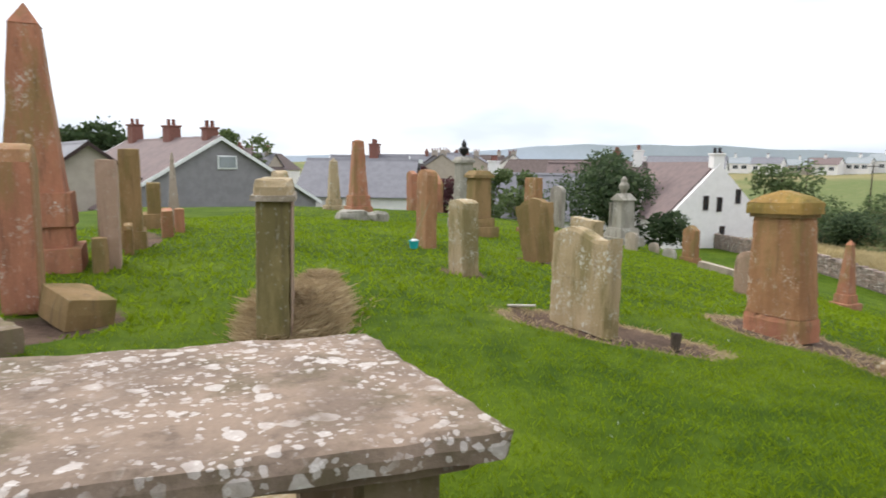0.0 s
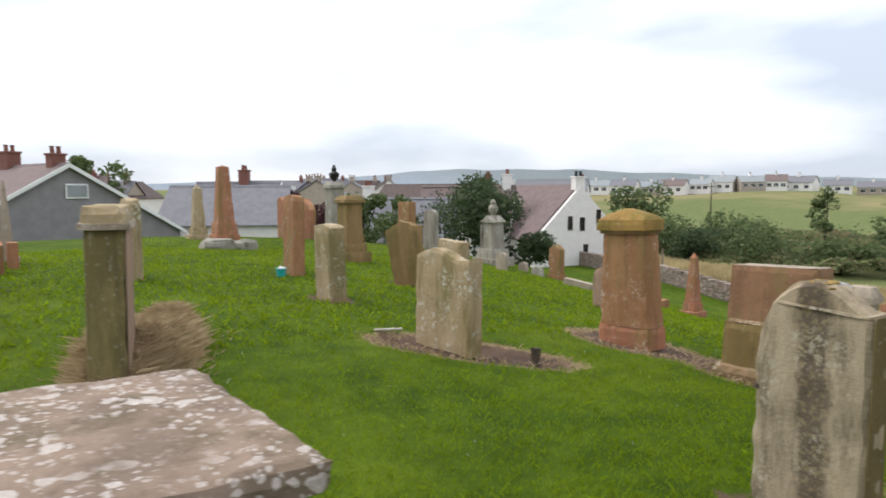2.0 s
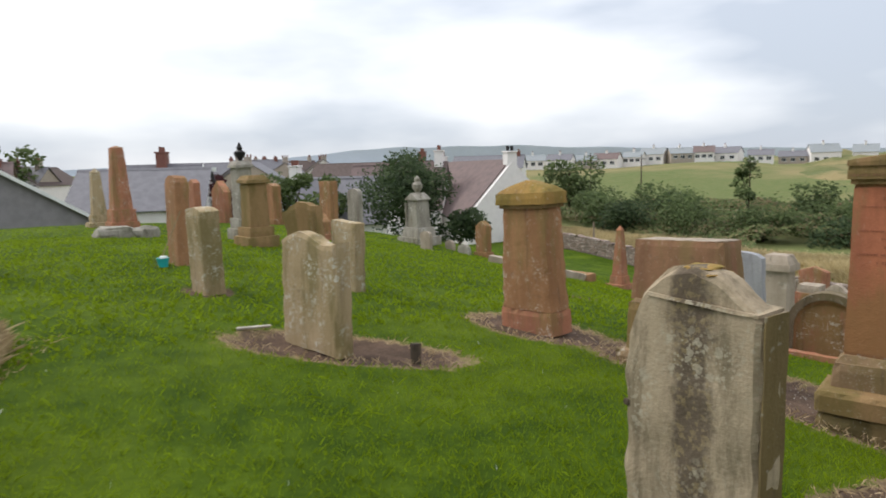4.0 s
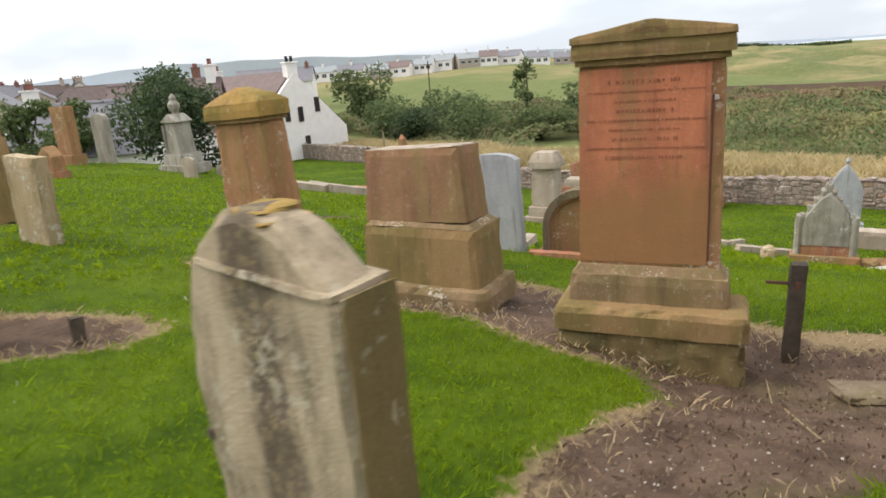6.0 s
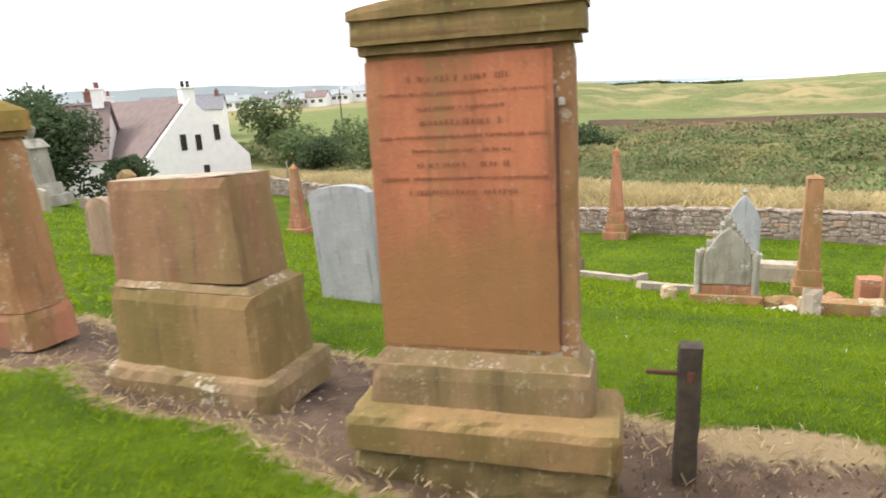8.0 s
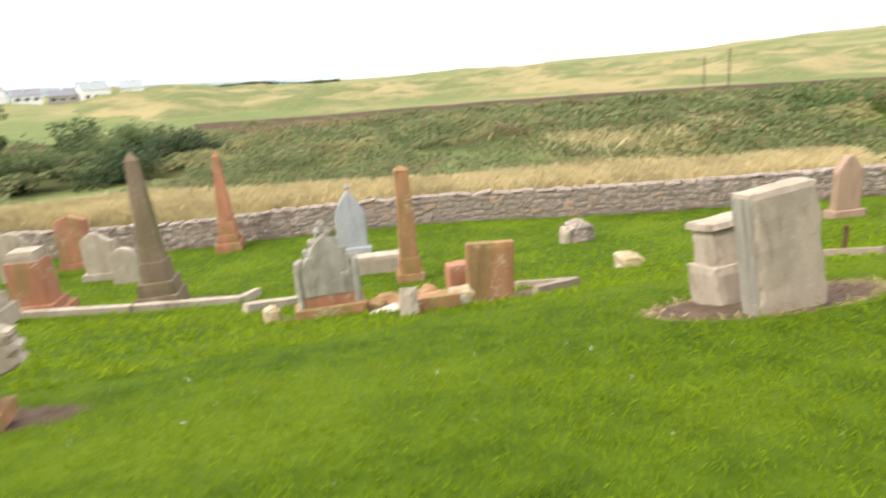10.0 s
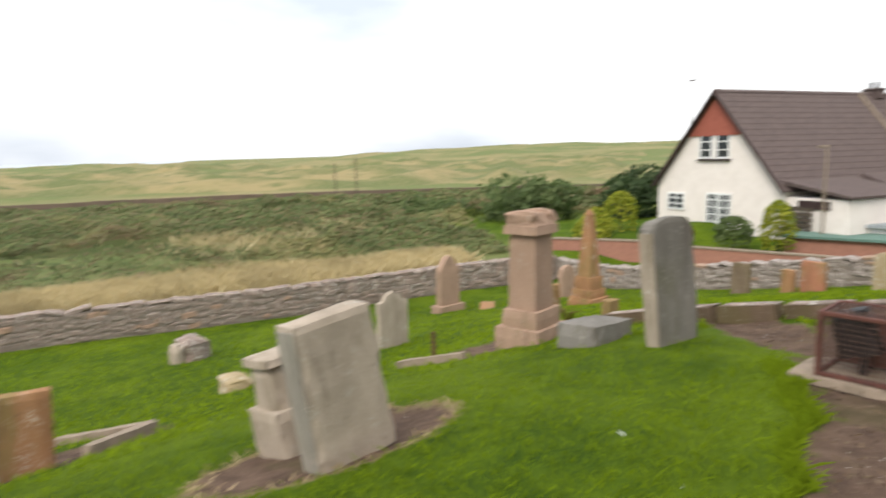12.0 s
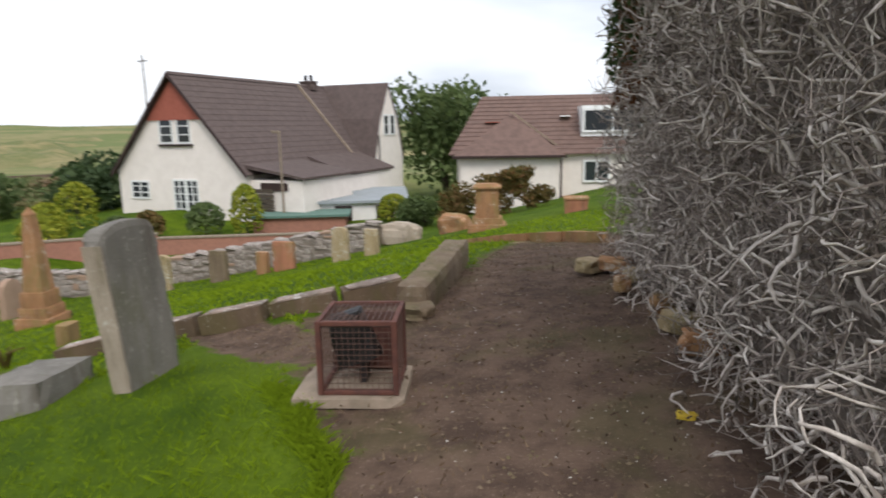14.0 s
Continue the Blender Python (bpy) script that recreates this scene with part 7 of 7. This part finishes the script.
# ---- boundary walls of rubble, stone by stone ----
def rubble_wall(name, x0, y0, x1, y1, h, thick, label, seed, near_lo, near_hi, face, rock=None):
    """A mortared core with single stones set in its face and a rough cope; near_lo..near_hi: the stretch nearest the walk."""
    rng = random.Random(seed)
    run = math.hypot(x1 - x0, y1 - y0)
    ux, uy = (x1 - x0) / run, (y1 - y0) / run
    nx, ny = (-uy * face, ux * face)
    n = int(run / 1.0)
    verts, faces = [], []
    for i in range(n + 1):
        s = run * i / n
        x, y = x0 + ux * s, y0 + uy * s
        z = land(x, y)
        for q, k in ((-0.5, -0.3), (-0.5, h), (0.5, h), (0.5, -0.3)):
            verts.append((x + nx * thick * q, y + ny * thick * q, z + k))
    for i in range(n):
        a, b = 4 * i, 4 * i + 4
        faces += [(a, a + 1, b + 1, b), (a + 1, a + 2, b + 2, b + 1), (a + 2, a + 3, b + 3, b + 2)]
    faces += [(0, 1, 2, 3), (4 * n + 3, 4 * n + 2, 4 * n + 1, 4 * n)]
    wall = tagged(mesh_object(name, verts, faces, MORTAR), label, "wall", kind="structure")
    shapes = []
    for k in range(10):
        bm = box(1, 1, 1, (0, 0, -0.5), 0.16)
        for v in bm.verts:
            v.co += Vector((rng.gauss(0, 0.05), rng.gauss(0, 0.05), rng.gauss(0, 0.05)))
        me = bpy.data.meshes.new("stone")
        bm.to_mesh(me)
        bm.free()
        me.materials.append(PINK if k == 3 else rock or RUBBLE)
        shapes.append(me)
    rest_v, rest_f, made = [], [], 0

    def lay(s, z, w, hh, out, depth):
        nonlocal made
        x, y = x0 + ux * s, y0 + uy * s
        m = Matrix.Translation((x + nx * out, y + ny * out, land(x, y) + z)) @ Matrix.Rotation(math.atan2(uy, ux), 4, "Z") @ Matrix.Rotation(rng.gauss(0, 0.12), 4, "Y") @ Matrix.Diagonal((w, depth, hh, 1))
        me = shapes[rng.randrange(len(shapes))]
        if near_lo < s < near_hi and made < 290:
            ob = new("stone", me)
            ob.parent = wall
            ob.matrix_local = m
            made += 1
        else:
            i = len(rest_v)
            rest_v.extend(tuple(m @ v.co) for v in me.vertices)
            rest_f.extend(tuple(i + k for k in p.vertices) for p in me.polygons)

    z = 0.06
    while z < h - 0.06:
        row = rng.uniform(0.15, 0.23)
        s = rng.uniform(0, 0.2)
        while s < run - 0.2:
            w = rng.uniform(0.2, 0.5)
            lay(s + w / 2, z + row / 2 + rng.gauss(0, 0.03), w * 0.93, row * rng.uniform(0.5, 1.35), thick / 2 - 0.045 + rng.uniform(-0.012, 0.02), 0.14)
            s += w
        z += row
    s = 0.0
    while s < run:
        w = rng.uniform(0.4, 0.8)
        lay(s + w / 2, h + 0.05, w * 0.96, rng.uniform(0.09, 0.17), 0.0, thick + 0.06)
        s += w
    tagged(mesh_object("stone", rest_v, rest_f, rock or RUBBLE, wall), kind="stuff")


rubble_wall("wall_east", 33.0, -11.3, 20.8, 53.0, 1.0, 0.45, "long rubble boundary wall with a rough cope", 5, 12, 26, 1)
rubble_wall("wall_south", 33.0, -11.5, 20.0, -16.95, 0.82, 0.45, "rubble side wall with mortar-smeared stones", 6, 2, 17, -1, LIMED)
